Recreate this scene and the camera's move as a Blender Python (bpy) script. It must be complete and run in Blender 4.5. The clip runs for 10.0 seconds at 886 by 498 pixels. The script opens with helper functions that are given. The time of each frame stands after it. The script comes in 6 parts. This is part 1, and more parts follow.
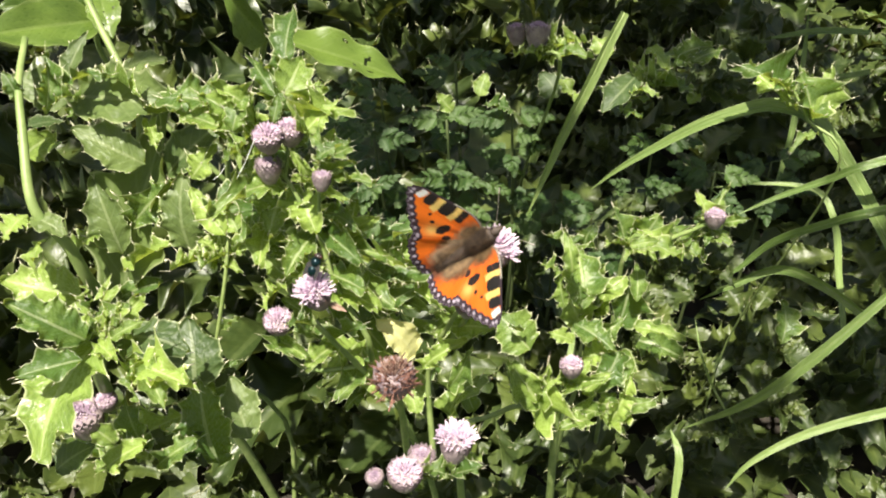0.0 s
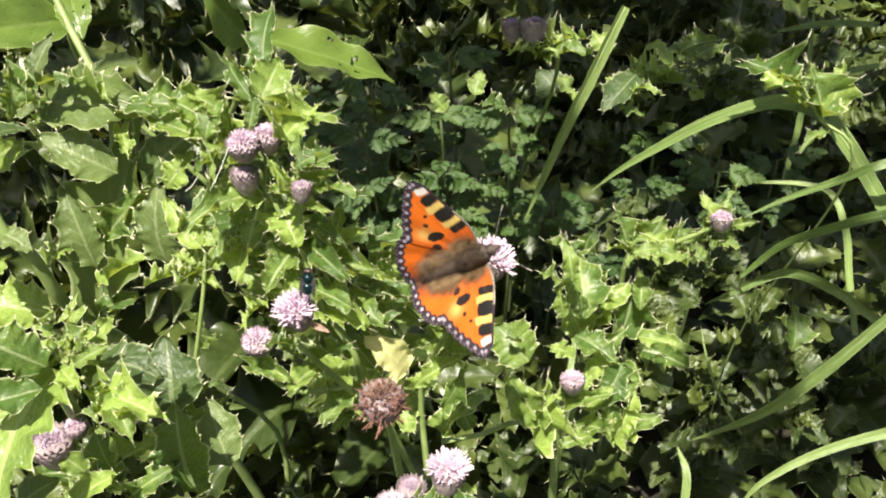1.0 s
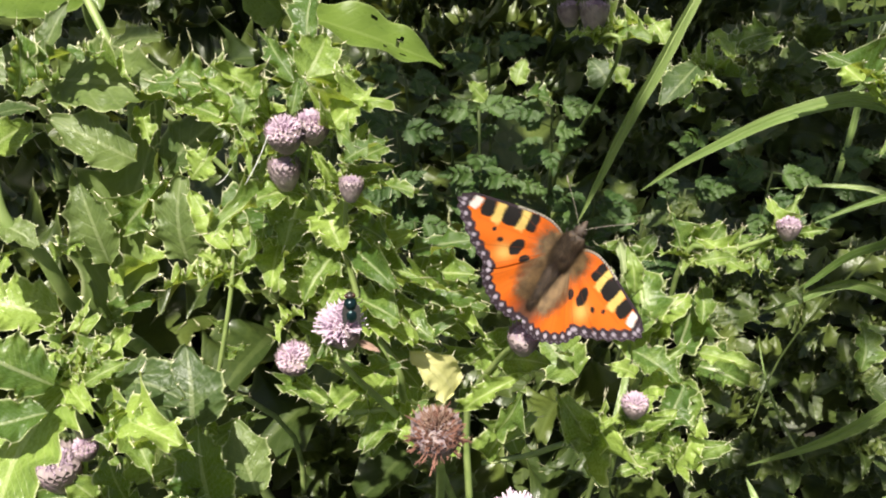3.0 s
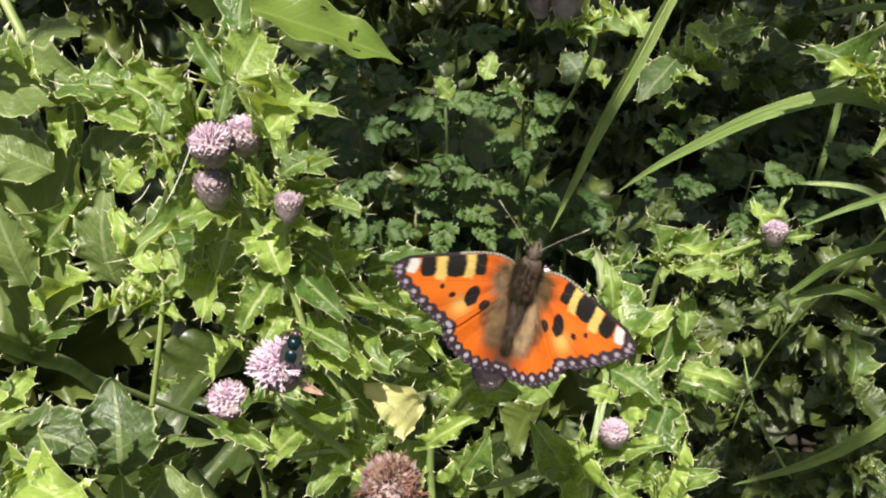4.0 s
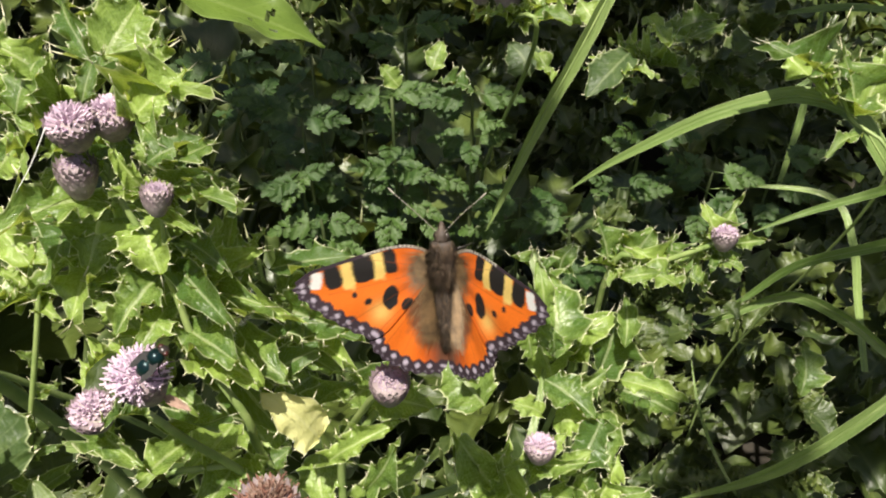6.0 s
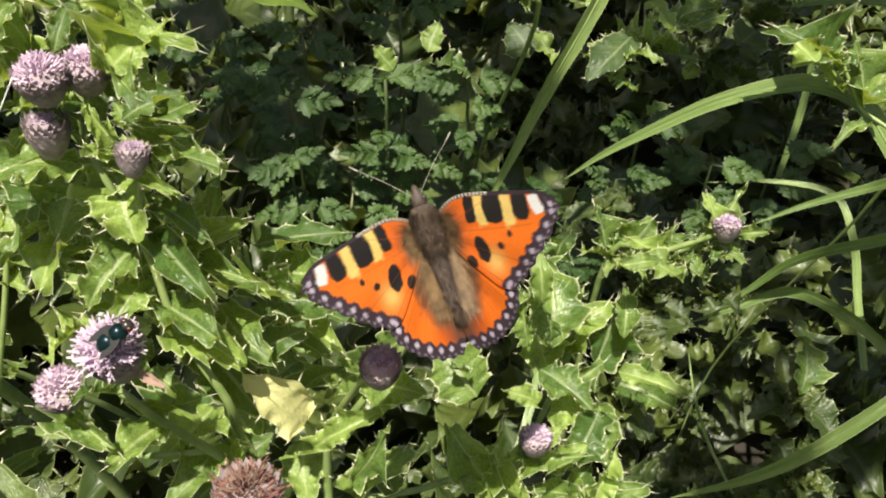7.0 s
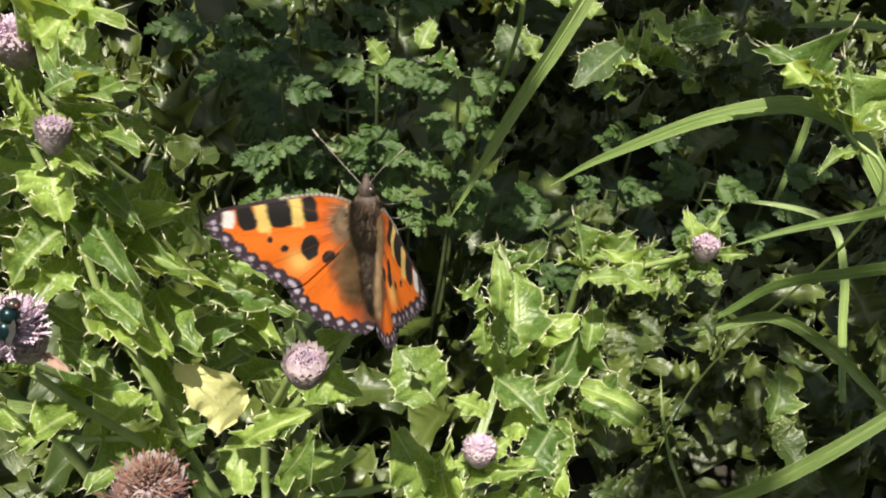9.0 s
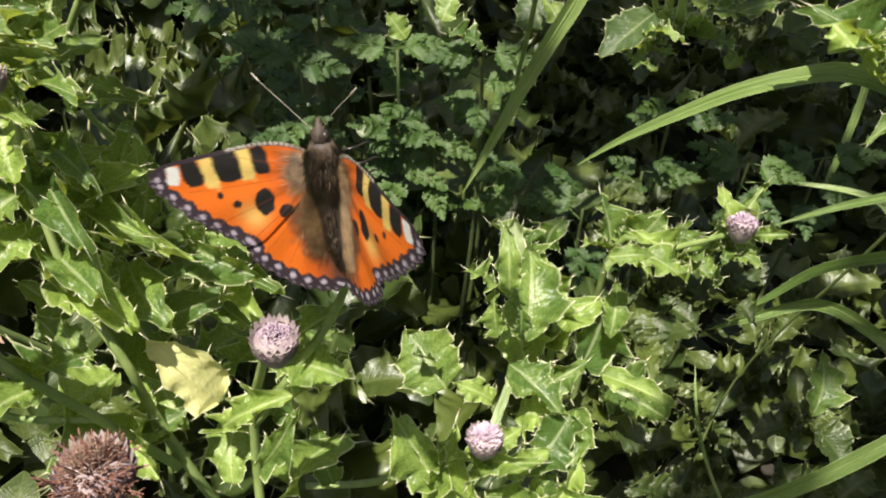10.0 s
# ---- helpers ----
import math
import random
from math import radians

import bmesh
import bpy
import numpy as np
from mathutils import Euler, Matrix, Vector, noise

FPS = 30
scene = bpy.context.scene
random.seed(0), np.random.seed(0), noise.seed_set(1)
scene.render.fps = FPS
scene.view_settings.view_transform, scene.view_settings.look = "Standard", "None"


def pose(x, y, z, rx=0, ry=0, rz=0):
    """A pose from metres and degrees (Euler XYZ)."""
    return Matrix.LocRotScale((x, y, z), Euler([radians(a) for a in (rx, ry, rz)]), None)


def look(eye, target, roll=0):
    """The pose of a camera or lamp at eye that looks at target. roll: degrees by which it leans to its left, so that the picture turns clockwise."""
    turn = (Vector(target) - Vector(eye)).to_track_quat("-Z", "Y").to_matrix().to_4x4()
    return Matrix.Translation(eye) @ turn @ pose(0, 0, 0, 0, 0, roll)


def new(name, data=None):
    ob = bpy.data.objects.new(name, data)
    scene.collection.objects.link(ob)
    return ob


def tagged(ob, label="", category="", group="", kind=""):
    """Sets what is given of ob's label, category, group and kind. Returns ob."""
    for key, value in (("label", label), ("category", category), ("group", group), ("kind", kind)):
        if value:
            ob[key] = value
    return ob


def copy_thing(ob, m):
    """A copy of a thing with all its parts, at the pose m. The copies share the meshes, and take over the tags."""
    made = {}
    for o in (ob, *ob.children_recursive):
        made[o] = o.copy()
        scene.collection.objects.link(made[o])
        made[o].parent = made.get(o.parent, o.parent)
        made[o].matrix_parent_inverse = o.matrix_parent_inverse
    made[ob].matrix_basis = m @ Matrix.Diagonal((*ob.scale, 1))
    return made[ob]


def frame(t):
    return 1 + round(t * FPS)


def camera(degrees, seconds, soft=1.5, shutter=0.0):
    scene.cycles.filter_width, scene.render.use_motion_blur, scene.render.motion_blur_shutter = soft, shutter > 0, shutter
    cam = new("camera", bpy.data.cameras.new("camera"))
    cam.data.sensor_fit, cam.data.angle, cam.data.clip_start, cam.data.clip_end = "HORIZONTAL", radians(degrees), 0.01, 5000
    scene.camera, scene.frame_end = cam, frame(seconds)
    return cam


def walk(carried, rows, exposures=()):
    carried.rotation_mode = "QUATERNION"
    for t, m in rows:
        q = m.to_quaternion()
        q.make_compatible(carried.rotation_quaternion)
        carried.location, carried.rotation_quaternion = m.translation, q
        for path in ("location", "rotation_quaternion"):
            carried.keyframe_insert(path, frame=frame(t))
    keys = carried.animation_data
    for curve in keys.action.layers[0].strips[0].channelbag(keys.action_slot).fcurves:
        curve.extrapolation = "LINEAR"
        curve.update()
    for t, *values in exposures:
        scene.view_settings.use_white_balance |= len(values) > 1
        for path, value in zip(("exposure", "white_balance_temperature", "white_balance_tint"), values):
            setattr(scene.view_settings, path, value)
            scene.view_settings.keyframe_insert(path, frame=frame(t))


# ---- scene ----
cam = camera(55.0, 10.0, soft=2.0)
PATH = [
    (0, (0.00699, -0.00702, 0.48505), (0.0008, 1.5219, -0.8043), -0.64),
    (0.5, (0.00491, -0.00317, 0.48459), (0.0154, 1.5209, -0.8104), 0.14),
    (1, (0.00966, 0.00830, 0.47830), (0.0021, 1.5304, -0.8190), -1.20),
    (1.5, (0.00901, 0.01306, 0.47698), (-0.0281, 1.5255, -0.8311), -1.57),
    (2, (0.00775, 0.01364, 0.47854), (-0.0393, 1.5202, -0.8360), -1.27),
    (2.2, (0.00367, 0.01705, 0.48147), (-0.0368, 1.5172, -0.8406), -0.93),
    (3.3, (-0.00423, 0.04068, 0.45750), (-0.0242, 1.5524, -0.8519), -0.09),
    (3.5, (-0.00404, 0.04785, 0.45704), (-0.0143, 1.5453, -0.8687), -0.29),
    (4, (-0.00000, 0.05405, 0.45270), (0.0362, 1.5490, -0.8754), 0.75),
    (4.5, (0.00659, 0.05624, 0.44891), (0.0752, 1.5498, -0.8795), 2.15),
    (5, (0.01045, 0.05802, 0.44451), (0.0696, 1.5526, -0.8832), 2.56),
    (5.5, (0.01209, 0.06121, 0.44472), (0.0964, 1.5560, -0.8814), 3.51),
    (5.7, (0.01590, 0.06339, 0.44459), (0.0981, 1.5530, -0.8875), 3.22),
    (6.8, (0.01492, 0.07210, 0.43492), (0.1229, 1.5545, -0.9033), 4.63),
    (7, (0.01484, 0.07121, 0.43315), (0.1262, 1.5549, -0.9034), 5.09),
    (7.5, (0.01345, 0.06712, 0.43320), (0.1063, 1.5558, -0.8992), 5.13),
    (8, (0.00963, 0.06819, 0.43937), (0.1263, 1.5479, -0.9011), 6.80),
    (8.5, (0.01457, 0.06959, 0.43662), (0.1371, 1.5530, -0.8992), 8.68),
    (9, (0.02863, 0.07516, 0.43197), (0.1081, 1.5559, -0.9101), 8.31),
    (9.5, (0.03918, 0.08252, 0.42077), (0.0117, 1.5519, -0.9358), 5.22),
    (10, (0.04034, 0.08354, 0.41924), (0.0021, 1.5502, -0.9400), 5.26),
]
EXPOSURE = [(0, 1.42), (2.2, 1.33), (3.5, 1.16), (7, 1.11), (8.5, 1.14), (10, 1.15)]
walk(cam, [(t, look(eye, target, roll)) for t, eye, target, roll in PATH], exposures=EXPOSURE)

# ---- light: high summer sun from the upper left, clear sky ----
SUN = Vector((-0.13, -0.28, 0.85)).normalized()
world = bpy.data.worlds.new("sky")
scene.world = world
world.use_nodes = True
sky = world.node_tree.nodes.new("ShaderNodeTexSky")
sky.sky_type, sky.sun_disc = "NISHITA", False
sky.sun_elevation = math.asin(SUN.z)
sky.dust_density, sky.ozone_density = 4.0, 0.3
sky.sun_rotation = math.atan2(SUN.x, SUN.y)
world.node_tree.links.new(sky.outputs[0], world.node_tree.nodes["Background"].inputs[0])
world.node_tree.nodes["Background"].inputs[1].default_value = 0.04
lamp = bpy.data.lights.new("sun", "SUN")
lamp.energy, lamp.angle, lamp.color = 5.0, radians(0.53), (1.0, 0.93, 0.82)
new("sun", lamp).matrix_basis = look(SUN * 20, (0, 0, 0))


# ---- materials ----
def nodes(name):
    m = bpy.data.materials.new(name)
    m.use_nodes = True
    t = m.node_tree
    return m, t, t.nodes["Principled BSDF"], t.nodes["Material Output"]


def mk(t, kind, **props):
    n = t.nodes.new("ShaderNode" + kind)
    for k, v in props.items():
        n.inputs[k].default_value = v
    return n


def math_node(t, op, a, b=0.0, clamp=False):
    n = t.nodes.new("ShaderNodeMath")
    n.operation, n.use_clamp = op, clamp
    for i, v in enumerate((a, b)):
        if isinstance(v, (int, float)):
            n.inputs[i].default_value = v
        else:
            t.links.new(v, n.inputs[i])
    return n.outputs[0]


def mix_color(t, fac, a, b):
    n = t.nodes.new("ShaderNodeMix")
    n.data_type = "RGBA"
    for i, v in ((0, fac), (6, a), (7, b)):
        if isinstance(v, (int, float)):
            n.inputs[i].default_value = v
        elif isinstance(v, tuple):
            n.inputs[i].default_value = (*v, 1)
        else:
            t.links.new(v, n.inputs[i])
    return n.outputs[2]


def ramp(t, fac, stops):
    n = t.nodes.new("ShaderNodeValToRGB")
    while len(n.color_ramp.elements) < len(stops):
        n.color_ramp.elements.new(0.5)
    for e, (p, c) in zip(n.color_ramp.elements, stops):
        e.position, e.color = p, (*c, 1)
    t.links.new(fac, n.inputs[0])
    return n.outputs[0]


def noise_fac(t, coord, scale, detail=3.0, w=None):
    n = mk(t, "TexNoise", Scale=scale, Detail=detail)
    if w is not None:
        n.noise_dimensions = "4D"
        t.links.new(w, n.inputs["W"])
    t.links.new(coord, n.inputs["Vector"])
    return n.outputs["Fac"]


def thin(t, shader, out, color, share):
    """Lets a share of the light through a thin blade."""
    tr = mk(t, "BsdfTranslucent")
    t.links.new(color, tr.inputs["Color"])
    m = mk(t, "MixShader")
    m.inputs[0].default_value = share
    t.links.new(shader.outputs[0], m.inputs[1])
    t.links.new(tr.outputs[0], m.inputs[2])
    t.links.new(m.outputs[0], out.inputs["Surface"])


def leaf_material(name, dark, light, rib, rough=0.42, through_share=0.3, veins=16.0, bump=0.35):
    m, t, b, out = nodes(name)
    uv = mk(t, "UVMap").outputs[0]
    info = mk(t, "ObjectInfo").outputs["Random"]
    seed = math_node(t, "MULTIPLY", info, 37.0)
    sep = mk(t, "SeparateXYZ")
    t.links.new(uv, sep.inputs[0])
    across = math_node(t, "ABSOLUTE", math_node(t, "SUBTRACT", sep.outputs[0], 0.5))
    along = sep.outputs[1]
    big = noise_fac(t, uv, 3.0, 2.0, seed)
    fine = noise_fac(t, uv, 26.0, 4.0, seed)
    tone = math_node(t, "ADD", math_node(t, "MULTIPLY", big, 0.7), math_node(t, "MULTIPLY", math_node(t, "SUBTRACT", info, 0.5), 0.55))
    tone = math_node(t, "ADD", tone, math_node(t, "MULTIPLY", math_node(t, "SUBTRACT", fine, 0.5), 0.5))
    body = ramp(t, tone, [(0.15, dark), (0.6, light)])
    # side veins run forward from the midrib
    wave = math_node(t, "SINE", math_node(t, "MULTIPLY", math_node(t, "SUBTRACT", along, math_node(t, "MULTIPLY", across, 0.45)), veins * 6.283))
    vein = math_node(t, "POWER", math_node(t, "MAXIMUM", wave, 0.0), 9.0)
    body = mix_color(t, math_node(t, "MULTIPLY", vein, 0.08), body, rib)
    mid = math_node(t, "LESS_THAN", across, 0.035)
    edge = math_node(t, "MULTIPLY", math_node(t, "SUBTRACT", across, 0.455), 25.0, True)
    body = mix_color(t, math_node(t, "MAXIMUM", math_node(t, "MULTIPLY", mid, 0.22), math_node(t, "MULTIPLY", math_node(t, "MULTIPLY", edge, math_node(t, "MULTIPLY", big, 2.0, True)), 0.7)), body, rib)
    t.links.new(body, b.inputs["Base Color"])
    b.inputs["Roughness"].default_value = rough
    t.links.new(math_node(t, "ADD", math_node(t, "MULTIPLY", fine, 0.25), rough - 0.12), b.inputs["Roughness"])
    bp = mk(t, "Bump", Strength=bump, Distance=0.0006)
    pucker = noise_fac(t, uv, 8.0, 1.0, seed)
    t.links.new(math_node(t, "ADD", math_node(t, "ADD", math_node(t, "MULTIPLY", vein, -0.35), fine), math_node(t, "MULTIPLY", pucker, 2.4)), bp.inputs["Height"])
    t.links.new(bp.outputs[0], b.inputs["Normal"])
    glow = mix_color(t, 0.55, body, (light[0] * 2.4, light[1] * 2.0, light[2] * 0.9))
    thin(t, b, out, glow, through_share)
    return m


def plain_material(name, a, b2, scale, rough=0.6, metal=0.0, bump=0.0, share=0.0, coords="Object"):
    m, t, b, out = nodes(name)
    c = mk(t, "TexCoord").outputs[coords]
    info = mk(t, "ObjectInfo").outputs["Random"]
    f = noise_fac(t, c, scale, 4.0, math_node(t, "MULTIPLY", info, 19.0))
    col = ramp(t, f, [(0.3, a), (0.7, b2)])
    t.links.new(col, b.inputs["Base Color"])
    b.inputs["Roughness"].default_value, b.inputs["Metallic"].default_value = rough, metal
    if bump:
        bp = mk(t, "Bump", Strength=bump, Distance=0.0005)
        t.links.new(f, bp.inputs["Height"])
        t.links.new(bp.outputs[0], b.inputs["Normal"])
    if share:
        thin(t, b, out, col, share)
    return m


def painted_material(name, rough, share, grain, sheen=0.0):
    """Colours from the mesh's own pattern, with a fine scaly grain."""
    m, t, b, out = nodes(name)
    at = mk(t, "VertexColor")
    at.layer_name = "pattern"
    c = mk(t, "TexCoord").outputs["Object"]
    g = noise_fac(t, c, grain, 3.0)
    col = mix_color(t, math_node(t, "MULTIPLY", g, 0.2), at.outputs[0], (0.02, 0.012, 0.008))
    t.links.new(col, b.inputs["Base Color"])
    b.inputs["Roughness"].default_value = rough
    b.inputs["Sheen Weight"].default_value = sheen
    bp = mk(t, "Bump", Strength=0.3, Distance=0.0002)
    t.links.new(g, bp.inputs["Height"])
    t.links.new(bp.outputs[0], b.inputs["Normal"])
    thin(t, b, out, col, share)
    return m


THISTLE = leaf_material("thistle_leaf", (0.055, 0.110, 0.024), (0.263, 0.365, 0.078), (0.80, 0.82, 0.50), rough=0.27, through_share=0.38, bump=0.4)
COARSE = leaf_material("coarse_leaf", (0.048, 0.083, 0.025), (0.138, 0.192, 0.056), (0.50, 0.55, 0.30), rough=0.4, through_share=0.36, veins=7.0, bump=0.4)
# thistle leaf again, with the shade low among the plants put into its colour
THISTLE_SHADED = leaf_material("shaded_thistle_leaf", (0.033, 0.053, 0.013), (0.078, 0.104, 0.021), (0.14, 0.18, 0.06), rough=0.38, through_share=0.22)
BROAD = leaf_material("broad_leaf", (0.058, 0.102, 0.018), (0.125, 0.19, 0.032), (0.24, 0.30, 0.10), rough=0.3, veins=9.0, bump=0.2)
FERNY = leaf_material("cut_leaf", (0.03, 0.068, 0.014), (0.062, 0.115, 0.022), (0.2, 0.27, 0.1), veins=5.0)
GRASS = leaf_material("grass_blade", (0.085, 0.15, 0.034), (0.225, 0.305, 0.10), (0.42, 0.48, 0.24), rough=0.28, veins=0.0)
YELLOWED = leaf_material("yellowed_leaf", (0.46, 0.46, 0.17), (0.66, 0.64, 0.30), (0.7, 0.68, 0.42), veins=0.0)
PALE = leaf_material("pale_leaf", (0.24, 0.31, 0.14), (0.42, 0.48, 0.28), (0.6, 0.62, 0.45), veins=8.0)
SPINE = plain_material("spine", (0.60, 0.56, 0.36), (0.80, 0.77, 0.58), 300.0, 0.4, share=0.2)
# spine colour dimmed to carry the shade of the undergrowth
SHADY_SPINE = plain_material("shaded_spine", (0.14, 0.15, 0.07), (0.26, 0.26, 0.14), 300.0, 0.5)
STEM = plain_material("thistle_stem", (0.13, 0.19, 0.05), (0.25, 0.31, 0.11), 160.0, 0.5, bump=0.3)
BRACT = plain_material("bract", (0.165, 0.118, 0.14), (0.36, 0.30, 0.29), 420.0, 0.6, bump=0.3)
FLORET = plain_material("floret", (0.68, 0.52, 0.67), (0.92, 0.81, 0.88), 500.0, 0.55, share=0.35)
FLORET_PINK = plain_material("floret_opening", (0.57, 0.41, 0.55), (0.86, 0.73, 0.81), 500.0, 0.55, share=0.3)
FLORET_TIGHT = plain_material("floret_closed", (0.30, 0.20, 0.29), (0.54, 0.43, 0.51), 600.0, 0.55, share=0.25)
WITHERED = plain_material("withered_floret", (0.075, 0.034, 0.026), (0.29, 0.14, 0.10), 500.0, 0.8, share=0.15)
PAPPUS = plain_material("pappus", (0.26, 0.16, 0.12), (0.42, 0.29, 0.22), 500.0, 0.7, share=0.3)
SOIL = plain_material("soil", (0.010, 0.009, 0.006), (0.034, 0.027, 0.018), 90.0, 0.95, bump=0.6)
WING = painted_material("wing_scales", 0.75, 0.5, 2600.0)
FUR = plain_material("fur", (0.055, 0.037, 0.025), (0.175, 0.118, 0.074), 700.0, 0.75, share=0.15)
ROOT_HAIR = plain_material("root_hair", (0.10, 0.062, 0.030), (0.31, 0.195, 0.092), 700.0, 0.6, share=0.2)
# stem colour with the undergrowth's shade already in it
SHADY_STEM = plain_material("shaded_stem", (0.035, 0.055, 0.016), (0.075, 0.095, 0.03), 160.0, 0.6, bump=0.3)
FUR_DARK = plain_material("dark_fur", (0.022, 0.016, 0.013), (0.07, 0.05, 0.038), 600.0, 0.7)
CHITIN = plain_material("chitin", (0.012, 0.010, 0.009), (0.04, 0.03, 0.025), 500.0, 0.3)
FLY_SHELL = plain_material("fly_shell", (0.004, 0.014, 0.018), (0.008, 0.034, 0.036), 900.0, 0.3, metal=0.6)
FLY_EYE = plain_material("fly_eye", (0.03, 0.008, 0.006), (0.06, 0.014, 0.01), 900.0, 0.3)
FLY_WING = plain_material("fly_wing", (0.05, 0.05, 0.05), (0.09, 0.085, 0.08), 600.0, 0.25, share=0.5)
BARK = plain_material("bark", (0.07, 0.05, 0.035), (0.16, 0.12, 0.085), 120.0, 0.85, bump=0.5)
ANTENNA = plain_material("antenna", (0.12, 0.10, 0.08), (0.36, 0.32, 0.27), 700.0, 0.5)
SILK = plain_material("silk", (0.7, 0.7, 0.66), (0.85, 0.85, 0.8), 600.0, 0.35, share=0.3)


# ---- building helpers ----
def mesh_of(name, verts, faces, materials, slots=None, uvs=None, smooth=True):
    me = bpy.data.meshes.new(name)
    me.from_pydata([tuple(v) for v in verts], [], faces)
    for m in materials:
        me.materials.append(m)
    if slots is not None:
        me.polygons.foreach_set("material_index", slots)
    if uvs is not None:
        layer = me.uv_layers.new(name="UVMap")
        idx = np.empty(len(me.loops), dtype=np.int32)
        me.loops.foreach_get("vertex_index", idx)
        layer.data.foreach_set("uv", np.asarray(uvs, dtype=np.float32)[idx].ravel())
    me.polygons.foreach_set("use_smooth", [smooth] * len(me.polygons))
    me.update()
    return me


def world_of(ob):
    m = Matrix.Identity(4)
    while ob is not None:
        m = ob.matrix_basis @ m
        ob = ob.parent
    return m


def put(name, mesh, parent, m, label=""):
    """One part under its thing, at the pose m of the world."""
    ob = new(name, mesh)
    ob.parent = parent
    ob.matrix_basis = world_of(parent).inverted() @ m
    return tagged(ob, label)


def aimed(base, tip, face, width=None, deep=None):
    """The pose of a blade that runs from base to tip along +Y, its upper side to face."""
    b, d = Vector(base), Vector(tip) - Vector(base)
    y = d.normalized()
    f = Vector(face)
    z = f - y * f.dot(y)
    if z.length < 1e-4:
        z = y.orthogonal()
    z.normalize()
    x = y.cross(z)
    n = d.length
    return Matrix.Translation(b) @ Matrix((x, y, z)).transposed().to_4x4() @ Matrix.Diagonal((width or n, n, deep or n, 1))


def smooth_path(points, n):
    """Points along a smooth line through the given ones."""
    p = [Vector(q) for q in points]
    p = [p[0] * 2 - p[1]] + p + [p[-1] * 2 - p[-2]]
    out, k = [], len(p) - 3
    for i in range(n + 1):
        s = min(i / n * k, k - 1e-6)
        j = int(s)
        u = s - j
        a, b, c, d = p[j:j + 4]
        out.append(0.5 * ((2 * b) + (c - a) * u + (2 * a - 5 * b + 4 * c - d) * u * u + (3 * b - a - 3 * c + d) * u ** 3))
    return out


def tube(points, radii, sides=7, n=24, ridge=0.0):
    """Vertices and faces of a tapered stalk along a smooth line."""
    line = smooth_path(points, n)
    verts, faces = [], []
    side = None
    for i, c in enumerate(line):
        d = (line[min(i + 1, n)] - line[max(i - 1, 0)]).normalized()
        side = (d.orthogonal() if side is None else side - d * side.dot(d)).normalized()
        up = d.cross(side)
        s = i / n
        r = radii[0] + (radii[1] - radii[0]) * s
        for k in range(sides):
            a = 2 * math.pi * k / sides
            q = r * (1 + ridge * (k % 2))
            verts.append(c + side * (q * math.cos(a)) + up * (q * math.sin(a)))
    for i in range(n):
        for k in range(sides):
            a, b = i * sides + k, i * sides + (k + 1) % sides
            faces.append((a, b, b + sides, a + sides))
    faces.append(tuple(range(sides - 1, -1, -1)))
    faces.append(tuple(n * sides + k for k in range(sides)))
    return verts, faces


def cone(verts, faces, base, tip, r, sides=3):
    """Adds a thin spike."""
    b, t = Vector(base), Vector(tip)
    d = (t - b).normalized()
    x = d.orthogonal().normalized()
    y = d.cross(x)
    k = len(verts)
    for i in range(sides):
        a = 2 * math.pi * i / sides
        verts.append(b + x * (r * math.cos(a)) + y * (r * math.sin(a)))
    verts.append(t)
    for i in range(sides):
        faces.append((k + i, k + (i + 1) % sides, k + sides))


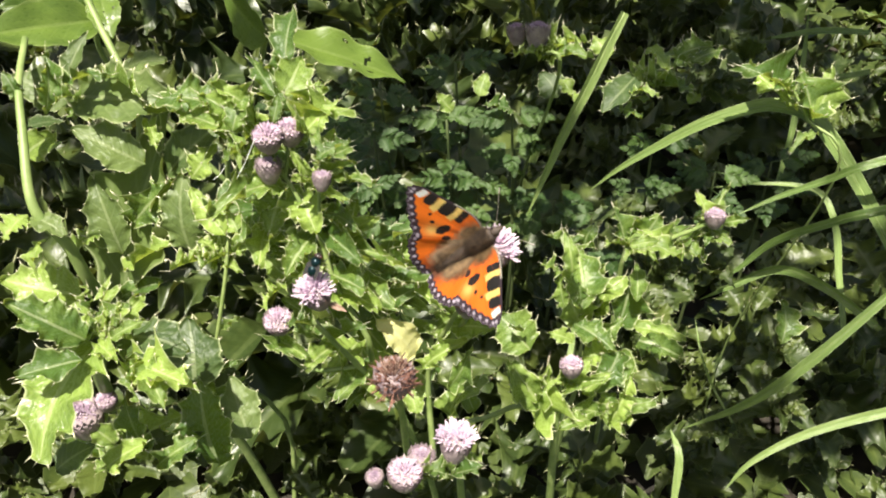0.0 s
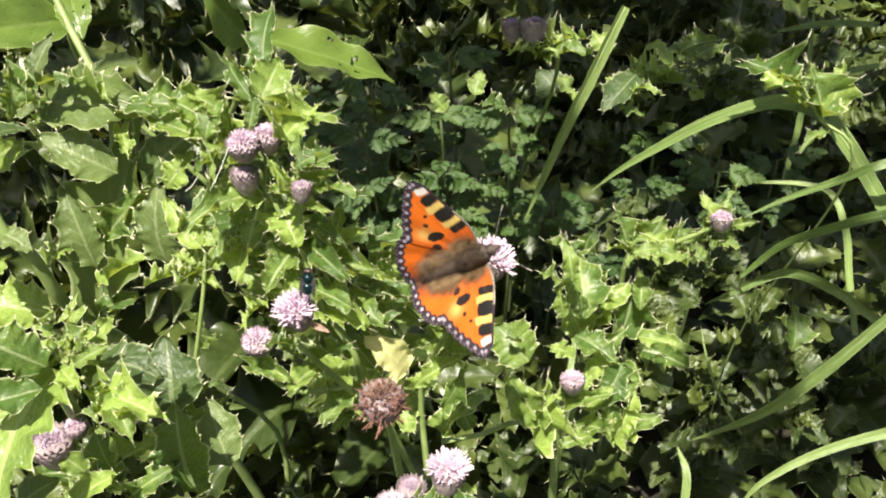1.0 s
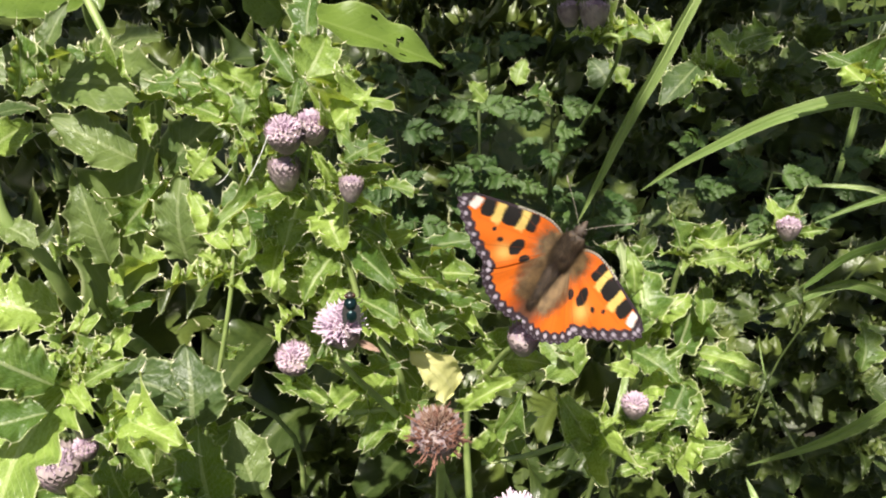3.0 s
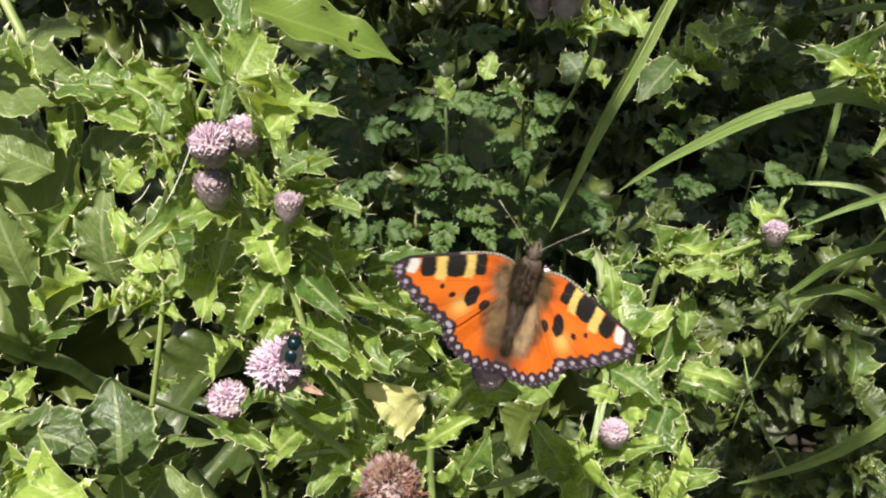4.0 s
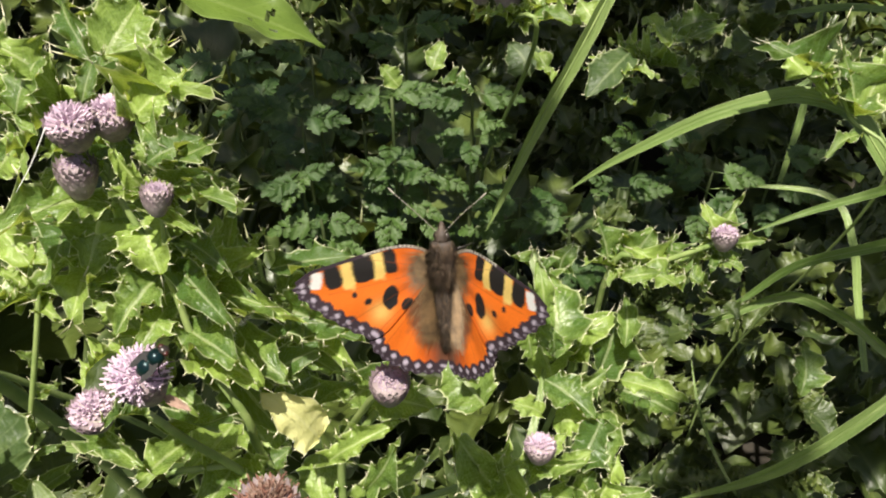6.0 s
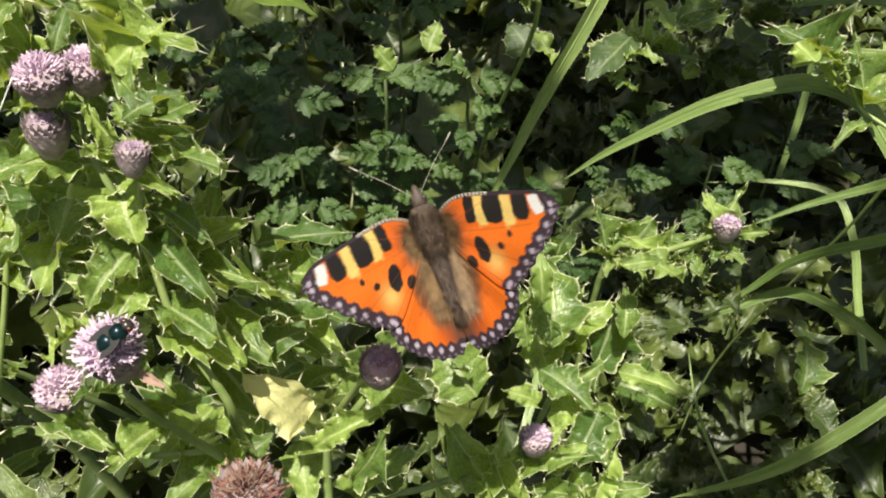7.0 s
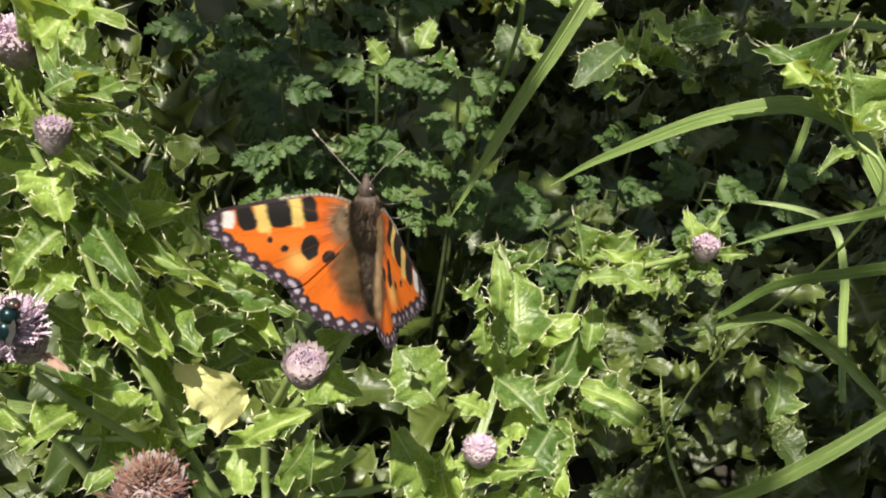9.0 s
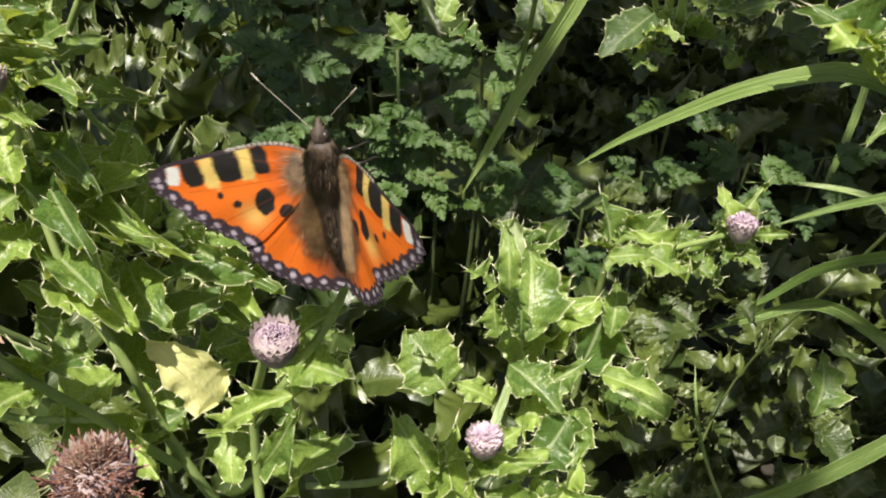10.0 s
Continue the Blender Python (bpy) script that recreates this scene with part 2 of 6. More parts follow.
# ---- thistle leaves: lobed, crisped, each lobe ending in a spine ----
def thistle_leaf(name, seed, lobes=5, deep=0.6, ripple=0.07, fold=0.25, arch=0.15, spine=0.09, blade=None):
    rng = random.Random(seed)
    n, m = lobes * 15, 5
    phase = [rng.uniform(-0.25, 0.25), rng.uniform(-0.25, 0.25)]
    size = [[rng.uniform(0.75, 1.15) for _ in range(lobes + 2)] for _ in (0, 1)]
    lift = [[rng.uniform(-1, 1) for _ in range(lobes + 2)] for _ in (0, 1)]
    bend = rng.uniform(-0.08, 0.08)
    verts, uvs, faces, slots = [], [], [], []

    def half(s, side):
        f = s * lobes + phase[side]
        j, u = int(math.floor(f)) % (lobes + 1), f - math.floor(f)
        tooth = abs(2 * u - 1) ** 1.45
        j = int(round(f)) % (lobes + 1)
        env = (math.sin(math.pi * min(1, max(0, s)) ** 0.8) ** 0.7 + 0.05 * (1 - s)) * size[side][j]
        return 0.5 * env * (1 - deep * (1 - tooth)) * (1 + 0.035 * (0.5 + 0.5 * math.cos(f * 18.85)) ** 3), tooth, j

    def point(s, q):
        side = 0 if q < 0 else 1
        w, tooth, j = half(s, side)
        a = abs(q)
        x = q * w
        y = s + 0.07 * a * a * tooth
        z = fold * abs(x) * (1 - 0.3 * a) - arch * (s - 0.35) ** 2 * 2 + ripple * a * a * lift[side][j] * (0.4 + tooth)
        z += ripple * 0.6 * a * a * math.sin(s * lobes * 6.283 + side) + 0.045 * a ** 6 + ripple * 0.35 * a ** 3 * math.sin(s * lobes * 15 + 2 * side + seed)
        return Vector((x + bend * math.sin(s * 3), y, z))

    for i in range(n + 1):
        for k in range(-m, m + 1):
            s = i / n
            verts.append(point(s, k / m))
            uvs.append((0.5 + 0.5 * k / m, s))
    c = 2 * m + 1
    for i in range(n):
        for k in range(c - 1):
            a = i * c + k
            faces.append((a, a + 1, a + c + 1, a + c))
            slots.append(0)
    count = len(faces)
    # spines at the lobe tips, lesser ones between them
    for side, sign in ((0, -1), (1, 1)):
        for j in range(lobes + 1):
            for at, length in ((0.0, 1.1), (0.33, 0.45), (0.67, 0.55)):
                s = (j + at - phase[side]) / lobes
                if not 0.06 < s < 0.985:
                    continue
                p, q = point(s, sign), point(s, sign * 0.7)
                d = (p - q).normalized()
                d = (d + Vector((0.15 * sign, 0.35, rng.uniform(-0.2, 0.5)))).normalized()
                cone(verts, faces, p - d * 0.012, p + d * spine * length * rng.uniform(0.6, 1.35), 0.012 * (0.6 + 0.4 * length))
    p = point(1.0, 0)
    cone(verts, faces, p - Vector((0, 0.02, 0)), p + Vector((bend, spine * 1.4, -0.02)), 0.011)
    slots += [1] * (len(faces) - count)
    uvs += [(0.5, 0.5)] * (len(verts) - len(uvs))
    # leaves in the darkened green get the dimmed spines too
    return mesh_of(name, verts, faces, [blade or THISTLE, SHADY_SPINE if blade is THISTLE_SHADED else SPINE], slots, uvs)


LEAVES = [thistle_leaf("thistle_leaf", 10 + i, lobes=2 + i % 2 + (i % 5 == 0), deep=0.2 + 0.06 * (i % 4), ripple=0.13 + 0.04 * (i % 3),
                       fold=0.15 + 0.2 * (i % 3), arch=(0.05, 0.3, 0.15, 0.45)[i % 4], spine=0.12 + 0.025 * (i % 3)) for i in range(12)]
# thistle leaves whose colour is darkened to stand for shade
SHADED_LEAVES = [thistle_leaf("thistle_leaf", 50 + i, lobes=2 + i % 3, deep=0.18 + 0.06 * (i % 3), ripple=0.10 + 0.03 * (i % 3),
                            fold=0.2 + 0.1 * (i % 3), arch=(0.1, 0.4, 0.2)[i % 3], spine=0.09, blade=THISTLE_SHADED) for i in range(6)]
OVAL = [thistle_leaf("thistle_leaf", 210 + i, lobes=3, deep=0.10 + 0.03 * i, ripple=0.035 + 0.015 * i, fold=0.14, arch=0.12 + 0.08 * i, spine=0.07, blade=COARSE) for i in range(3)]
WAVY = [thistle_leaf("thistle_leaf", 220 + i, lobes=2 + i % 2, deep=0.22 + 0.04 * i, ripple=0.12 + 0.02 * i, fold=0.25, arch=0.1 + 0.12 * (i % 3), spine=0.13) for i in range(5)]
LONG = [thistle_leaf("thistle_leaf", 230 + i, lobes=4, deep=0.22, ripple=0.06, fold=0.2, arch=0.2, spine=0.06) for i in range(3)]
FRESH = [thistle_leaf("thistle_leaf", 250 + i, lobes=3, deep=0.14 + 0.03 * i, ripple=0.06 + 0.02 * i, fold=0.18, arch=0.12 + 0.08 * i, spine=0.09) for i in range(3)]
PINNATE = [thistle_leaf("thistle_leaf", 240, lobes=3, deep=0.6, ripple=0.04, fold=0.1, arch=0.1, spine=0.06, blade=COARSE)]
pick = random.Random(5)


def leaf(plant, base, tip, width, face=(0, -0.5, 0.85), variant=None, label=""):
    i = pick.randrange(len(LEAVES)) if variant is None else variant
    face = Vector(face) + Vector((pick.uniform(-0.45, 0.45), pick.uniform(-0.3, 0.3), pick.uniform(-0.3, 0.3)))
    return put("leaf", LEAVES[i], plant, aimed(base, tip, face, width * 1.3), label)


def big_leaf(plant, base, tip, width, face, kind):
    put("leaf", kind[pick.randrange(len(kind))], plant, aimed(base, tip, face, width))


def plant_at(name, base, label, category, group=""):
    ob = new(name)
    ob.empty_display_size = 0.01
    ob.location = base
    return tagged(ob, label, category, group)


def stem(plant, points, r0, r1, n=24, name="stem", material=None):
    v, f = tube(points, (r0, r1), 8, n, 0.12)
    return put(name, mesh_of(name, v, f, [material or STEM]), plant, Matrix.Identity(4))


def leafy(plant, points, count, long0, long1, seed, start=0.15, wide=0.36, meshes=None, spread=62, turn0=0.0):
    """Leaves set spirally up a stalk, shorter towards its top."""
    rng = random.Random(seed)
    line = smooth_path(points, 40)
    meshes = meshes or LEAVES
    for i in range(count):
        s = start + (1 - start) * (i + 0.5) / count
        c = line[int(s * 40)]
        d = (line[min(int(s * 40) + 1, 40)] - line[max(int(s * 40) - 1, 0)]).normalized()
        a = turn0 + i * 2.4 + rng.uniform(-0.4, 0.4)
        x = d.orthogonal().normalized()
        out = x * math.cos(a) + d.cross(x) * math.sin(a)
        lean = radians(spread * (1.15 - 0.45 * s) + rng.uniform(-14, 14))
        way = d * math.cos(lean) + out * math.sin(lean)
        length = (long0 + (long1 - long0) * s) * rng.uniform(0.8, 1.2)
        face = d * math.sin(lean) - out * math.cos(lean) + Vector((rng.uniform(-0.3, 0.3), rng.uniform(-0.3, 0.3), 0.1))
        put("leaf", rng.choice(meshes), plant, aimed(c, c + way * length, face, length * wide * rng.uniform(0.85, 1.2)))


# ---- flower heads ----
def involucre_mesh(name, r, h, seed):
    rng = random.Random(seed)
    verts, faces = [], []
    rings, sides = 9, 14
    for i in range(rings + 1):
        s = i / rings
        q = r * (0.3 + 0.7 * math.sin(math.pi * (0.08 + 0.62 * s))) * (1 if s < 0.8 else 1 - 0.25 * (s - 0.8) / 0.2)
        for k in range(sides):
            a = 2 * math.pi * k / sides
            verts.append(Vector((q * math.cos(a), q * math.sin(a), h * s)))
    for i in range(rings):
        for k in range(sides):
            a, b = i * sides + k, i * sides + (k + 1) % sides
            faces.append((a, b, b + sides, a + sides))
    faces.append(tuple(range(sides - 1, -1, -1)))
    faces.append(tuple(rings * sides + k for k in range(sides)))
    for row in range(9):
        s = 0.06 + 0.1 * row
        q = r * (0.3 + 0.7 * math.sin(math.pi * (0.08 + 0.62 * s))) * 1.02
        for k in range(16):
            a = 2 * math.pi * (k + 0.5 * (row % 2)) / 16 + rng.uniform(-0.05, 0.05)
            o, t = Vector((math.cos(a), math.sin(a), 0)), Vector((-math.sin(a), math.cos(a), 0))
            b = o * q + Vector((0, 0, h * s))
            w, l = r * 0.17, h * 0.2
            k0 = len(verts)
            verts += [b - t * w - o * r * 0.02, b + t * w - o * r * 0.02, b + o * r * 0.07 + Vector((0, 0, l * 0.5)) + t * w * 0.7,
                      b + o * r * rng.uniform(0.08, 0.2) + Vector((0, 0, l * 1.15)), b + o * r * 0.07 + Vector((0, 0, l * 0.5)) - t * w * 0.7]
            faces.append(tuple(range(k0, k0 + 5)))
    return mesh_of(name, verts, faces, [BRACT], smooth=False)


def florets_mesh(name, r, h, length, count, splay, seed, material, thick=0.00022, mess=0.0):
    rng = random.Random(seed)
    verts, faces = [], []
    for i in range(count):
        u = math.sqrt((i + 0.5) / count)
        a = i * 2.39996 + rng.uniform(-0.2, 0.2)
        o = Vector((math.cos(a), math.sin(a), 0))
        lean = splay * u * rng.uniform(0.75, 1.15)
        d = (o * math.sin(lean) + Vector((0, 0, math.cos(lean)))).normalized()
        wild = noise.noise(d * 2.3) * mess
        d = (d + Vector((rng.uniform(-1, 1), rng.uniform(-1, 1), rng.uniform(-1, 1))) * mess * 0.5).normalized()
        b = Vector((0, 0, h - r * 0.75)) + d * r * 0.72
        l = length * rng.uniform(0.75 - mess * 0.6, 1.15) * (1 - 0.15 * u + wild * 1.6)
        mid = b + d * l * 0.6
        end = mid + (d + Vector((rng.uniform(-0.3, 0.3), rng.uniform(-0.3, 0.3), 0))).normalized() * l * 0.4
        x = d.orthogonal().normalized()
        y = d.cross(x)
        k = len(verts)
        for c, w in ((b, thick * 0.8), (mid, thick), (end, thick * 0.7)):
            for j in range(3):
                g = 2.094 * j
                verts.append(c + x * (w * math.cos(g)) + y * (w * math.sin(g)))
        for q in (0, 3):
            for j in range(3):
                faces.append((k + q + j, k + q + (j + 1) % 3, k + q + 3 + (j + 1) % 3, k + q + 3 + j))
        faces.append((k + 6, k + 7, k + 8))
        for j in range(3):
            g = 2.094 * j + rng.uniform(-0.5, 0.5)
            cone(verts, faces, mid + d * l * 0.1, mid + (d * 0.8 + x * math.cos(g) * 0.7 + y * math.sin(g) * 0.7) * l * 0.34, thick * 0.55)
    return mesh_of(name, verts, faces, [material], smooth=False)


HEAD_MESHES = {
    "open": (involucre_mesh("involucre", 0.0037, 0.0075, 1), florets_mesh("floret_tuft", 0.0035, 0.0080, 0.0037, 130, 1.25, 2, FLORET)),
    "opening": (involucre_mesh("involucre", 0.0042, 0.0070, 3), florets_mesh("floret_tuft", 0.0037, 0.0073, 0.0026, 95, 1.25, 4, FLORET_PINK, 0.00027)),
    "bud": (involucre_mesh("involucre", 0.0035, 0.0070, 5), florets_mesh("floret_tuft", 0.0034, 0.0070, 0.0013, 120, 1.05, 6, FLORET_TIGHT, 0.00027)),
    "withered": (involucre_mesh("involucre", 0.0046, 0.0080, 7), florets_mesh("floret_tuft", 0.0047, 0.0080, 0.0029, 460, 1.5, 8, WITHERED, 0.00020, 0.9)),
}
HEAD_WORDS = {"open": "open lilac thistle flower with splayed florets", "opening": "pink thistle head just opening",
              "bud": "closed purplish thistle bud", "withered": "withered brown thistle head with faded tuft"}


def flower_head(plant, place, axis, stage, scale=1.0):
    """A head whose tuft lies about the given place; the neck is below it along the axis."""
    inv, tuft = HEAD_MESHES[stage]
    d = Vector(axis).normalized()
    b = Vector(place) - d * 0.0075 * scale
    m = Matrix.Translation(b) @ d.to_track_quat("Z", "Y").to_matrix().to_4x4() @ Matrix.Scale(scale, 4)
    head = put("flower_head", inv, plant, m, HEAD_WORDS[stage])
    put("floret_tuft", tuft, head, m)
    if stage == "withered":
        put("pappus", PAPPUS_MESH, head, m)
    return b


PAPPUS_MESH = florets_mesh("pappus", 0.0046, 0.009, 0.0030, 60, 0.8, 9, PAPPUS, 0.00012)

# ---- ground: one sheet of dark soil and litter ----
gv, gf = [], []
steps = [math.copysign(abs(i / 45) ** 3 * 40 + abs(i) * 0.02, i) for i in range(-45, 46)]
for j, y in enumerate(steps):
    for i, x in enumerate(steps):
        gv.append((x, y + 0.3, 0.012 * noise.noise(Vector((x * 14, y * 14, 0))) + 0.006 * noise.noise(Vector((x * 50, y * 50, 3)))))
for j in range(90):
    for i in range(90):
        a = j * 91 + i
        gf.append((a, a + 1, a + 92, a + 91))
tagged(new("ground", mesh_of("ground", gv, gf, [SOIL])), "dark bare soil under dense meadow plants", "ground", "", "structure")
# ---- undergrowth: thistle shoots of several builds, standing close together ----
def shoot(seed, height, count, long0, long1):
    rng = random.Random(seed)
    p = plant_at("thistle_shoot", (0, 0, 0), "leafy green thistle shoot with spiny lobed leaves", "thistle", "thistle shoots")
    pts = [(0, 0, 0), (rng.uniform(-.01, .01), rng.uniform(-.01, .01), height * .5), (rng.uniform(-.02, .02), rng.uniform(-.02, .02), height)]
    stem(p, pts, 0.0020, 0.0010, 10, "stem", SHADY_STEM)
    # the shoots' leaves have their shade in the colour
    leafy(p, pts, count, long0, long1, seed, 0.35, 0.6, SHADED_LEAVES, 76)
    return p


SHOOTS = [shoot(100 + i, (0.16, 0.19, 0.22, 0.2, 0.17)[i], 9, 0.125, 0.07) for i in range(5)]
spots = random.Random(77)
taken = []


def canopy(x, y):
    """How high the undergrowth stands."""
    deep = max(0, min(1, (x - 0.04) / 0.05)) * (1 if y < 0.38 else 0.7)
    return 0.155 - 0.085 * deep - 0.05 * max(0, min(1, (0.28 - y) / 0.05)) - (0.08 if x < -0.03 and y < 0.36 else 0) + 0.06 * max(0, min(1, (y - 0.6) / 0.3)) + 0.025 * noise.noise(Vector((x * 9, y * 9, 2)))


def grow():
    first = {}
    for i in range(3600):
        x, y = spots.uniform(-0.6, 0.65), spots.uniform(0.06, 1.35)
        near = 0.050 if y < 0.5 else 0.062 if y < 0.8 else 0.085
        if any((x - a) ** 2 + (y - b) ** 2 < near ** 2 for a, b in taken):
            continue
        taken.append((x, y))
        k = spots.randrange(len(SHOOTS))
        s = canopy(x, y) / (0.16, 0.19, 0.22, 0.2, 0.17)[k] * spots.uniform(0.85, 1.12)
        m = pose(x, y, 0, spots.uniform(-8, 8), spots.uniform(-8, 8), spots.uniform(0, 360)) @ Matrix.Scale(s, 4)
        if k not in first:
            SHOOTS[k].matrix_basis = m
            first[k] = True
        else:
            ob = copy_thing(SHOOTS[k], m)
            ob.scale = (s, s, s)


grow()


def ground_cover():
    """Low seedlings and moss that hide the soil between the shoots, in the shade-darkened leaf green."""
    rng = random.Random(31)
    verts, uvs, faces = [], [], []
    for i in range(9000):
        x, y = rng.uniform(-0.75, 0.8), rng.uniform(0.05, 1.6)
        n, a = rng.uniform(0.018, 0.036) * (1 + y * 0.4), rng.uniform(0, 6.283)
        d, e = Vector((math.cos(a), math.sin(a), rng.uniform(0.1, 0.8))).normalized(), Vector((-math.sin(a), math.cos(a), rng.uniform(-0.4, 0.4)))
        c = Vector((x, y, rng.uniform(0.0, 0.022)))
        k = len(verts)
        for s in (0.0, 0.35, 0.7, 1.0):
            w = n * 0.3 * (math.sin(math.pi * s ** 0.8) + 0.06)
            for q in (-1, 0, 1):
                verts.append(c + d * (n * s) + e * (q * w) + Vector((0, 0, abs(q) * w * 0.3 - n * 0.3 * s * s)))
                uvs.append((0.5 + 0.5 * q, s))
        for j in range(3):
            for q in range(2):
                b = k + 3 * j + q
                faces.append((b, b + 1, b + 4, b + 3))
    tagged(new("ground_cover", mesh_of("ground_cover", verts, faces, [THISTLE_SHADED], None, uvs)), "low seedlings covering the soil, their green darkened for shade", "ground cover", kind="stuff")


ground_cover()


def meadow():
    """The grass and herbs that go on all round the thistle patch."""
    rng = random.Random(47)
    verts, uvs, faces = [], [], []
    for i in range(42000):
        a, r = rng.uniform(0, 6.283), 0.45 + 3.8 * rng.random() ** 0.95 * rng.uniform(0.6, 1.0)
        x, y = 0.02 + r * math.cos(a), 0.55 + r * math.sin(a)
        if -0.5 < x < 0.55 and 0.03 < y < 1.2:
            continue
        n, lean, b = rng.uniform(0.05, 0.17), rng.uniform(0.1, 0.9), rng.uniform(0, 6.283)
        d, e = Vector((math.cos(b), math.sin(b), 0)), Vector((-math.sin(b), math.cos(b), 0))
        w = rng.uniform(0.004, 0.015)
        k = len(verts)
        for s, q in ((0.0, 0.7), (0.5, 1.0), (0.85, 0.6), (1.0, 0.05)):
            c = Vector((x, y, n * s * (1 - 0.4 * lean * s))) + d * (n * lean * s * s)
            verts += [c - e * (w * q), c + e * (w * q)]
            uvs += [(0.1, s), (0.9, s)]
        for j in range(3):
            c = k + 2 * j
            faces.append((c, c + 1, c + 3, c + 2))
    tagged(new("meadow_grass", mesh_of("meadow_grass", verts, faces, [GRASS], None, uvs)), "green meadow grass round the thistle patch", "grass", kind="stuff")


meadow()


def rosette(plant, centre, axis, count, length, spread, wide, seed, meshes=None):
    """A tuft of leaves round a shoot's tip."""
    rng = random.Random(seed * 7 + 1)
    d = Vector(axis).normalized()
    x = d.orthogonal().normalized()
    y = d.cross(x)
    c = Vector(centre)
    for i in range(count):
        a = i * 2.4 + rng.uniform(-0.35, 0.35)
        out = x * math.cos(a) + y * math.sin(a)
        lean = radians(spread * (0.45 + 0.65 * (1 - i / count)) + rng.uniform(-12, 12))
        way = d * math.cos(lean) + out * math.sin(lean)
        face = d * math.sin(lean) - out * math.cos(lean) + Vector((rng.uniform(-0.4, 0.4), rng.uniform(-0.4, 0.4), rng.uniform(-0.1, 0.3)))
        n = length * rng.uniform(0.65, 1.2) * (1 - 0.35 * i / count)
        put("leaf", rng.choice(meshes or LEAVES), plant, aimed(c - d * n * 0.1, c + way * n, face, n * wide * 1.45 * rng.uniform(0.85, 1.3)))


def smooth_leaf(name, seed, material, taper=0.8, ripple=0.02, fold=0.2, arch=0.2, holes=0):
    """An entire leaf with a wavy edge; insects have bitten some holes."""
    rng = random.Random(seed)
    n, m = 40, 8
    bites = [(rng.uniform(0.35, 0.75), rng.uniform(-0.7, 0.7), rng.uniform(0.012, 0.03)) for _ in range(holes)]
    verts, uvs, faces = [], [], []
    for i in range(n + 1):
        s = i / n
        w = 0.5 * (math.sin(math.pi * s ** taper) ** 0.8 + 0.04 * (1 - s)) * (1 + 0.04 * math.sin(s * 31 + seed))
        for k in range(-m, m + 1):
            q = k / m
            x = q * w
            verts.append((x, s, fold * abs(x) * 0.5 - arch * (s - 0.3) ** 2 + ripple * abs(q) * math.sin(s * 17 + (2 if q < 0 else 0) + seed)))
            uvs.append((0.5 + 0.5 * q, s))
    c = 2 * m + 1
    for i in range(n):
        for k in range(c - 1):
            s, q = (i + 0.5) / n, (k + 0.5 - m) / m
            if any((s - a) ** 2 + ((q - b) * 0.2) ** 2 < r * r for a, b, r in bites):
                continue
            a = i * c + k
            faces.append((a, a + 1, a + c + 1, a + c))
    return mesh_of(name, verts, faces, [material], None, uvs)


BROAD_LEAVES = [smooth_leaf("broad_leaf", 3 + i, BROAD, 0.75 + 0.1 * (i % 3), 0.015 + 0.01 * (i % 2), 0.3, 0.1 + 0.15 * (i % 3), 5 * (i % 2)) for i in range(4)]
YELLOW_MESH = thistle_leaf("yellowed_leaf", 91, lobes=2, deep=0.16, ripple=0.07, fold=0.15, arch=0.2, spine=0.14, blade=YELLOWED)
PALE_MESH = thistle_leaf("pale_leaf", 92, lobes=2, deep=0.2, ripple=0.1, fold=0.35, arch=0.2, spine=0.12, blade=PALE)


BROAD_DRY = smooth_leaf("dry_bract", 8, PAPPUS, 0.7, 0.03, 0.4, 0.1)


def silk_thread(a, b):
    mid = (Vector(a) + Vector(b)) / 2 - Vector((0, 0, 0.0006))
    v, f = tube([a, mid, b], (0.00011, 0.00009), 5, 8)
    tagged(new("spider_thread", mesh_of("spider_thread", v, f, [SILK])), "white spider thread stretched between thistle leaves", "spider silk")


def broad_leaf(plant, base, tip, width, face):
    put("leaf", BROAD_LEAVES[pick.randrange(4)], plant, aimed(base, tip, face, width))


def yellow_leaf(plant, base, tip, width, face):
    put("leaf", YELLOW_MESH, plant, aimed(base, tip, face, width), "yellowed thistle leaf")


def pale_leaf(plant, base, tip, width, face):
    put("leaf", PALE_MESH, plant, aimed(base, tip, face, width), "pale bleached thistle leaf")


def strip(points, half, up, roll, m, trough):
    """A long thin blade: half gives its half-width at each share of its length."""
    n = 36
    line = smooth_path(points, n)
    verts, uvs, faces = [], [], []
    for i, c in enumerate(line):
        s = i / n
        d = (line[min(i + 1, n)] - line[max(i - 1, 0)]).normalized()
        z = (up - d * up.dot(d)).normalized()
        x = d.cross(z)
        z = z * math.cos(radians(roll)) + x * math.sin(radians(roll))
        x = d.cross(z)
        w = half(s)
        for k in range(-m, m + 1):
            q = k / m
            verts.append(c + x * (q * w) + z * (w * (trough * abs(q) - 0.3 * trough + 0.05 * math.sin(s * 40 + q * 3))))
            uvs.append((0.5 + 0.5 * q, s))
    k = 2 * m + 1
    for i in range(n):
        for j in range(k - 1):
            a = i * k + j
            faces.append((a, a + 1, a + k + 1, a + k))
    return verts, uvs, faces


def grass_blade(points, width, roll, label):
    """A grass blade folded along its raised midrib, from its root to its tip."""
    up = Vector((-0.15, -0.55, 0.8))
    thing = plant_at("grass", points[0], label, "grass", "grass blades")
    v, u, f = strip(points, lambda s: width * 0.5 * min(1, 0.7 + s) * (1 - s ** 3.5) + width * 0.02, up, roll, 4, 0.4)
    put("blade", mesh_of("blade", v, f, [GRASS], None, u), thing, Matrix.Identity(4))
    rib, faces = tube([Vector(p) - up * width * 0.045 for p in points], (width * 0.07, width * 0.015), 5, 30)
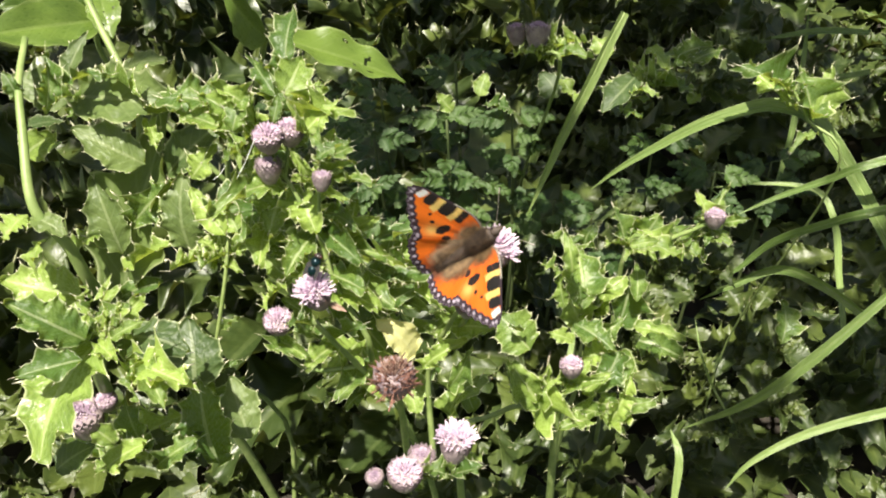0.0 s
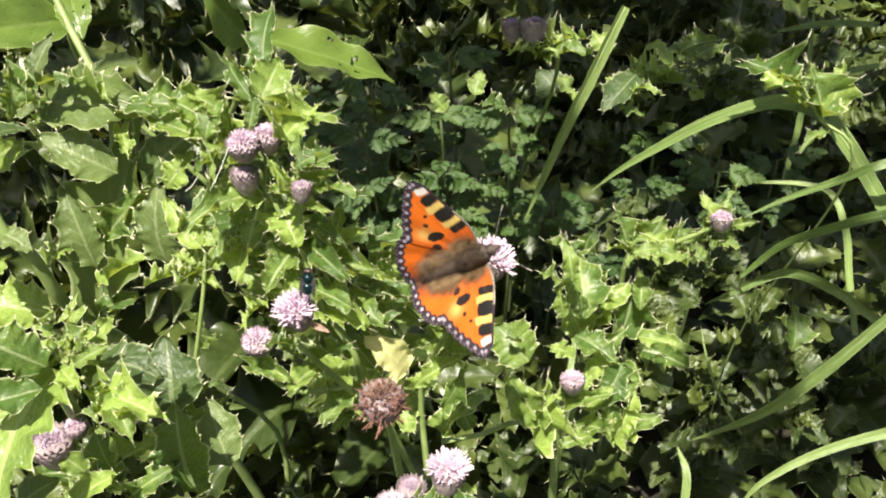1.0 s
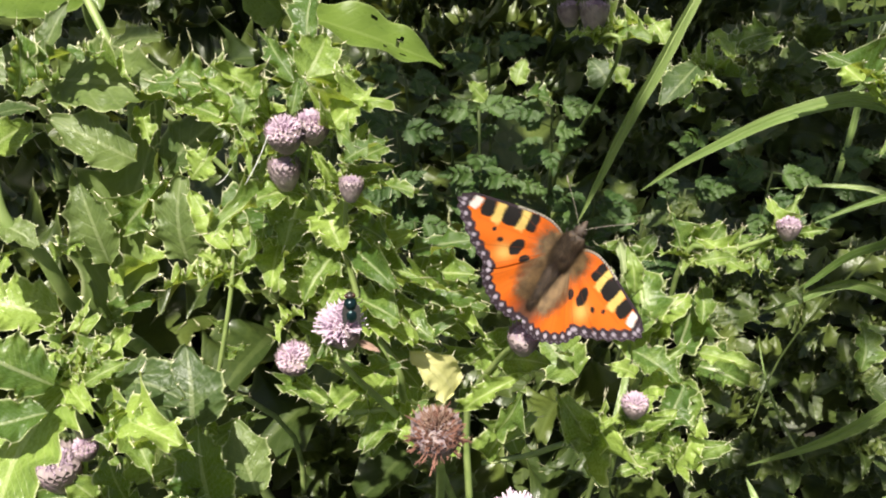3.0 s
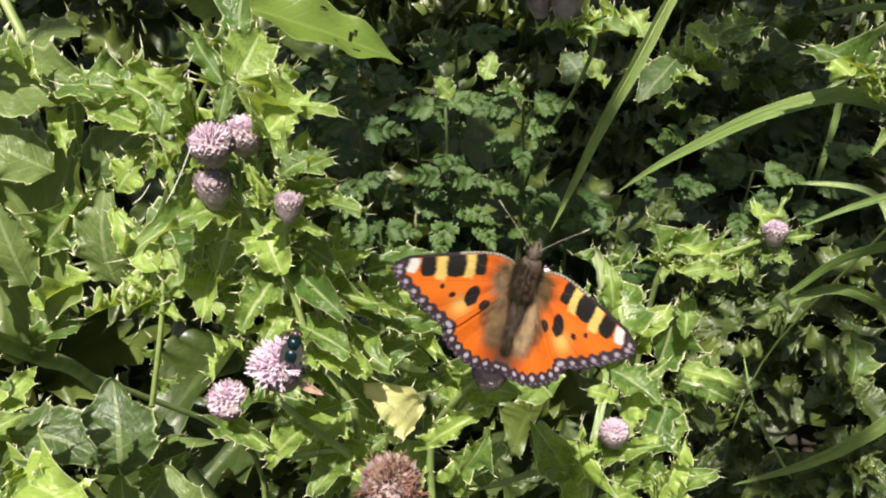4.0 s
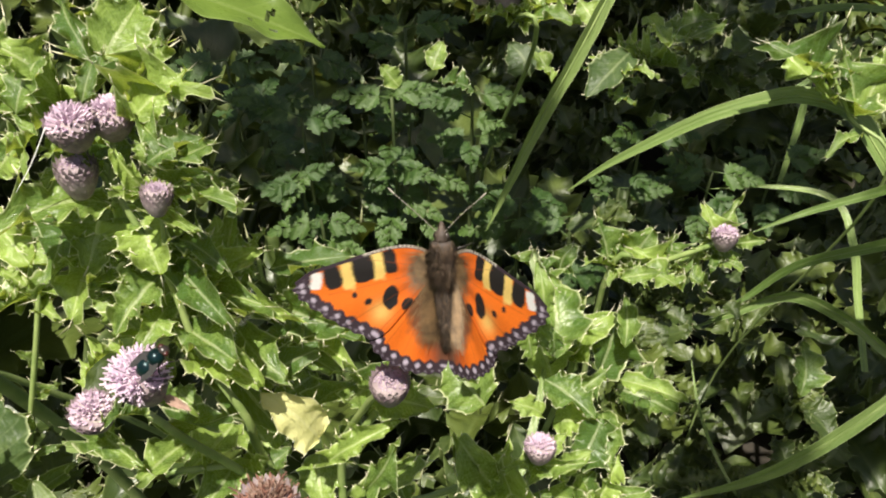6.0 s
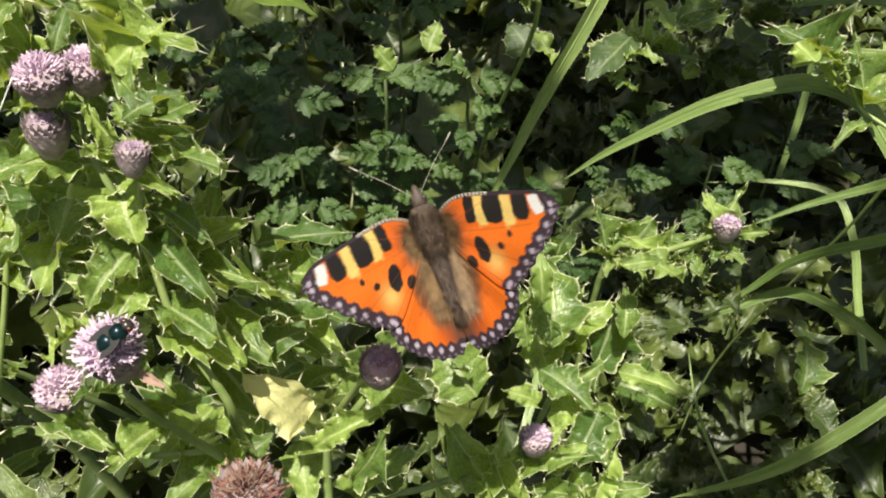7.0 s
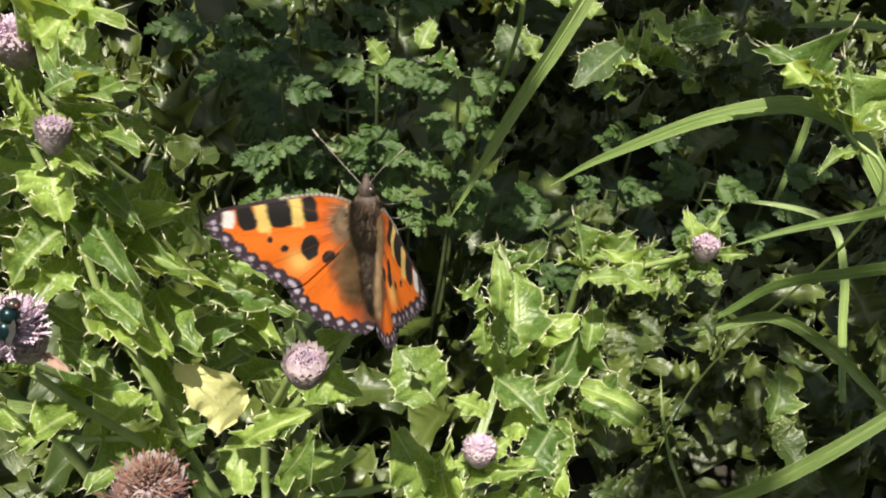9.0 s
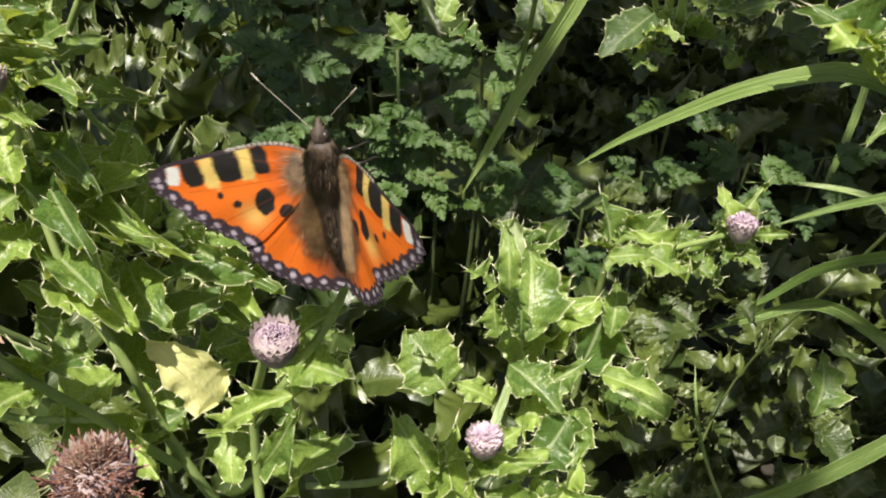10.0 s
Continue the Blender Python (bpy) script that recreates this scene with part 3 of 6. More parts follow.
    put("midrib", mesh_of("midrib", rib, faces, [STEM]), thing, Matrix.Identity(4), "pale midrib")


# ---- the plants before the camera ----

tall_thistle = plant_at("thistle", (0.0050, 0.2050, 0.0000), "branched flowering thistle with lilac heads and spiny leaves", "thistle", "")
stem(tall_thistle, [(0.0050, 0.2050, 0.0000), (0.0030, 0.2050, 0.1500), (-0.0067, 0.1791, 0.2476), (-0.0165, 0.1802, 0.2784), (-0.0179, 0.1787, 0.2933), (-0.0261, 0.1822, 0.3103), (-0.0299, 0.1855, 0.3274), (-0.0381, 0.1902, 0.3458), (-0.0416, 0.1895, 0.3553)], 0.0013, 0.0005, 40)
stem(tall_thistle, [(-0.0115, 0.1757, 0.2661), (-0.0196, 0.1684, 0.2906), (-0.0252, 0.1636, 0.3060), (-0.0296, 0.1608, 0.3177)], 0.0010, 0.0007, 24)
stem(tall_thistle, [(-0.0299, 0.1855, 0.3274), (-0.0288, 0.1856, 0.3396), (-0.0283, 0.1862, 0.3448)], 0.0005, 0.0004, 24)
stem(tall_thistle, [(-0.0381, 0.1902, 0.3458), (-0.0363, 0.1919, 0.3553)], 0.0005, 0.0004, 24)
stem(tall_thistle, [(-0.0196, 0.1684, 0.2906), (-0.0339, 0.1661, 0.2918), (-0.0407, 0.1652, 0.3010), (-0.0417, 0.1634, 0.3109)], 0.0007, 0.0005, 24)
stem(tall_thistle, [(-0.0072, 0.1784, 0.2317), (-0.0065, 0.1584, 0.2770), (-0.0067, 0.1492, 0.2998)], 0.0012, 0.0008, 24)
stem(tall_thistle, [(0.0020, 0.1808, 0.2273), (0.0008, 0.1879, 0.2654), (0.0078, 0.1774, 0.2991), (0.0128, 0.1684, 0.3164)], 0.0011, 0.0006, 24)
stem(tall_thistle, [(0.0008, 0.1879, 0.2654), (0.0158, 0.1880, 0.2964), (0.0209, 0.1871, 0.3108), (0.0212, 0.1868, 0.3165)], 0.0009, 0.0006, 24)
flower_head(tall_thistle, (-0.0404, 0.1861, 0.3636), (-0.03, -0.12, 0.99), "opening", 0.9)
flower_head(tall_thistle, (-0.0347, 0.1904, 0.3628), (0.11, -0.09, 0.99), "opening", 0.86)
flower_head(tall_thistle, (-0.0414, 0.1862, 0.3547), (-0.02, 0.17, 0.99), "bud", 0.95)
flower_head(tall_thistle, (-0.0256, 0.1783, 0.3556), (0.07, 0.22, 0.97), "bud", 0.7)
flower_head(tall_thistle, (-0.0400, 0.1611, 0.3190), (-0.08, -0.18, 0.98), "opening", 0.88)
flower_head(tall_thistle, (-0.0276, 0.1566, 0.3341), (-0.14, -0.15, 0.98), "open", 1.05)
flower_head(tall_thistle, (-0.0072, 0.1459, 0.3126), (-0.03, 0.05, 1.00), "withered", 1.1)
flower_head(tall_thistle, (0.0130, 0.1698, 0.3179), (-0.00, -0.04, 1.00), "bud", 1.0)
flower_head(tall_thistle, (0.0229, 0.1850, 0.3248), (0.57, 0.19, 0.80), "open", 1.35)
stem(tall_thistle, [(0.0114, 0.1346, 0.2642), (0.0100, 0.1295, 0.2937)], 0.0011, 0.0008, 24)
flower_head(tall_thistle, (0.0095, 0.1267, 0.3105), (0.12, 0.24, 0.96), "open", 1.05)
stem(tall_thistle, [(-0.0010, 0.1262, 0.2662), (-0.0030, 0.1155, 0.2998)], 0.0010, 0.0007, 24)
flower_head(tall_thistle, (-0.0033, 0.1163, 0.3116), (0.05, 0.06, 1.00), "opening", 0.95)
flower_head(tall_thistle, (0.0004, 0.1261, 0.3047), (0.05, 0.14, 0.99), "bud", 0.95)
flower_head(tall_thistle, (-0.0110, 0.1166, 0.3089), (-0.10, 0.06, 0.99), "bud", 0.6)
rosette(tall_thistle, (-0.0032, 0.1201, 0.2976), (-0.00, 0.24, 0.97), 6, 0.0100, 65, 0.45, 81)
rosette(tall_thistle, (0.0082, 0.1228, 0.3009), (-0.00, 0.24, 0.97), 5, 0.0100, 65, 0.45, 82)
leaf(tall_thistle, (-0.0373, 0.2067, 0.3568), (-0.0390, 0.2136, 0.3735), 0.0140, (0.05, -0.92, 0.39), 1)
leaf(tall_thistle, (-0.0349, 0.2013, 0.3569), (-0.0258, 0.1966, 0.3717), 0.0051, (-0.67, -0.72, 0.18), 4)
leaf(tall_thistle, (-0.0347, 0.1941, 0.3609), (-0.0197, 0.1886, 0.3706), 0.0064, (-0.57, -0.12, 0.81), 2)
leaf(tall_thistle, (-0.0401, 0.1959, 0.3596), (-0.0372, 0.1964, 0.3694), 0.0051, (-0.44, -0.88, 0.18))
leaf(tall_thistle, (-0.0442, 0.1963, 0.3599), (-0.0518, 0.1935, 0.3744), 0.0081, (0.84, -0.41, 0.36), 7)
leaf(tall_thistle, (-0.0541, 0.2039, 0.3589), (-0.0698, 0.2021, 0.3680), 0.0103, (0.50, -0.32, 0.80), 1)
leaf(tall_thistle, (-0.0461, 0.1970, 0.3575), (-0.0594, 0.1988, 0.3679), 0.0091, (0.35, -0.73, 0.58), 5)
leaf(tall_thistle, (-0.0459, 0.1929, 0.3590), (-0.0497, 0.1822, 0.3587), 0.0047, (-0.02, -0.01, 1.00))
leaf(tall_thistle, (-0.0492, 0.1932, 0.3561), (-0.0517, 0.1796, 0.3587), 0.0033, (-0.39, 0.24, 0.89))
leaf(tall_thistle, (-0.0339, 0.1918, 0.3598), (-0.0251, 0.1823, 0.3632), 0.0049, (-0.21, 0.15, 0.97), 2)
leaf(tall_thistle, (-0.0268, 0.1924, 0.3504), (-0.0190, 0.1878, 0.3576), 0.0071, (-0.73, -0.26, 0.63), 8)
leaf(tall_thistle, (-0.0275, 0.1912, 0.3520), (-0.0236, 0.1926, 0.3598), 0.0043, (-0.09, -0.97, 0.22))
leaf(tall_thistle, (-0.0271, 0.1849, 0.3479), (-0.0136, 0.1765, 0.3572), 0.0046, (-0.65, -0.22, 0.73), 9)
leaf(tall_thistle, (-0.0267, 0.1840, 0.3500), (-0.0185, 0.1800, 0.3579), 0.0029, (-0.69, -0.61, 0.40))
leaf(tall_thistle, (-0.0292, 0.1849, 0.3479), (-0.0336, 0.1833, 0.3578), 0.0036, (0.58, -0.81, 0.12))
leaf(tall_thistle, (-0.0281, 0.1842, 0.3471), (-0.0201, 0.1737, 0.3507), 0.0035, (-0.55, -0.14, 0.82))
leaf(tall_thistle, (-0.0296, 0.1862, 0.3462), (-0.0331, 0.1797, 0.3538), 0.0040, (0.77, 0.28, 0.58))
leaf(tall_thistle, (-0.0307, 0.1889, 0.3462), (-0.0246, 0.1886, 0.3552), 0.0028, (-0.48, -0.83, 0.29))
leaf(tall_thistle, (-0.0367, 0.1898, 0.3439), (-0.0532, 0.1738, 0.3521), 0.0090, (0.23, 0.25, 0.94), 3)
leaf(tall_thistle, (-0.0399, 0.1943, 0.3397), (-0.0427, 0.1822, 0.3350), 0.0131, (0.17, -0.39, 0.90), 1)
leaf(tall_thistle, (-0.0353, 0.1930, 0.3386), (-0.0299, 0.1812, 0.3346), 0.0108, (-0.23, -0.41, 0.88), 5)
leaf(tall_thistle, (-0.0498, 0.1945, 0.3365), (-0.0482, 0.1808, 0.3362), 0.0079, (-0.08, -0.03, 1.00), 0)
leaf(tall_thistle, (-0.0395, 0.1932, 0.3476), (-0.0490, 0.1855, 0.3505), 0.0076, (0.33, -0.04, 0.94), 4)
leaf(tall_thistle, (-0.0412, 0.1994, 0.3514), (-0.0340, 0.1899, 0.3502), 0.0067, (-0.19, -0.27, 0.95), 6)
rosette(tall_thistle, (-0.0281, 0.1865, 0.3467), (-0.03, 0.11, 0.99), 9, 0.0065, 75, 0.35, 11)
rosette(tall_thistle, (-0.0432, 0.1910, 0.3539), (-0.03, 0.11, 0.99), 8, 0.0067, 80, 0.38, 12)
rosette(tall_thistle, (-0.0368, 0.1943, 0.3550), (0.20, 0.10, 0.97), 6, 0.0065, 75, 0.4, 13)
leaf(tall_thistle, (-0.0403, 0.1930, 0.3293), (-0.0540, 0.1824, 0.3317), 0.0087, (0.24, -0.10, 0.96))
leaf(tall_thistle, (-0.0468, 0.1931, 0.3260), (-0.0470, 0.1780, 0.3241), 0.0076, (0.32, -0.12, 0.94))
leaf(tall_thistle, (-0.0325, 0.1893, 0.3255), (-0.0392, 0.1764, 0.3226), 0.0076, (0.09, -0.26, 0.96))
leaf(tall_thistle, (-0.0291, 0.1889, 0.3283), (-0.0170, 0.1744, 0.3276), 0.0060, (-0.47, -0.43, 0.77))
leaf(tall_thistle, (-0.0229, 0.1983, 0.3120), (-0.0218, 0.2002, 0.3293), 0.0079, (-0.13, -0.98, 0.12), 7)
leaf(tall_thistle, (-0.0282, 0.1907, 0.3183), (-0.0125, 0.1839, 0.3234), 0.0066, (-0.35, -0.10, 0.93))
leaf(tall_thistle, (-0.0248, 0.1905, 0.3151), (-0.0084, 0.1825, 0.3221), 0.0067, (-0.52, -0.45, 0.72))
leaf(tall_thistle, (-0.0208, 0.1923, 0.3069), (-0.0090, 0.1789, 0.3059), 0.0095, (-0.22, -0.26, 0.94))
leaf(tall_thistle, (-0.0290, 0.1849, 0.3147), (-0.0161, 0.1736, 0.3178), 0.0071, (-0.13, 0.13, 0.98))
leaf(tall_thistle, (-0.0412, 0.1827, 0.3116), (-0.0466, 0.1718, 0.3141), 0.0048, (0.07, 0.19, 0.98))
leaf(tall_thistle, (-0.0165, 0.2100, 0.3074), (0.0023, 0.2066, 0.3166), 0.0081, (-0.46, -0.44, 0.77), 6)
leaf(tall_thistle, (-0.0118, 0.2077, 0.3020), (0.0010, 0.2016, 0.3080), 0.0103, (-0.48, -0.15, 0.87))
leaf(tall_thistle, (-0.0146, 0.2021, 0.3046), (0.0018, 0.1921, 0.3063), 0.0086, (-0.42, -0.58, 0.70))
leaf(tall_thistle, (-0.0311, 0.1867, 0.3197), (-0.0335, 0.1743, 0.3207), 0.0071, (0.10, 0.06, 0.99))
leaf(tall_thistle, (-0.0258, 0.1936, 0.3216), (-0.0138, 0.1906, 0.3309), 0.0066, (-0.46, -0.82, 0.34))
leaf(tall_thistle, (-0.0451, 0.1951, 0.3314), (-0.0553, 0.1892, 0.3363), 0.0064, (0.59, -0.52, 0.61))
leaf(tall_thistle, (-0.0291, 0.1925, 0.3322), (-0.0196, 0.1839, 0.3352), 0.0060, (-0.43, -0.17, 0.89))
leaf(tall_thistle, (-0.0364, 0.1899, 0.3199), (-0.0433, 0.1844, 0.3284), 0.0057, (0.68, 0.22, 0.70))
leaf(tall_thistle, (-0.0285, 0.1860, 0.3099), (-0.0368, 0.1795, 0.3202), 0.0036, (0.82, -0.18, 0.55))
leaf(tall_thistle, (-0.0270, 0.1856, 0.3066), (-0.0138, 0.1754, 0.3108), 0.0086, (-0.31, 0.00, 0.95))
leaf(tall_thistle, (-0.0167, 0.1920, 0.2917), (-0.0052, 0.1886, 0.3035), 0.0086, (-0.62, -0.67, 0.41))
leaf(tall_thistle, (-0.0091, 0.2020, 0.2928), (0.0025, 0.1909, 0.2990), 0.0082, (-0.54, -0.09, 0.84))
leaf(tall_thistle, (-0.0238, 0.2099, 0.2588), (-0.0134, 0.1979, 0.2579), 0.0125, (-0.09, -0.15, 0.98))
leaf(tall_thistle, (-0.0208, 0.1792, 0.2906), (-0.0280, 0.1673, 0.2920), 0.0101, (-0.02, 0.13, 0.99))
leaf(tall_thistle, (-0.0263, 0.1673, 0.3011), (-0.0324, 0.1553, 0.3053), 0.0069, (0.36, 0.14, 0.92))
leaf(tall_thistle, (-0.0281, 0.1678, 0.3015), (-0.0172, 0.1644, 0.3133), 0.0058, (-0.75, -0.13, 0.65))
leaf(tall_thistle, (-0.0307, 0.1643, 0.3125), (-0.0359, 0.1584, 0.3207), 0.0050, (0.61, 0.41, 0.68))
leaf(tall_thistle, (-0.0204, 0.1719, 0.2855), (-0.0251, 0.1604, 0.2874), 0.0088, (0.23, 0.06, 0.97))
leaf(tall_thistle, (-0.0186, 0.1763, 0.2815), (-0.0110, 0.1635, 0.2825), 0.0078, (-0.42, -0.18, 0.89))
leaf(tall_thistle, (-0.0425, 0.1664, 0.3052), (-0.0331, 0.1563, 0.3095), 0.0057, (-0.65, -0.32, 0.69))
leaf(tall_thistle, (-0.0082, 0.2182, 0.2613), (-0.0200, 0.2066, 0.2628), 0.0096, (0.19, -0.07, 0.98))
rosette(tall_thistle, (-0.0230, 0.2009, 0.3149), (-0.03, 0.11, 0.99), 7, 0.0098, 75, 0.42, 14)
rosette(tall_thistle, (-0.0264, 0.1907, 0.3123), (0.20, -0.22, 0.96), 8, 0.0095, 85, 0.4, 15)
rosette(tall_thistle, (-0.0418, 0.1914, 0.3184), (-0.47, -0.28, 0.84), 7, 0.0089, 80, 0.42, 16)
rosette(tall_thistle, (-0.0119, 0.2040, 0.2949), (0.33, -0.15, 0.93), 7, 0.0113, 80, 0.42, 17)
rosette(tall_thistle, (-0.0307, 0.1924, 0.3291), (-0.03, -0.22, 0.97), 6, 0.0084, 85, 0.4, 18)
rosette(tall_thistle, (-0.0192, 0.1748, 0.2723), (-0.03, -0.22, 0.97), 7, 0.0109, 85, 0.4, 19)
yellow_leaf(tall_thistle, (-0.0027, 0.1815, 0.2807), (-0.0132, 0.1798, 0.2977), 0.0121, (0.05, -0.62, 0.78))
leaf(tall_thistle, (-0.0056, 0.1950, 0.2580), (-0.0036, 0.1813, 0.2548), 0.0113, (-0.06, -0.24, 0.97))
leaf(tall_thistle, (0.0067, 0.1874, 0.2426), (0.0171, 0.1901, 0.2597), 0.0115, (-0.61, -0.63, 0.47), 2)
leaf(tall_thistle, (0.0021, 0.1979, 0.2737), (0.0107, 0.1964, 0.2845), 0.0080, (-0.51, -0.81, 0.29))
leaf(tall_thistle, (-0.0071, 0.2009, 0.2676), (0.0021, 0.1982, 0.2801), 0.0081, (-0.73, -0.53, 0.43))
leaf(tall_thistle, (0.0083, 0.1893, 0.2915), (0.0193, 0.1907, 0.3030), 0.0064, (-0.51, -0.64, 0.57), 8)
leaf(tall_thistle, (0.0081, 0.1890, 0.2867), (0.0216, 0.1828, 0.2915), 0.0082, (-0.47, -0.45, 0.75))
leaf(tall_thistle, (-0.0017, 0.1742, 0.2829), (0.0117, 0.1755, 0.2957), 0.0062, (-0.59, -0.47, 0.66))
leaf(tall_thistle, (0.0076, 0.1700, 0.2780), (0.0146, 0.1711, 0.2938), 0.0051, (-0.20, -0.97, 0.16))

bud_thistle = plant_at("thistle", (0.0550, 0.2150, 0.0000), "low thistle with a single pink bud and spiny leaves", "thistle", "")
stem(bud_thistle, [(0.0550, 0.2150, 0.0000), (0.0540, 0.2120, 0.1000), (0.0482, 0.1966, 0.2249), (0.0502, 0.1974, 0.2440), (0.0518, 0.1963, 0.2549)], 0.0019, 0.0009, 24)
flower_head(bud_thistle, (0.0504, 0.1931, 0.2648), (-0.02, 0.17, 0.99), "opening", 0.88)
stem(bud_thistle, [(0.0482, 0.1966, 0.2249), (0.0354, 0.2019, 0.2303), (0.0223, 0.2039, 0.2213), (0.0067, 0.2042, 0.2162)], 0.0011, 0.0009, 24)
leaf(bud_thistle, (0.0480, 0.1967, 0.2477), (0.0603, 0.1909, 0.2568), 0.0072, (-0.66, -0.31, 0.69))
leaf(bud_thistle, (0.0416, 0.1950, 0.2378), (0.0301, 0.1998, 0.2562), 0.0102, (0.41, -0.79, 0.46), 4)
leaf(bud_thistle, (0.0391, 0.1940, 0.2291), (0.0437, 0.2001, 0.2542), 0.0100, (0.03, -0.97, 0.23), 8)
leaf(bud_thistle, (0.0725, 0.2146, 0.2465), (0.0625, 0.1994, 0.2424), 0.0103, (0.09, -0.31, 0.95), 0)
leaf(bud_thistle, (0.0587, 0.2187, 0.2398), (0.0714, 0.2131, 0.2492), 0.0109, (-0.63, -0.17, 0.76), 3)
leaf(bud_thistle, (0.0685, 0.1917, 0.2355), (0.0787, 0.1898, 0.2475), 0.0096, (-0.68, -0.54, 0.50))
leaf(bud_thistle, (0.0669, 0.1906, 0.2343), (0.0737, 0.1961, 0.2513), 0.0071, (-0.18, -0.92, 0.36))
leaf(bud_thistle, (0.0604, 0.1919, 0.2353), (0.0490, 0.1850, 0.2405), 0.0080, (0.52, -0.24, 0.82))
rosette(bud_thistle, (0.0508, 0.1966, 0.2506), (-0.03, -0.22, 0.97), 4, 0.0095, 80, 0.42, 31)
rosette(bud_thistle, (0.0647, 0.1968, 0.2335), (0.20, -0.22, 0.96), 4, 0.0133, 80, 0.42, 32)

leafy_thistle = plant_at("thistle", (0.0650, 0.2750, 0.0000), "leafy thistle shoot with pale folded top leaf", "thistle", "")
stem(leafy_thistle, [(0.0650, 0.2750, 0.0000), (0.0660, 0.2750, 0.1000), (0.0699, 0.2462, 0.2292), (0.0675, 0.2551, 0.2420), (0.0630, 0.2607, 0.2526)], 0.0013, 0.0008, 24)
pale_leaf(leafy_thistle, (0.0589, 0.2502, 0.2511), (0.0547, 0.2554, 0.2719), 0.0073, (0.17, -0.95, 0.27))
leaf(leafy_thistle, (0.0662, 0.2468, 0.2357), (0.0782, 0.2498, 0.2517), 0.0157, (-0.49, -0.71, 0.50), 2)
leaf(leafy_thistle, (0.0635, 0.2380, 0.2316), (0.0554, 0.2452, 0.2483), 0.0119, (0.41, -0.75, 0.52), 6)
leaf(leafy_thistle, (0.0648, 0.2644, 0.2569), (0.0675, 0.2656, 0.2659), 0.0098, (-0.38, -0.90, 0.23))
leaf(leafy_thistle, (0.0667, 0.2461, 0.2379), (0.0610, 0.2596, 0.2588), 0.0165, (-0.07, -0.85, 0.53), 1)
leaf(leafy_thistle, (0.0866, 0.2504, 0.2167), (0.1064, 0.2403, 0.2184), 0.0131, (-0.26, -0.36, 0.90), 5)
leaf(leafy_thistle, (0.0795, 0.2460, 0.2294), (0.0835, 0.2545, 0.2482), 0.0122, (-0.17, -0.88, 0.44), 8)
leaf(leafy_thistle, (0.0667, 0.2303, 0.2337), (0.0758, 0.2304, 0.2448), 0.0108, (-0.60, -0.63, 0.49))
leaf(leafy_thistle, (0.0609, 0.2612, 0.2546), (0.0510, 0.2617, 0.2667), 0.0074, (0.71, -0.38, 0.59))
rosette(leafy_thistle, (0.0659, 0.2480, 0.2385), (-0.03, -0.22, 0.97), 7, 0.0151, 85, 0.45, 42)
# the two lower rosettes use the leaves coloured as if shaded
rosette(leafy_thistle, (0.0901, 0.2458, 0.2146), (0.20, -0.22, 0.96), 8, 0.0159, 85, 0.45, 43, SHADED_LEAVES)
rosette(leafy_thistle, (0.0995, 0.2656, 0.2194), (0.20, -0.22, 0.96), 8, 0.0186, 85, 0.5, 44, SHADED_LEAVES)

side_thistle = plant_at("thistle", (0.0950, 0.3050, 0.0000), "spreading thistle with a small pink bud among pale leaflets", "thistle", "")
stem(side_thistle, [(0.0950, 0.3050, 0.0000), (0.0940, 0.3020, 0.1200), (0.0902, 0.2933, 0.2304), (0.1044, 0.2877, 0.2399), (0.1194, 0.2840, 0.2516), (0.1239, 0.2834, 0.2557)], 0.0013, 0.0008, 24)
flower_head(side_thistle, (0.1235, 0.2831, 0.2598), (-0.02, 0.22, 0.98), "opening", 1.0)
leaf(side_thistle, (0.1235, 0.2846, 0.2525), (0.1179, 0.2889, 0.2645), 0.0084, (0.30, -0.85, 0.44))
leaf(side_thistle, (0.1275, 0.2845, 0.2526), (0.1356, 0.2801, 0.2586), 0.0056, (-0.66, -0.27, 0.70))
leaf(side_thistle, (0.1179, 0.2859, 0.2431), (0.1319, 0.2960, 0.2642), 0.0062, (0.12, -0.92, 0.36))
leaf(side_thistle, (0.0902, 0.2947, 0.2320), (0.0841, 0.3009, 0.2492), 0.0107, (0.24, -0.88, 0.40), 8)
leaf(side_thistle, (0.0959, 0.2931, 0.2350), (0.1032, 0.2954, 0.2485), 0.0127, (-0.48, -0.78, 0.40))
rosette(side_thistle, (0.0959, 0.2909, 0.2326), (-0.03, -0.06, 1.00), 9, 0.0160, 80, 0.45, 51)
rosette(side_thistle, (0.1106, 0.2869, 0.2393), (0.22, -0.15, 0.96), 8, 0.0146, 85, 0.45, 52)
rosette(side_thistle, (0.1234, 0.2856, 0.2461), (0.22, -0.15, 0.96), 7, 0.0144, 85, 0.42, 53)
# low rosettes, shade painted in by the darker leaf colour
rosette(side_thistle, (0.1069, 0.2893, 0.2193), (-0.03, -0.15, 0.99), 8, 0.0186, 85, 0.5, 54, SHADED_LEAVES)
rosette(side_thistle, (0.1310, 0.2903, 0.2216), (-0.03, -0.15, 0.99), 6, 0.0197, 85, 0.5, 55, SHADED_LEAVES)
rosette(side_thistle, (0.1525, 0.2508, 0.2085), (-0.03, -0.15, 0.99), 7, 0.0185, 85, 0.45, 56, SHADED_LEAVES)
rosette(side_thistle, (0.1301, 0.2294, 0.1833), (-0.03, -0.15, 0.99), 8, 0.0165, 85, 0.45, 57, SHADED_LEAVES)
rosette(side_thistle, (0.1500, 0.2273, 0.1970), (-0.03, -0.15, 0.99), 8, 0.0159, 85, 0.42, 58, SHADED_LEAVES)
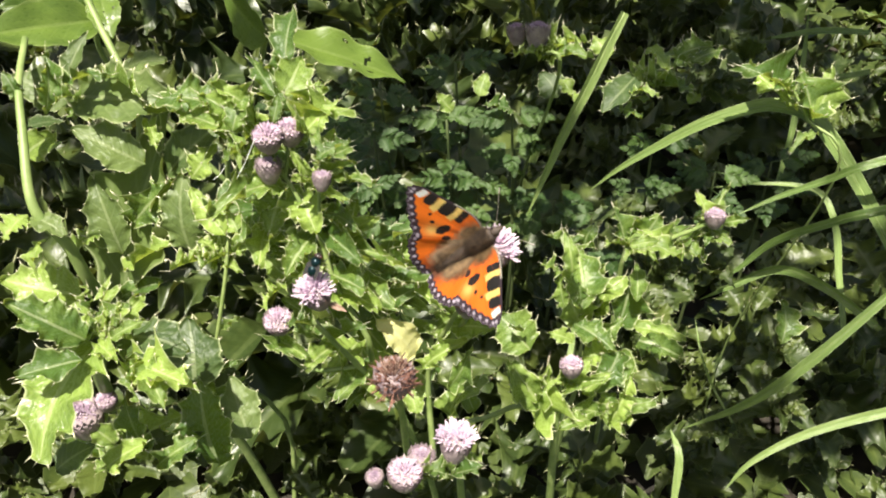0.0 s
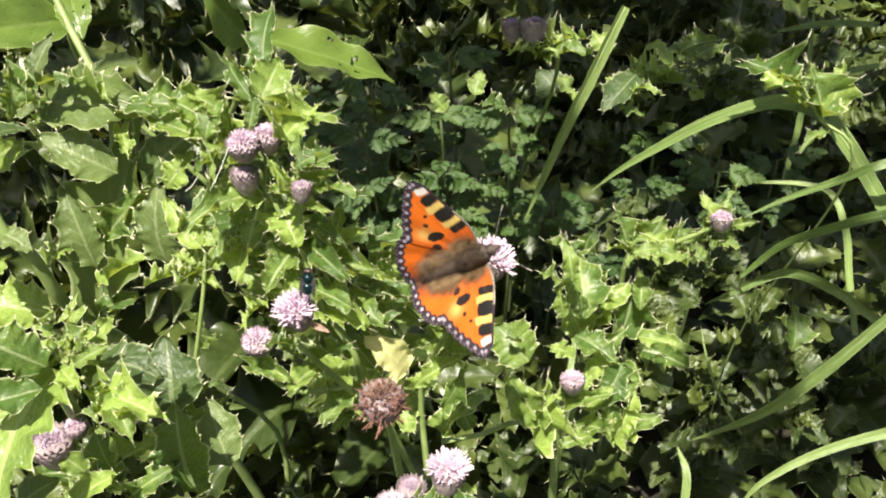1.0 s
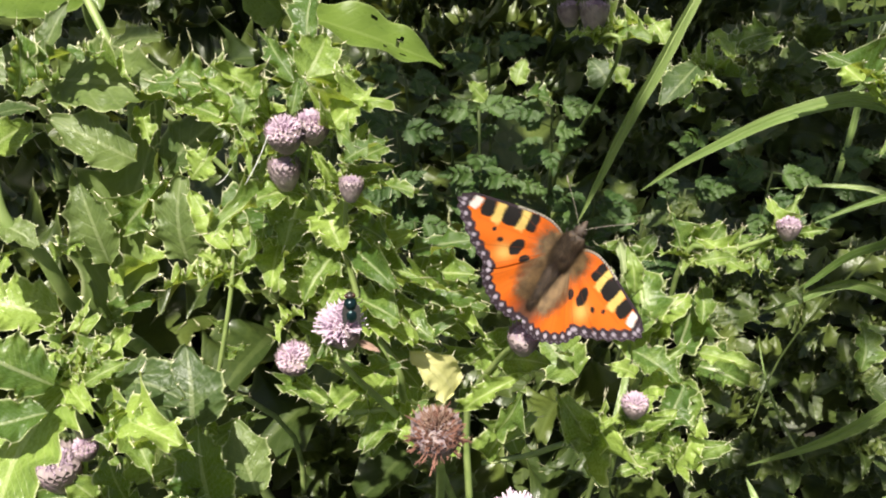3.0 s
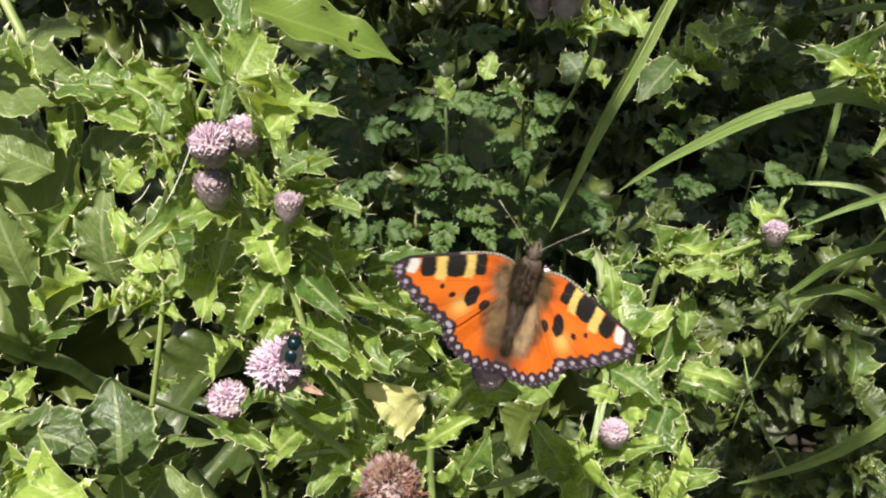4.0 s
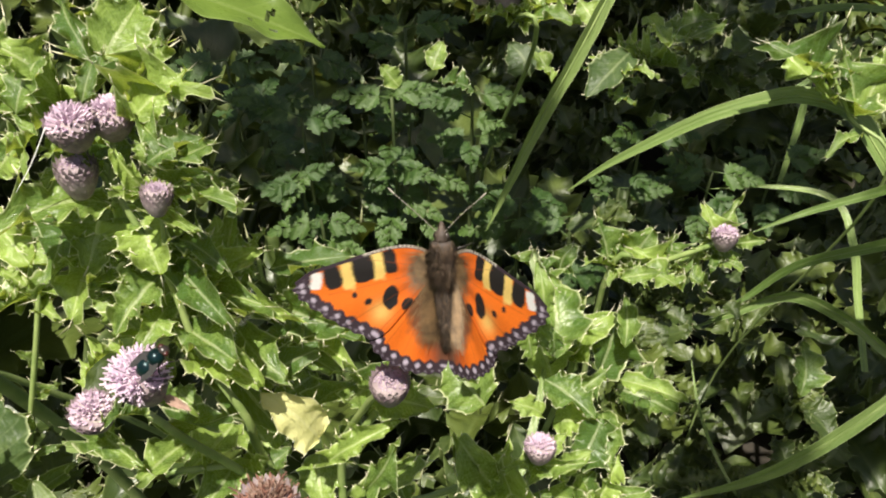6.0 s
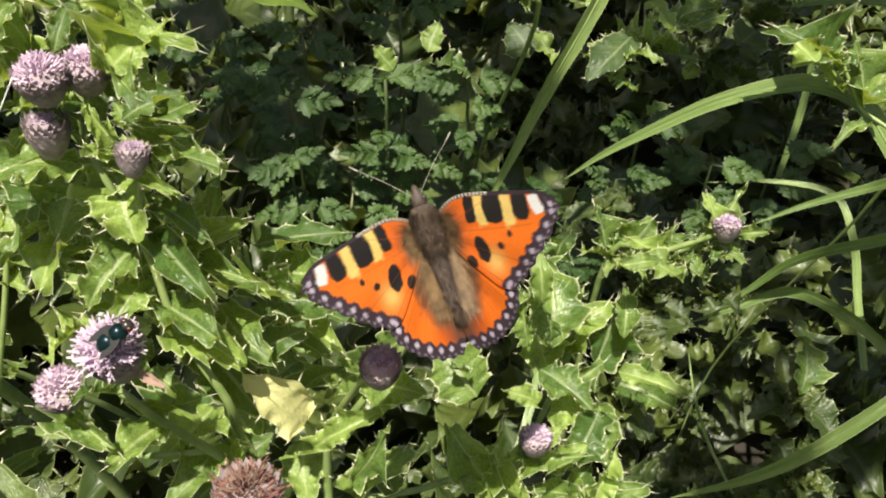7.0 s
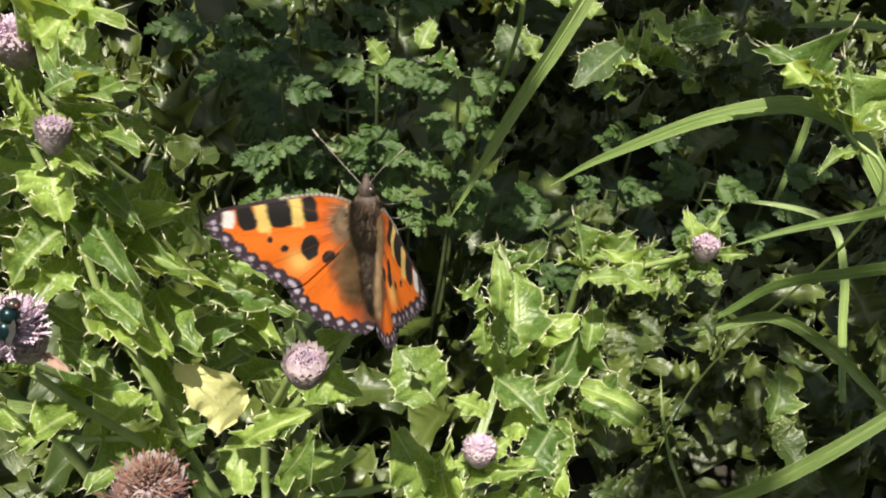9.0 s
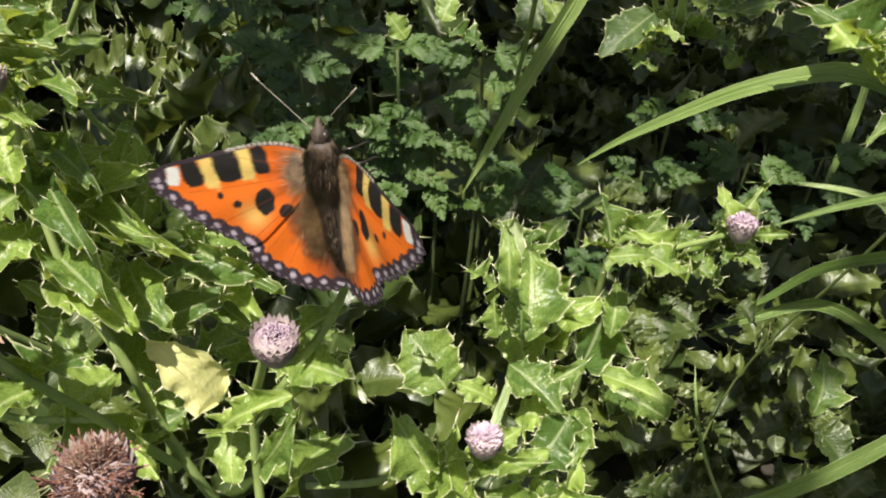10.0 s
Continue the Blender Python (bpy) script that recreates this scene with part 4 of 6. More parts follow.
rosette(side_thistle, (0.0917, 0.3178, 0.2354), (-0.03, -0.15, 0.99), 6, 0.0158, 85, 0.45, 59, SHADED_LEAVES)

back_thistle = plant_at("thistle", (0.0900, 0.3600, 0.0000), "sunlit thistle shoots with purple buds", "thistle", "")
stem(back_thistle, [(0.0600, 0.4500, 0.0000), (0.0550, 0.4400, 0.1500), (0.0537, 0.3033, 0.3154), (0.0450, 0.3090, 0.3222), (0.0414, 0.3087, 0.3295)], 0.0008, 0.0006, 24)
flower_head(back_thistle, (0.0444, 0.3076, 0.3360), (0.02, 0.28, 0.96), "bud", 1.35)
flower_head(back_thistle, (0.0361, 0.3121, 0.3336), (-0.08, 0.28, 0.96), "bud", 1.1)
rosette(back_thistle, (0.0477, 0.3044, 0.3245), (0.02, 0.09, 1.00), 8, 0.0173, 75, 0.42, 61)
rosette(back_thistle, (0.1159, 0.3846, 0.2666), (-0.03, 0.11, 0.99), 9, 0.0209, 80, 0.42, 65)
rosette(back_thistle, (0.1523, 0.4177, 0.2456), (0.09, 0.10, 0.99), 9, 0.0231, 80, 0.42, 67, SHADED_LEAVES)
rosette(back_thistle, (0.1725, 0.4190, 0.2631), (0.20, 0.10, 0.97), 7, 0.0226, 75, 0.42, 68, SHADED_LEAVES)
rosette(back_thistle, (0.1038, 0.3887, 0.2556), (-0.03, 0.11, 0.99), 8, 0.0202, 80, 0.42, 69)
rosette(back_thistle, (0.1726, 0.4206, 0.2348), (0.22, 0.03, 0.97), 7, 0.0223, 80, 0.42, 72, SHADED_LEAVES)
leaf(back_thistle, (0.1308, 0.4107, 0.2667), (0.1465, 0.4071, 0.2785), 0.0118, (-0.60, -0.45, 0.66))
leaf(back_thistle, (0.0543, 0.3184, 0.3216), (0.0485, 0.3169, 0.3301), 0.0074, (0.72, -0.58, 0.38))

big_leaf(back_thistle, (0.0945, 0.3409, 0.2944), (0.0780, 0.3228, 0.2881), 0.0157, (-0.26, -0.48, 0.83), OVAL)
big_leaf(back_thistle, (0.0896, 0.3318, 0.2914), (0.1002, 0.3234, 0.2978), 0.0077, (0.04, 0.17, 0.98), WAVY)
big_leaf(back_thistle, (0.1507, 0.4321, 0.2501), (0.1316, 0.4393, 0.2568), 0.0186, (-0.27, -0.27, 0.92), WAVY)
big_leaf(back_thistle, (0.1479, 0.4339, 0.2519), (0.1661, 0.4392, 0.2591), 0.0159, (0.14, -0.27, 0.95), WAVY)
big_leaf(back_thistle, (0.1538, 0.4250, 0.2424), (0.1690, 0.4074, 0.2388), 0.0157, (0.03, -0.33, 0.95), OVAL)
big_leaf(back_thistle, (0.1464, 0.4179, 0.2340), (0.1563, 0.4268, 0.2446), 0.0133, (-0.07, -0.19, 0.98), WAVY)
big_leaf(back_thistle, (0.1645, 0.4232, 0.2412), (0.1849, 0.4356, 0.2564), 0.0239, (0.05, -0.49, 0.87), OVAL)
big_leaf(back_thistle, (0.1758, 0.4143, 0.2320), (0.1749, 0.4267, 0.2458), 0.0186, (-0.06, -0.41, 0.91), OVAL)
big_leaf(back_thistle, (0.0822, 0.3463, 0.2996), (0.0757, 0.3543, 0.3080), 0.0120, (-0.26, -0.40, 0.88), WAVY)
big_leaf(back_thistle, (0.1056, 0.3677, 0.2951), (0.1115, 0.3514, 0.2923), 0.0125, (0.13, -0.19, 0.97), WAVY)
big_leaf(back_thistle, (0.0974, 0.3276, 0.2798), (0.0872, 0.3316, 0.2836), 0.0080, (-0.17, -0.05, 0.98), WAVY)
big_leaf(back_thistle, (0.1171, 0.3733, 0.2422), (0.1244, 0.3722, 0.2489), 0.0104, (0.03, -0.05, 1.00), WAVY)
big_leaf(back_thistle, (0.0591, 0.3357, 0.2861), (0.0516, 0.3437, 0.2945), 0.0139, (-0.26, -0.48, 0.83), OVAL)
big_leaf(back_thistle, (0.0654, 0.3254, 0.2901), (0.0580, 0.3345, 0.2997), 0.0069, (0.26, -0.55, 0.79), WAVY)
big_leaf(back_thistle, (0.0430, 0.3670, 0.2600), (0.0287, 0.3626, 0.2691), 0.0111, (-0.16, -0.19, 0.97), WAVY)
big_leaf(back_thistle, (0.0245, 0.3731, 0.2655), (0.0285, 0.3806, 0.2742), 0.0113, (0.04, -0.41, 0.91), WAVY)
big_leaf(back_thistle, (0.0113, 0.3775, 0.2545), (0.0040, 0.3792, 0.2634), 0.0115, (-0.27, -0.27, 0.92), WAVY)

edge_thistle = plant_at("thistle", (0.1750, 0.3450, 0.0000), "upright thistle shoot with glossy spiny leaves", "thistle", "")
stem(edge_thistle, [(0.1750, 0.3450, 0.0000), (0.1720, 0.3400, 0.1200), (0.1724, 0.2877, 0.2736), (0.1587, 0.2990, 0.2960), (0.1503, 0.3036, 0.3084)], 0.0005, 0.0006, 24)
leaf(edge_thistle, (0.1523, 0.3047, 0.3067), (0.1302, 0.3070, 0.3186), 0.0120, (0.35, -0.55, 0.76), 2)
leaf(edge_thistle, (0.1606, 0.2989, 0.2961), (0.1525, 0.3065, 0.3162), 0.0124, (0.26, -0.87, 0.43), 8)
leaf(edge_thistle, (0.1616, 0.2989, 0.2961), (0.1655, 0.3056, 0.3159), 0.0121, (-0.20, -0.92, 0.35))
leaf(edge_thistle, (0.1519, 0.3037, 0.3040), (0.1413, 0.3030, 0.3148), 0.0086, (0.69, -0.27, 0.67))
big_leaf(edge_thistle, (0.1570, 0.3051, 0.2963), (0.1368, 0.3192, 0.3107), 0.0121, (-0.16, -0.41, 0.90), WAVY)
big_leaf(edge_thistle, (0.1605, 0.2978, 0.2959), (0.1596, 0.3169, 0.3097), 0.0101, (-0.45, -0.53, 0.72), WAVY)
big_leaf(edge_thistle, (0.1629, 0.2948, 0.2927), (0.1498, 0.2877, 0.2913), 0.0071, (-0.16, -0.19, 0.97), WAVY)
big_leaf(edge_thistle, (0.1624, 0.3014, 0.3000), (0.1689, 0.3097, 0.3098), 0.0090, (0.15, -0.48, 0.86), OVAL)
rosette(edge_thistle, (0.1814, 0.3187, 0.2788), (0.09, 0.10, 0.99), 3, 0.0167, 75, 0.4, 75, SHADED_LEAVES)

coarse_thistle = plant_at("thistle", (-0.0900, 0.2900, 0.0000), "coarse thistle with thick pale stem and large spiny leaves", "thistle", "")
stem(coarse_thistle, [(-0.0900, 0.2900, 0.0000), (-0.1050, 0.2750, 0.1200), (-0.1141, 0.2417, 0.2270), (-0.1127, 0.2202, 0.2631), (-0.1087, 0.1990, 0.2965), (-0.1101, 0.1954, 0.3183), (-0.1156, 0.1962, 0.3271), (-0.1182, 0.2004, 0.3350), (-0.1208, 0.2124, 0.3458), (-0.1246, 0.2272, 0.3553), (-0.1275, 0.2460, 0.3617)], 0.0027, 0.0010, 48)
big_leaf(coarse_thistle, (-0.0828, 0.1413, 0.3314), (-0.0966, 0.1405, 0.3462), 0.0114, (-0.08, -0.25, 0.97), LONG)
big_leaf(coarse_thistle, (-0.0832, 0.1446, 0.3276), (-0.0924, 0.1168, 0.3188), 0.0217, (-0.23, -0.45, 0.86), LONG)
big_leaf(coarse_thistle, (-0.0818, 0.1347, 0.3314), (-0.0943, 0.1276, 0.3343), 0.0099, (-0.08, -0.32, 0.95), WAVY)
big_leaf(coarse_thistle, (-0.0786, 0.1489, 0.3248), (-0.0606, 0.1446, 0.3267), 0.0155, (0.27, -0.17, 0.95), OVAL)
big_leaf(coarse_thistle, (-0.0752, 0.1413, 0.3235), (-0.0556, 0.1310, 0.3262), 0.0123, (0.27, -0.24, 0.93), WAVY)
big_leaf(coarse_thistle, (-0.0698, 0.1401, 0.3250), (-0.0622, 0.1280, 0.3230), 0.0090, (0.23, -0.28, 0.93), WAVY)
big_leaf(coarse_thistle, (-0.0717, 0.1409, 0.3260), (-0.0722, 0.1299, 0.3225), 0.0062, (-0.68, -0.40, 0.62), WAVY)
big_leaf(coarse_thistle, (-0.0834, 0.1506, 0.3269), (-0.0857, 0.1658, 0.3291), 0.0050, (0.52, -0.80, 0.29), WAVY)
big_leaf(coarse_thistle, (-0.0847, 0.1506, 0.3269), (-0.0938, 0.1621, 0.3298), 0.0047, (-0.58, -0.67, 0.46), WAVY)
big_leaf(coarse_thistle, (-0.0800, 0.1507, 0.3268), (-0.0737, 0.1596, 0.3293), 0.0069, (0.46, -0.51, 0.73), WAVY)
big_leaf(coarse_thistle, (-0.0785, 0.1456, 0.3285), (-0.0779, 0.1547, 0.3314), 0.0040, (0.81, -0.37, 0.45), WAVY)
big_leaf(coarse_thistle, (-0.0838, 0.1455, 0.3286), (-0.0868, 0.1559, 0.3331), 0.0038, (-0.74, -0.43, 0.52), WAVY)
big_leaf(coarse_thistle, (-0.0790, 0.1434, 0.3291), (-0.0700, 0.1463, 0.3336), 0.0047, (0.56, -0.12, 0.82), WAVY)
big_leaf(coarse_thistle, (-0.0811, 0.1422, 0.3294), (-0.0742, 0.1348, 0.3313), 0.0064, (0.02, -0.14, 0.99), WAVY)
rosette(coarse_thistle, (-0.0822, 0.1484, 0.3273), (0.00, -0.20, 0.97), 9, 0.0101, 70, 0.42, 191)
stem(coarse_thistle, [(-0.0827, 0.1470, 0.3228), (-0.0901, 0.1529, 0.3070), (-0.0976, 0.1655, 0.2760)], 0.0018, 0.0020, 20)
big_leaf(coarse_thistle, (-0.0727, 0.1686, 0.2787), (-0.0755, 0.1833, 0.2956), 0.0199, (-0.07, -0.65, 0.76), OVAL)
big_leaf(coarse_thistle, (-0.0609, 0.1446, 0.2735), (-0.0647, 0.1531, 0.2987), 0.0214, (-0.14, -0.29, 0.95), LONG)
big_leaf(coarse_thistle, (-0.0515, 0.1499, 0.2792), (-0.0570, 0.1616, 0.2929), 0.0140, (0.23, -0.49, 0.84), OVAL)
big_leaf(coarse_thistle, (-0.0866, 0.1493, 0.2798), (-0.0702, 0.1552, 0.2860), 0.0109, (0.13, -0.14, 0.98), WAVY)
big_leaf(coarse_thistle, (-0.0808, 0.1444, 0.2817), (-0.0843, 0.1463, 0.2992), 0.0120, (-0.20, -0.37, 0.91), WAVY)
big_leaf(coarse_thistle, (-0.0741, 0.1359, 0.2869), (-0.0622, 0.1380, 0.2965), 0.0087, (0.23, -0.28, 0.93), WAVY)
big_leaf(coarse_thistle, (-0.0932, 0.1226, 0.3028), (-0.0839, 0.1271, 0.3076), 0.0106, (0.12, -0.21, 0.97), OVAL)
big_leaf(coarse_thistle, (-0.0843, 0.1292, 0.2948), (-0.0726, 0.1307, 0.3036), 0.0096, (0.13, -0.29, 0.95), WAVY)
rosette(coarse_thistle, (-0.0905, 0.1482, 0.2787), (0.05, -0.20, 0.97), 8, 0.0148, 80, 0.42, 194)
rosette(coarse_thistle, (-0.0718, 0.1475, 0.2772), (0.05, -0.20, 0.97), 8, 0.0148, 80, 0.42, 195, SHADED_LEAVES)
rosette(coarse_thistle, (-0.1165, 0.1548, 0.2797), (0.05, -0.20, 0.97), 7, 0.0175, 80, 0.45, 196, SHADED_LEAVES)
flower_head(coarse_thistle, (-0.1000, 0.1534, 0.2896), (0.02, 0.06, 1.0), "bud", 1.5)
flower_head(coarse_thistle, (-0.0931, 0.1557, 0.2920), (0.05, 0.0, 1.0), "opening", 0.7)
stem(coarse_thistle, [(-0.1084, 0.1555, 0.2649), (-0.1025, 0.1539, 0.2811)], 0.0012, 0.0010, 10)
stem(coarse_thistle, [(-0.1005, 0.1578, 0.2673), (-0.0938, 0.1552, 0.2884)], 0.0009, 0.0008, 10)
big_leaf(coarse_thistle, (-0.1196, 0.1967, 0.3278), (-0.1073, 0.1912, 0.3271), 0.0095, (0.22, -0.20, 0.96), OVAL)
big_leaf(coarse_thistle, (-0.1196, 0.1972, 0.3284), (-0.1248, 0.1887, 0.3263), 0.0110, (-0.28, -0.28, 0.92), WAVY)
big_leaf(coarse_thistle, (-0.1164, 0.1948, 0.3209), (-0.1196, 0.1852, 0.3145), 0.0096, (-0.49, -0.42, 0.77), WAVY)
big_leaf(coarse_thistle, (-0.1122, 0.1972, 0.2946), (-0.1344, 0.1958, 0.3044), 0.0163, (-0.08, -0.42, 0.90), LONG)
big_leaf(coarse_thistle, (-0.1196, 0.2145, 0.3482), (-0.1116, 0.2205, 0.3471), 0.0089, (0.32, 0.16, 0.94), OVAL)
big_leaf(coarse_thistle, (-0.1239, 0.2122, 0.3381), (-0.1207, 0.2303, 0.3358), 0.0134, (0.42, -0.54, 0.73), WAVY)
big_leaf(coarse_thistle, (-0.1241, 0.2240, 0.3516), (-0.1275, 0.2249, 0.3603), 0.0081, (-0.31, -0.22, 0.92), WAVY)

left_thistle = plant_at("thistle", (-0.0900, 0.2900, 0.0000), "thistle with dull green scalloped leaves along its stem", "thistle", "")
stem(left_thistle, [(-0.0900, 0.2900, 0.0000), (-0.0850, 0.3000, 0.1000), (-0.1158, 0.2650, 0.1929), (-0.1231, 0.2441, 0.2301), (-0.1085, 0.2117, 0.2761)], 0.0014, 0.0010, 16)
big_leaf(left_thistle, (-0.1115, 0.2120, 0.2689), (-0.0859, 0.2294, 0.3412), 0.0389, (-0.12, -0.68, 0.72), PINNATE)
big_leaf(left_thistle, (-0.0893, 0.2207, 0.3299), (-0.1087, 0.2212, 0.3433), 0.0159, (-0.08, -0.42, 0.90), OVAL)
big_leaf(left_thistle, (-0.1032, 0.2133, 0.2976), (-0.1104, 0.2213, 0.3221), 0.0133, (-0.08, -0.78, 0.62), OVAL)
big_leaf(left_thistle, (-0.0980, 0.2175, 0.3082), (-0.0826, 0.2185, 0.3241), 0.0140, (0.22, -0.59, 0.78), WAVY)
big_leaf(left_thistle, (-0.1077, 0.2122, 0.2796), (-0.0917, 0.2098, 0.2885), 0.0111, (0.12, -0.42, 0.90), WAVY)
big_leaf(left_thistle, (-0.1044, 0.2120, 0.2914), (-0.0826, 0.2097, 0.3079), 0.0098, (0.12, 0.01, 0.99), WAVY)
big_leaf(left_thistle, (-0.0852, 0.2234, 0.3236), (-0.0638, 0.2255, 0.3436), 0.0161, (0.22, -0.51, 0.83), OVAL)
big_leaf(left_thistle, (-0.0751, 0.2168, 0.3264), (-0.0660, 0.2200, 0.3374), 0.0101, (0.23, -0.49, 0.84), WAVY)
big_leaf(left_thistle, (-0.0774, 0.2064, 0.3039), (-0.0784, 0.2122, 0.3288), 0.0170, (-0.18, -0.59, 0.79), OVAL)
big_leaf(left_thistle, (-0.0599, 0.1935, 0.3219), (-0.0702, 0.2028, 0.3329), 0.0096, (-0.27, -0.41, 0.87), WAVY)
big_leaf(left_thistle, (-0.1095, 0.2177, 0.3058), (-0.1156, 0.2069, 0.3058), 0.0088, (-0.19, -0.14, 0.97), WAVY)
stem(left_thistle, [(-0.1007, 0.2324, 0.3148), (-0.0968, 0.2420, 0.3301), (-0.1005, 0.2508, 0.3434), (-0.1032, 0.2537, 0.3499), (-0.1094, 0.2624, 0.3571), (-0.1148, 0.2707, 0.3638)], 0.0013, 0.0011, 30)
big_leaf(left_thistle, (-0.1145, 0.2371, 0.3465), (-0.0752, 0.2239, 0.3528), 0.0200, (0.07, -0.48, 0.88), OVAL)
big_leaf(left_thistle, (-0.0999, 0.2437, 0.3505), (-0.0848, 0.2436, 0.3574), 0.0128, (0.18, -0.14, 0.97), OVAL)
big_leaf(left_thistle, (-0.1016, 0.2391, 0.3423), (-0.1140, 0.2306, 0.3436), 0.0120, (-0.08, -0.51, 0.86), WAVY)
big_leaf(left_thistle, (-0.1160, 0.2209, 0.3478), (-0.1128, 0.2295, 0.3651), 0.0071, (0.72, -0.45, 0.53), WAVY)
big_leaf(left_thistle, (-0.1105, 0.2274, 0.3551), (-0.1040, 0.2362, 0.3679), 0.0081, (-0.17, -0.80, 0.57), OVAL)
big_leaf(left_thistle, (-0.1119, 0.2260, 0.3550), (-0.0954, 0.2255, 0.3629), 0.0077, (0.22, 0.16, 0.96), WAVY)
big_leaf(left_thistle, (-0.1041, 0.2347, 0.3555), (-0.0850, 0.2217, 0.3582), 0.0065, (0.11, 0.30, 0.95), WAVY)
big_leaf(left_thistle, (-0.1156, 0.2268, 0.3499), (-0.1036, 0.2216, 0.3557), 0.0058, (0.11, 0.30, 0.95), WAVY)
big_leaf(left_thistle, (-0.1146, 0.2372, 0.3435), (-0.1309, 0.2381, 0.3528), 0.0154, (-0.08, -0.51, 0.86), OVAL)
big_leaf(left_thistle, (-0.0883, 0.2284, 0.3477), (-0.0645, 0.2112, 0.3546), 0.0099, (0.12, -0.07, 0.99), LONG)
big_leaf(left_thistle, (-0.0783, 0.2237, 0.3496), (-0.0709, 0.2237, 0.3570), 0.0058, (0.13, -0.50, 0.86), WAVY)
big_leaf(left_thistle, (-0.0685, 0.2142, 0.3536), (-0.0533, 0.2043, 0.3614), 0.0091, (0.12, -0.21, 0.97), WAVY)
big_leaf(left_thistle, (-0.0660, 0.2102, 0.3534), (-0.0540, 0.1980, 0.3542), 0.0075, (0.32, -0.27, 0.91), WAVY)
big_leaf(left_thistle, (-0.0867, 0.2252, 0.3440), (-0.0819, 0.2156, 0.3405), 0.0066, (0.51, -0.32, 0.80), WAVY)
rosette(left_thistle, (-0.0635, 0.1966, 0.3104), (0.02, -0.10, 0.99), 7, 0.0141, 80, 0.45, 197)
stem(left_thistle, [(-0.0808, 0.1903, 0.2430), (-0.0691, 0.1859, 0.2801), (-0.0621, 0.1908, 0.3068), (-0.0599, 0.1958, 0.3200)], 0.0007, 0.0005, 20)
big_leaf(left_thistle, (-0.0648, 0.1919, 0.2929), (-0.0678, 0.1901, 0.3001), 0.0037, (0.23, -0.28, 0.93), WAVY)
big_leaf(left_thistle, (-0.0655, 0.1874, 0.2878), (-0.0591, 0.1858, 0.2949), 0.0037, (0.23, -0.28, 0.93), WAVY)
big_leaf(left_thistle, (-0.0662, 0.1829, 0.2826), (-0.0692, 0.1813, 0.2900), 0.0037, (0.23, -0.28, 0.93), WAVY)
big_leaf(left_thistle, (-0.0669, 0.1784, 0.2775), (-0.0605, 0.1770, 0.2848), 0.0037, (0.23, -0.28, 0.93), WAVY)
big_leaf(left_thistle, (-0.0676, 0.1738, 0.2723), (-0.0705, 0.1725, 0.2799), 0.0037, (0.23, -0.28, 0.93), WAVY)

broad_plant = plant_at("broad_leaved_plant", (-0.1000, 0.3600, 0.0000), "broad-leaved meadow plant with large smooth leaves", "plant", "")
stem(broad_plant, [(-0.0600, 0.3600, 0.0000), (-0.0600, 0.3600, 0.1500), (-0.0930, 0.3168, 0.2514), (-0.0709, 0.3015, 0.3092), (-0.0586, 0.2839, 0.3419), (-0.0468, 0.2645, 0.3496)], 0.0012, 0.0009, 24)
stem(broad_plant, [(-0.0930, 0.3168, 0.2514), (-0.1319, 0.3152, 0.3119), (-0.1254, 0.2979, 0.3527)], 0.0012, 0.0010, 20)
broad_leaf(broad_plant, (-0.1116, 0.2690, 0.3570), (-0.1397, 0.2421, 0.3652), 0.0174, (0.32, -0.60, 0.73))
broad_leaf(broad_plant, (-0.1138, 0.2747, 0.3591), (-0.1399, 0.2597, 0.3672), 0.0143, (0.32, -0.60, 0.73))
broad_leaf(broad_plant, (-0.1116, 0.2749, 0.3638), (-0.1055, 0.2592, 0.3563), 0.0112, (0.13, -0.60, 0.79))
broad_leaf(broad_plant, (-0.1165, 0.2777, 0.3596), (-0.1229, 0.2631, 0.3553), 0.0092, (-0.28, -0.28, 0.92))
broad_leaf(broad_plant, (-0.0476, 0.2627, 0.3522), (-0.0059, 0.2708, 0.3326), 0.0164, (0.17, -0.31, 0.94))
broad_leaf(broad_plant, (-0.0575, 0.2794, 0.3442), (-0.0766, 0.3000, 0.3533), 0.0196, (-0.10, -0.97, -0.15))

big_leaf(tall_thistle, (-0.0385, 0.2118, 0.3695), (-0.0381, 0.2291, 0.3802), 0.0093, (-0.34, -0.64, 0.69), FRESH)
big_leaf(tall_thistle, (-0.0371, 0.1970, 0.3678), (-0.0322, 0.2081, 0.3742), 0.0111, (0.34, -0.64, 0.69), FRESH)
big_leaf(tall_thistle, (-0.0386, 0.1968, 0.3676), (-0.0485, 0.2099, 0.3738), 0.0071, (-0.49, -0.42, 0.77), WAVY)
big_leaf(tall_thistle, (-0.0308, 0.1871, 0.3623), (-0.0215, 0.1914, 0.3699), 0.0080, (0.23, -0.28, 0.93), WAVY)
big_leaf(tall_thistle, (-0.0308, 0.1942, 0.3643), (-0.0267, 0.1980, 0.3716), 0.0039, (0.61, -0.45, 0.65), WAVY)
big_leaf(tall_thistle, (-0.0507, 0.1889, 0.3620), (-0.0479, 0.1963, 0.3704), 0.0098, (-0.18, -0.42, 0.89), WAVY)
big_leaf(tall_thistle, (-0.0395, 0.1905, 0.3634), (-0.0381, 0.1958, 0.3695), 0.0050, (0.12, -0.61, 0.79), WAVY)
big_leaf(tall_thistle, (-0.0525, 0.1927, 0.3603), (-0.0687, 0.2035, 0.3611), 0.0090, (-0.08, -0.18, 0.98), LONG)
big_leaf(tall_thistle, (-0.0275, 0.1802, 0.3588), (-0.0184, 0.1821, 0.3637), 0.0054, (0.23, -0.28, 0.93), WAVY)
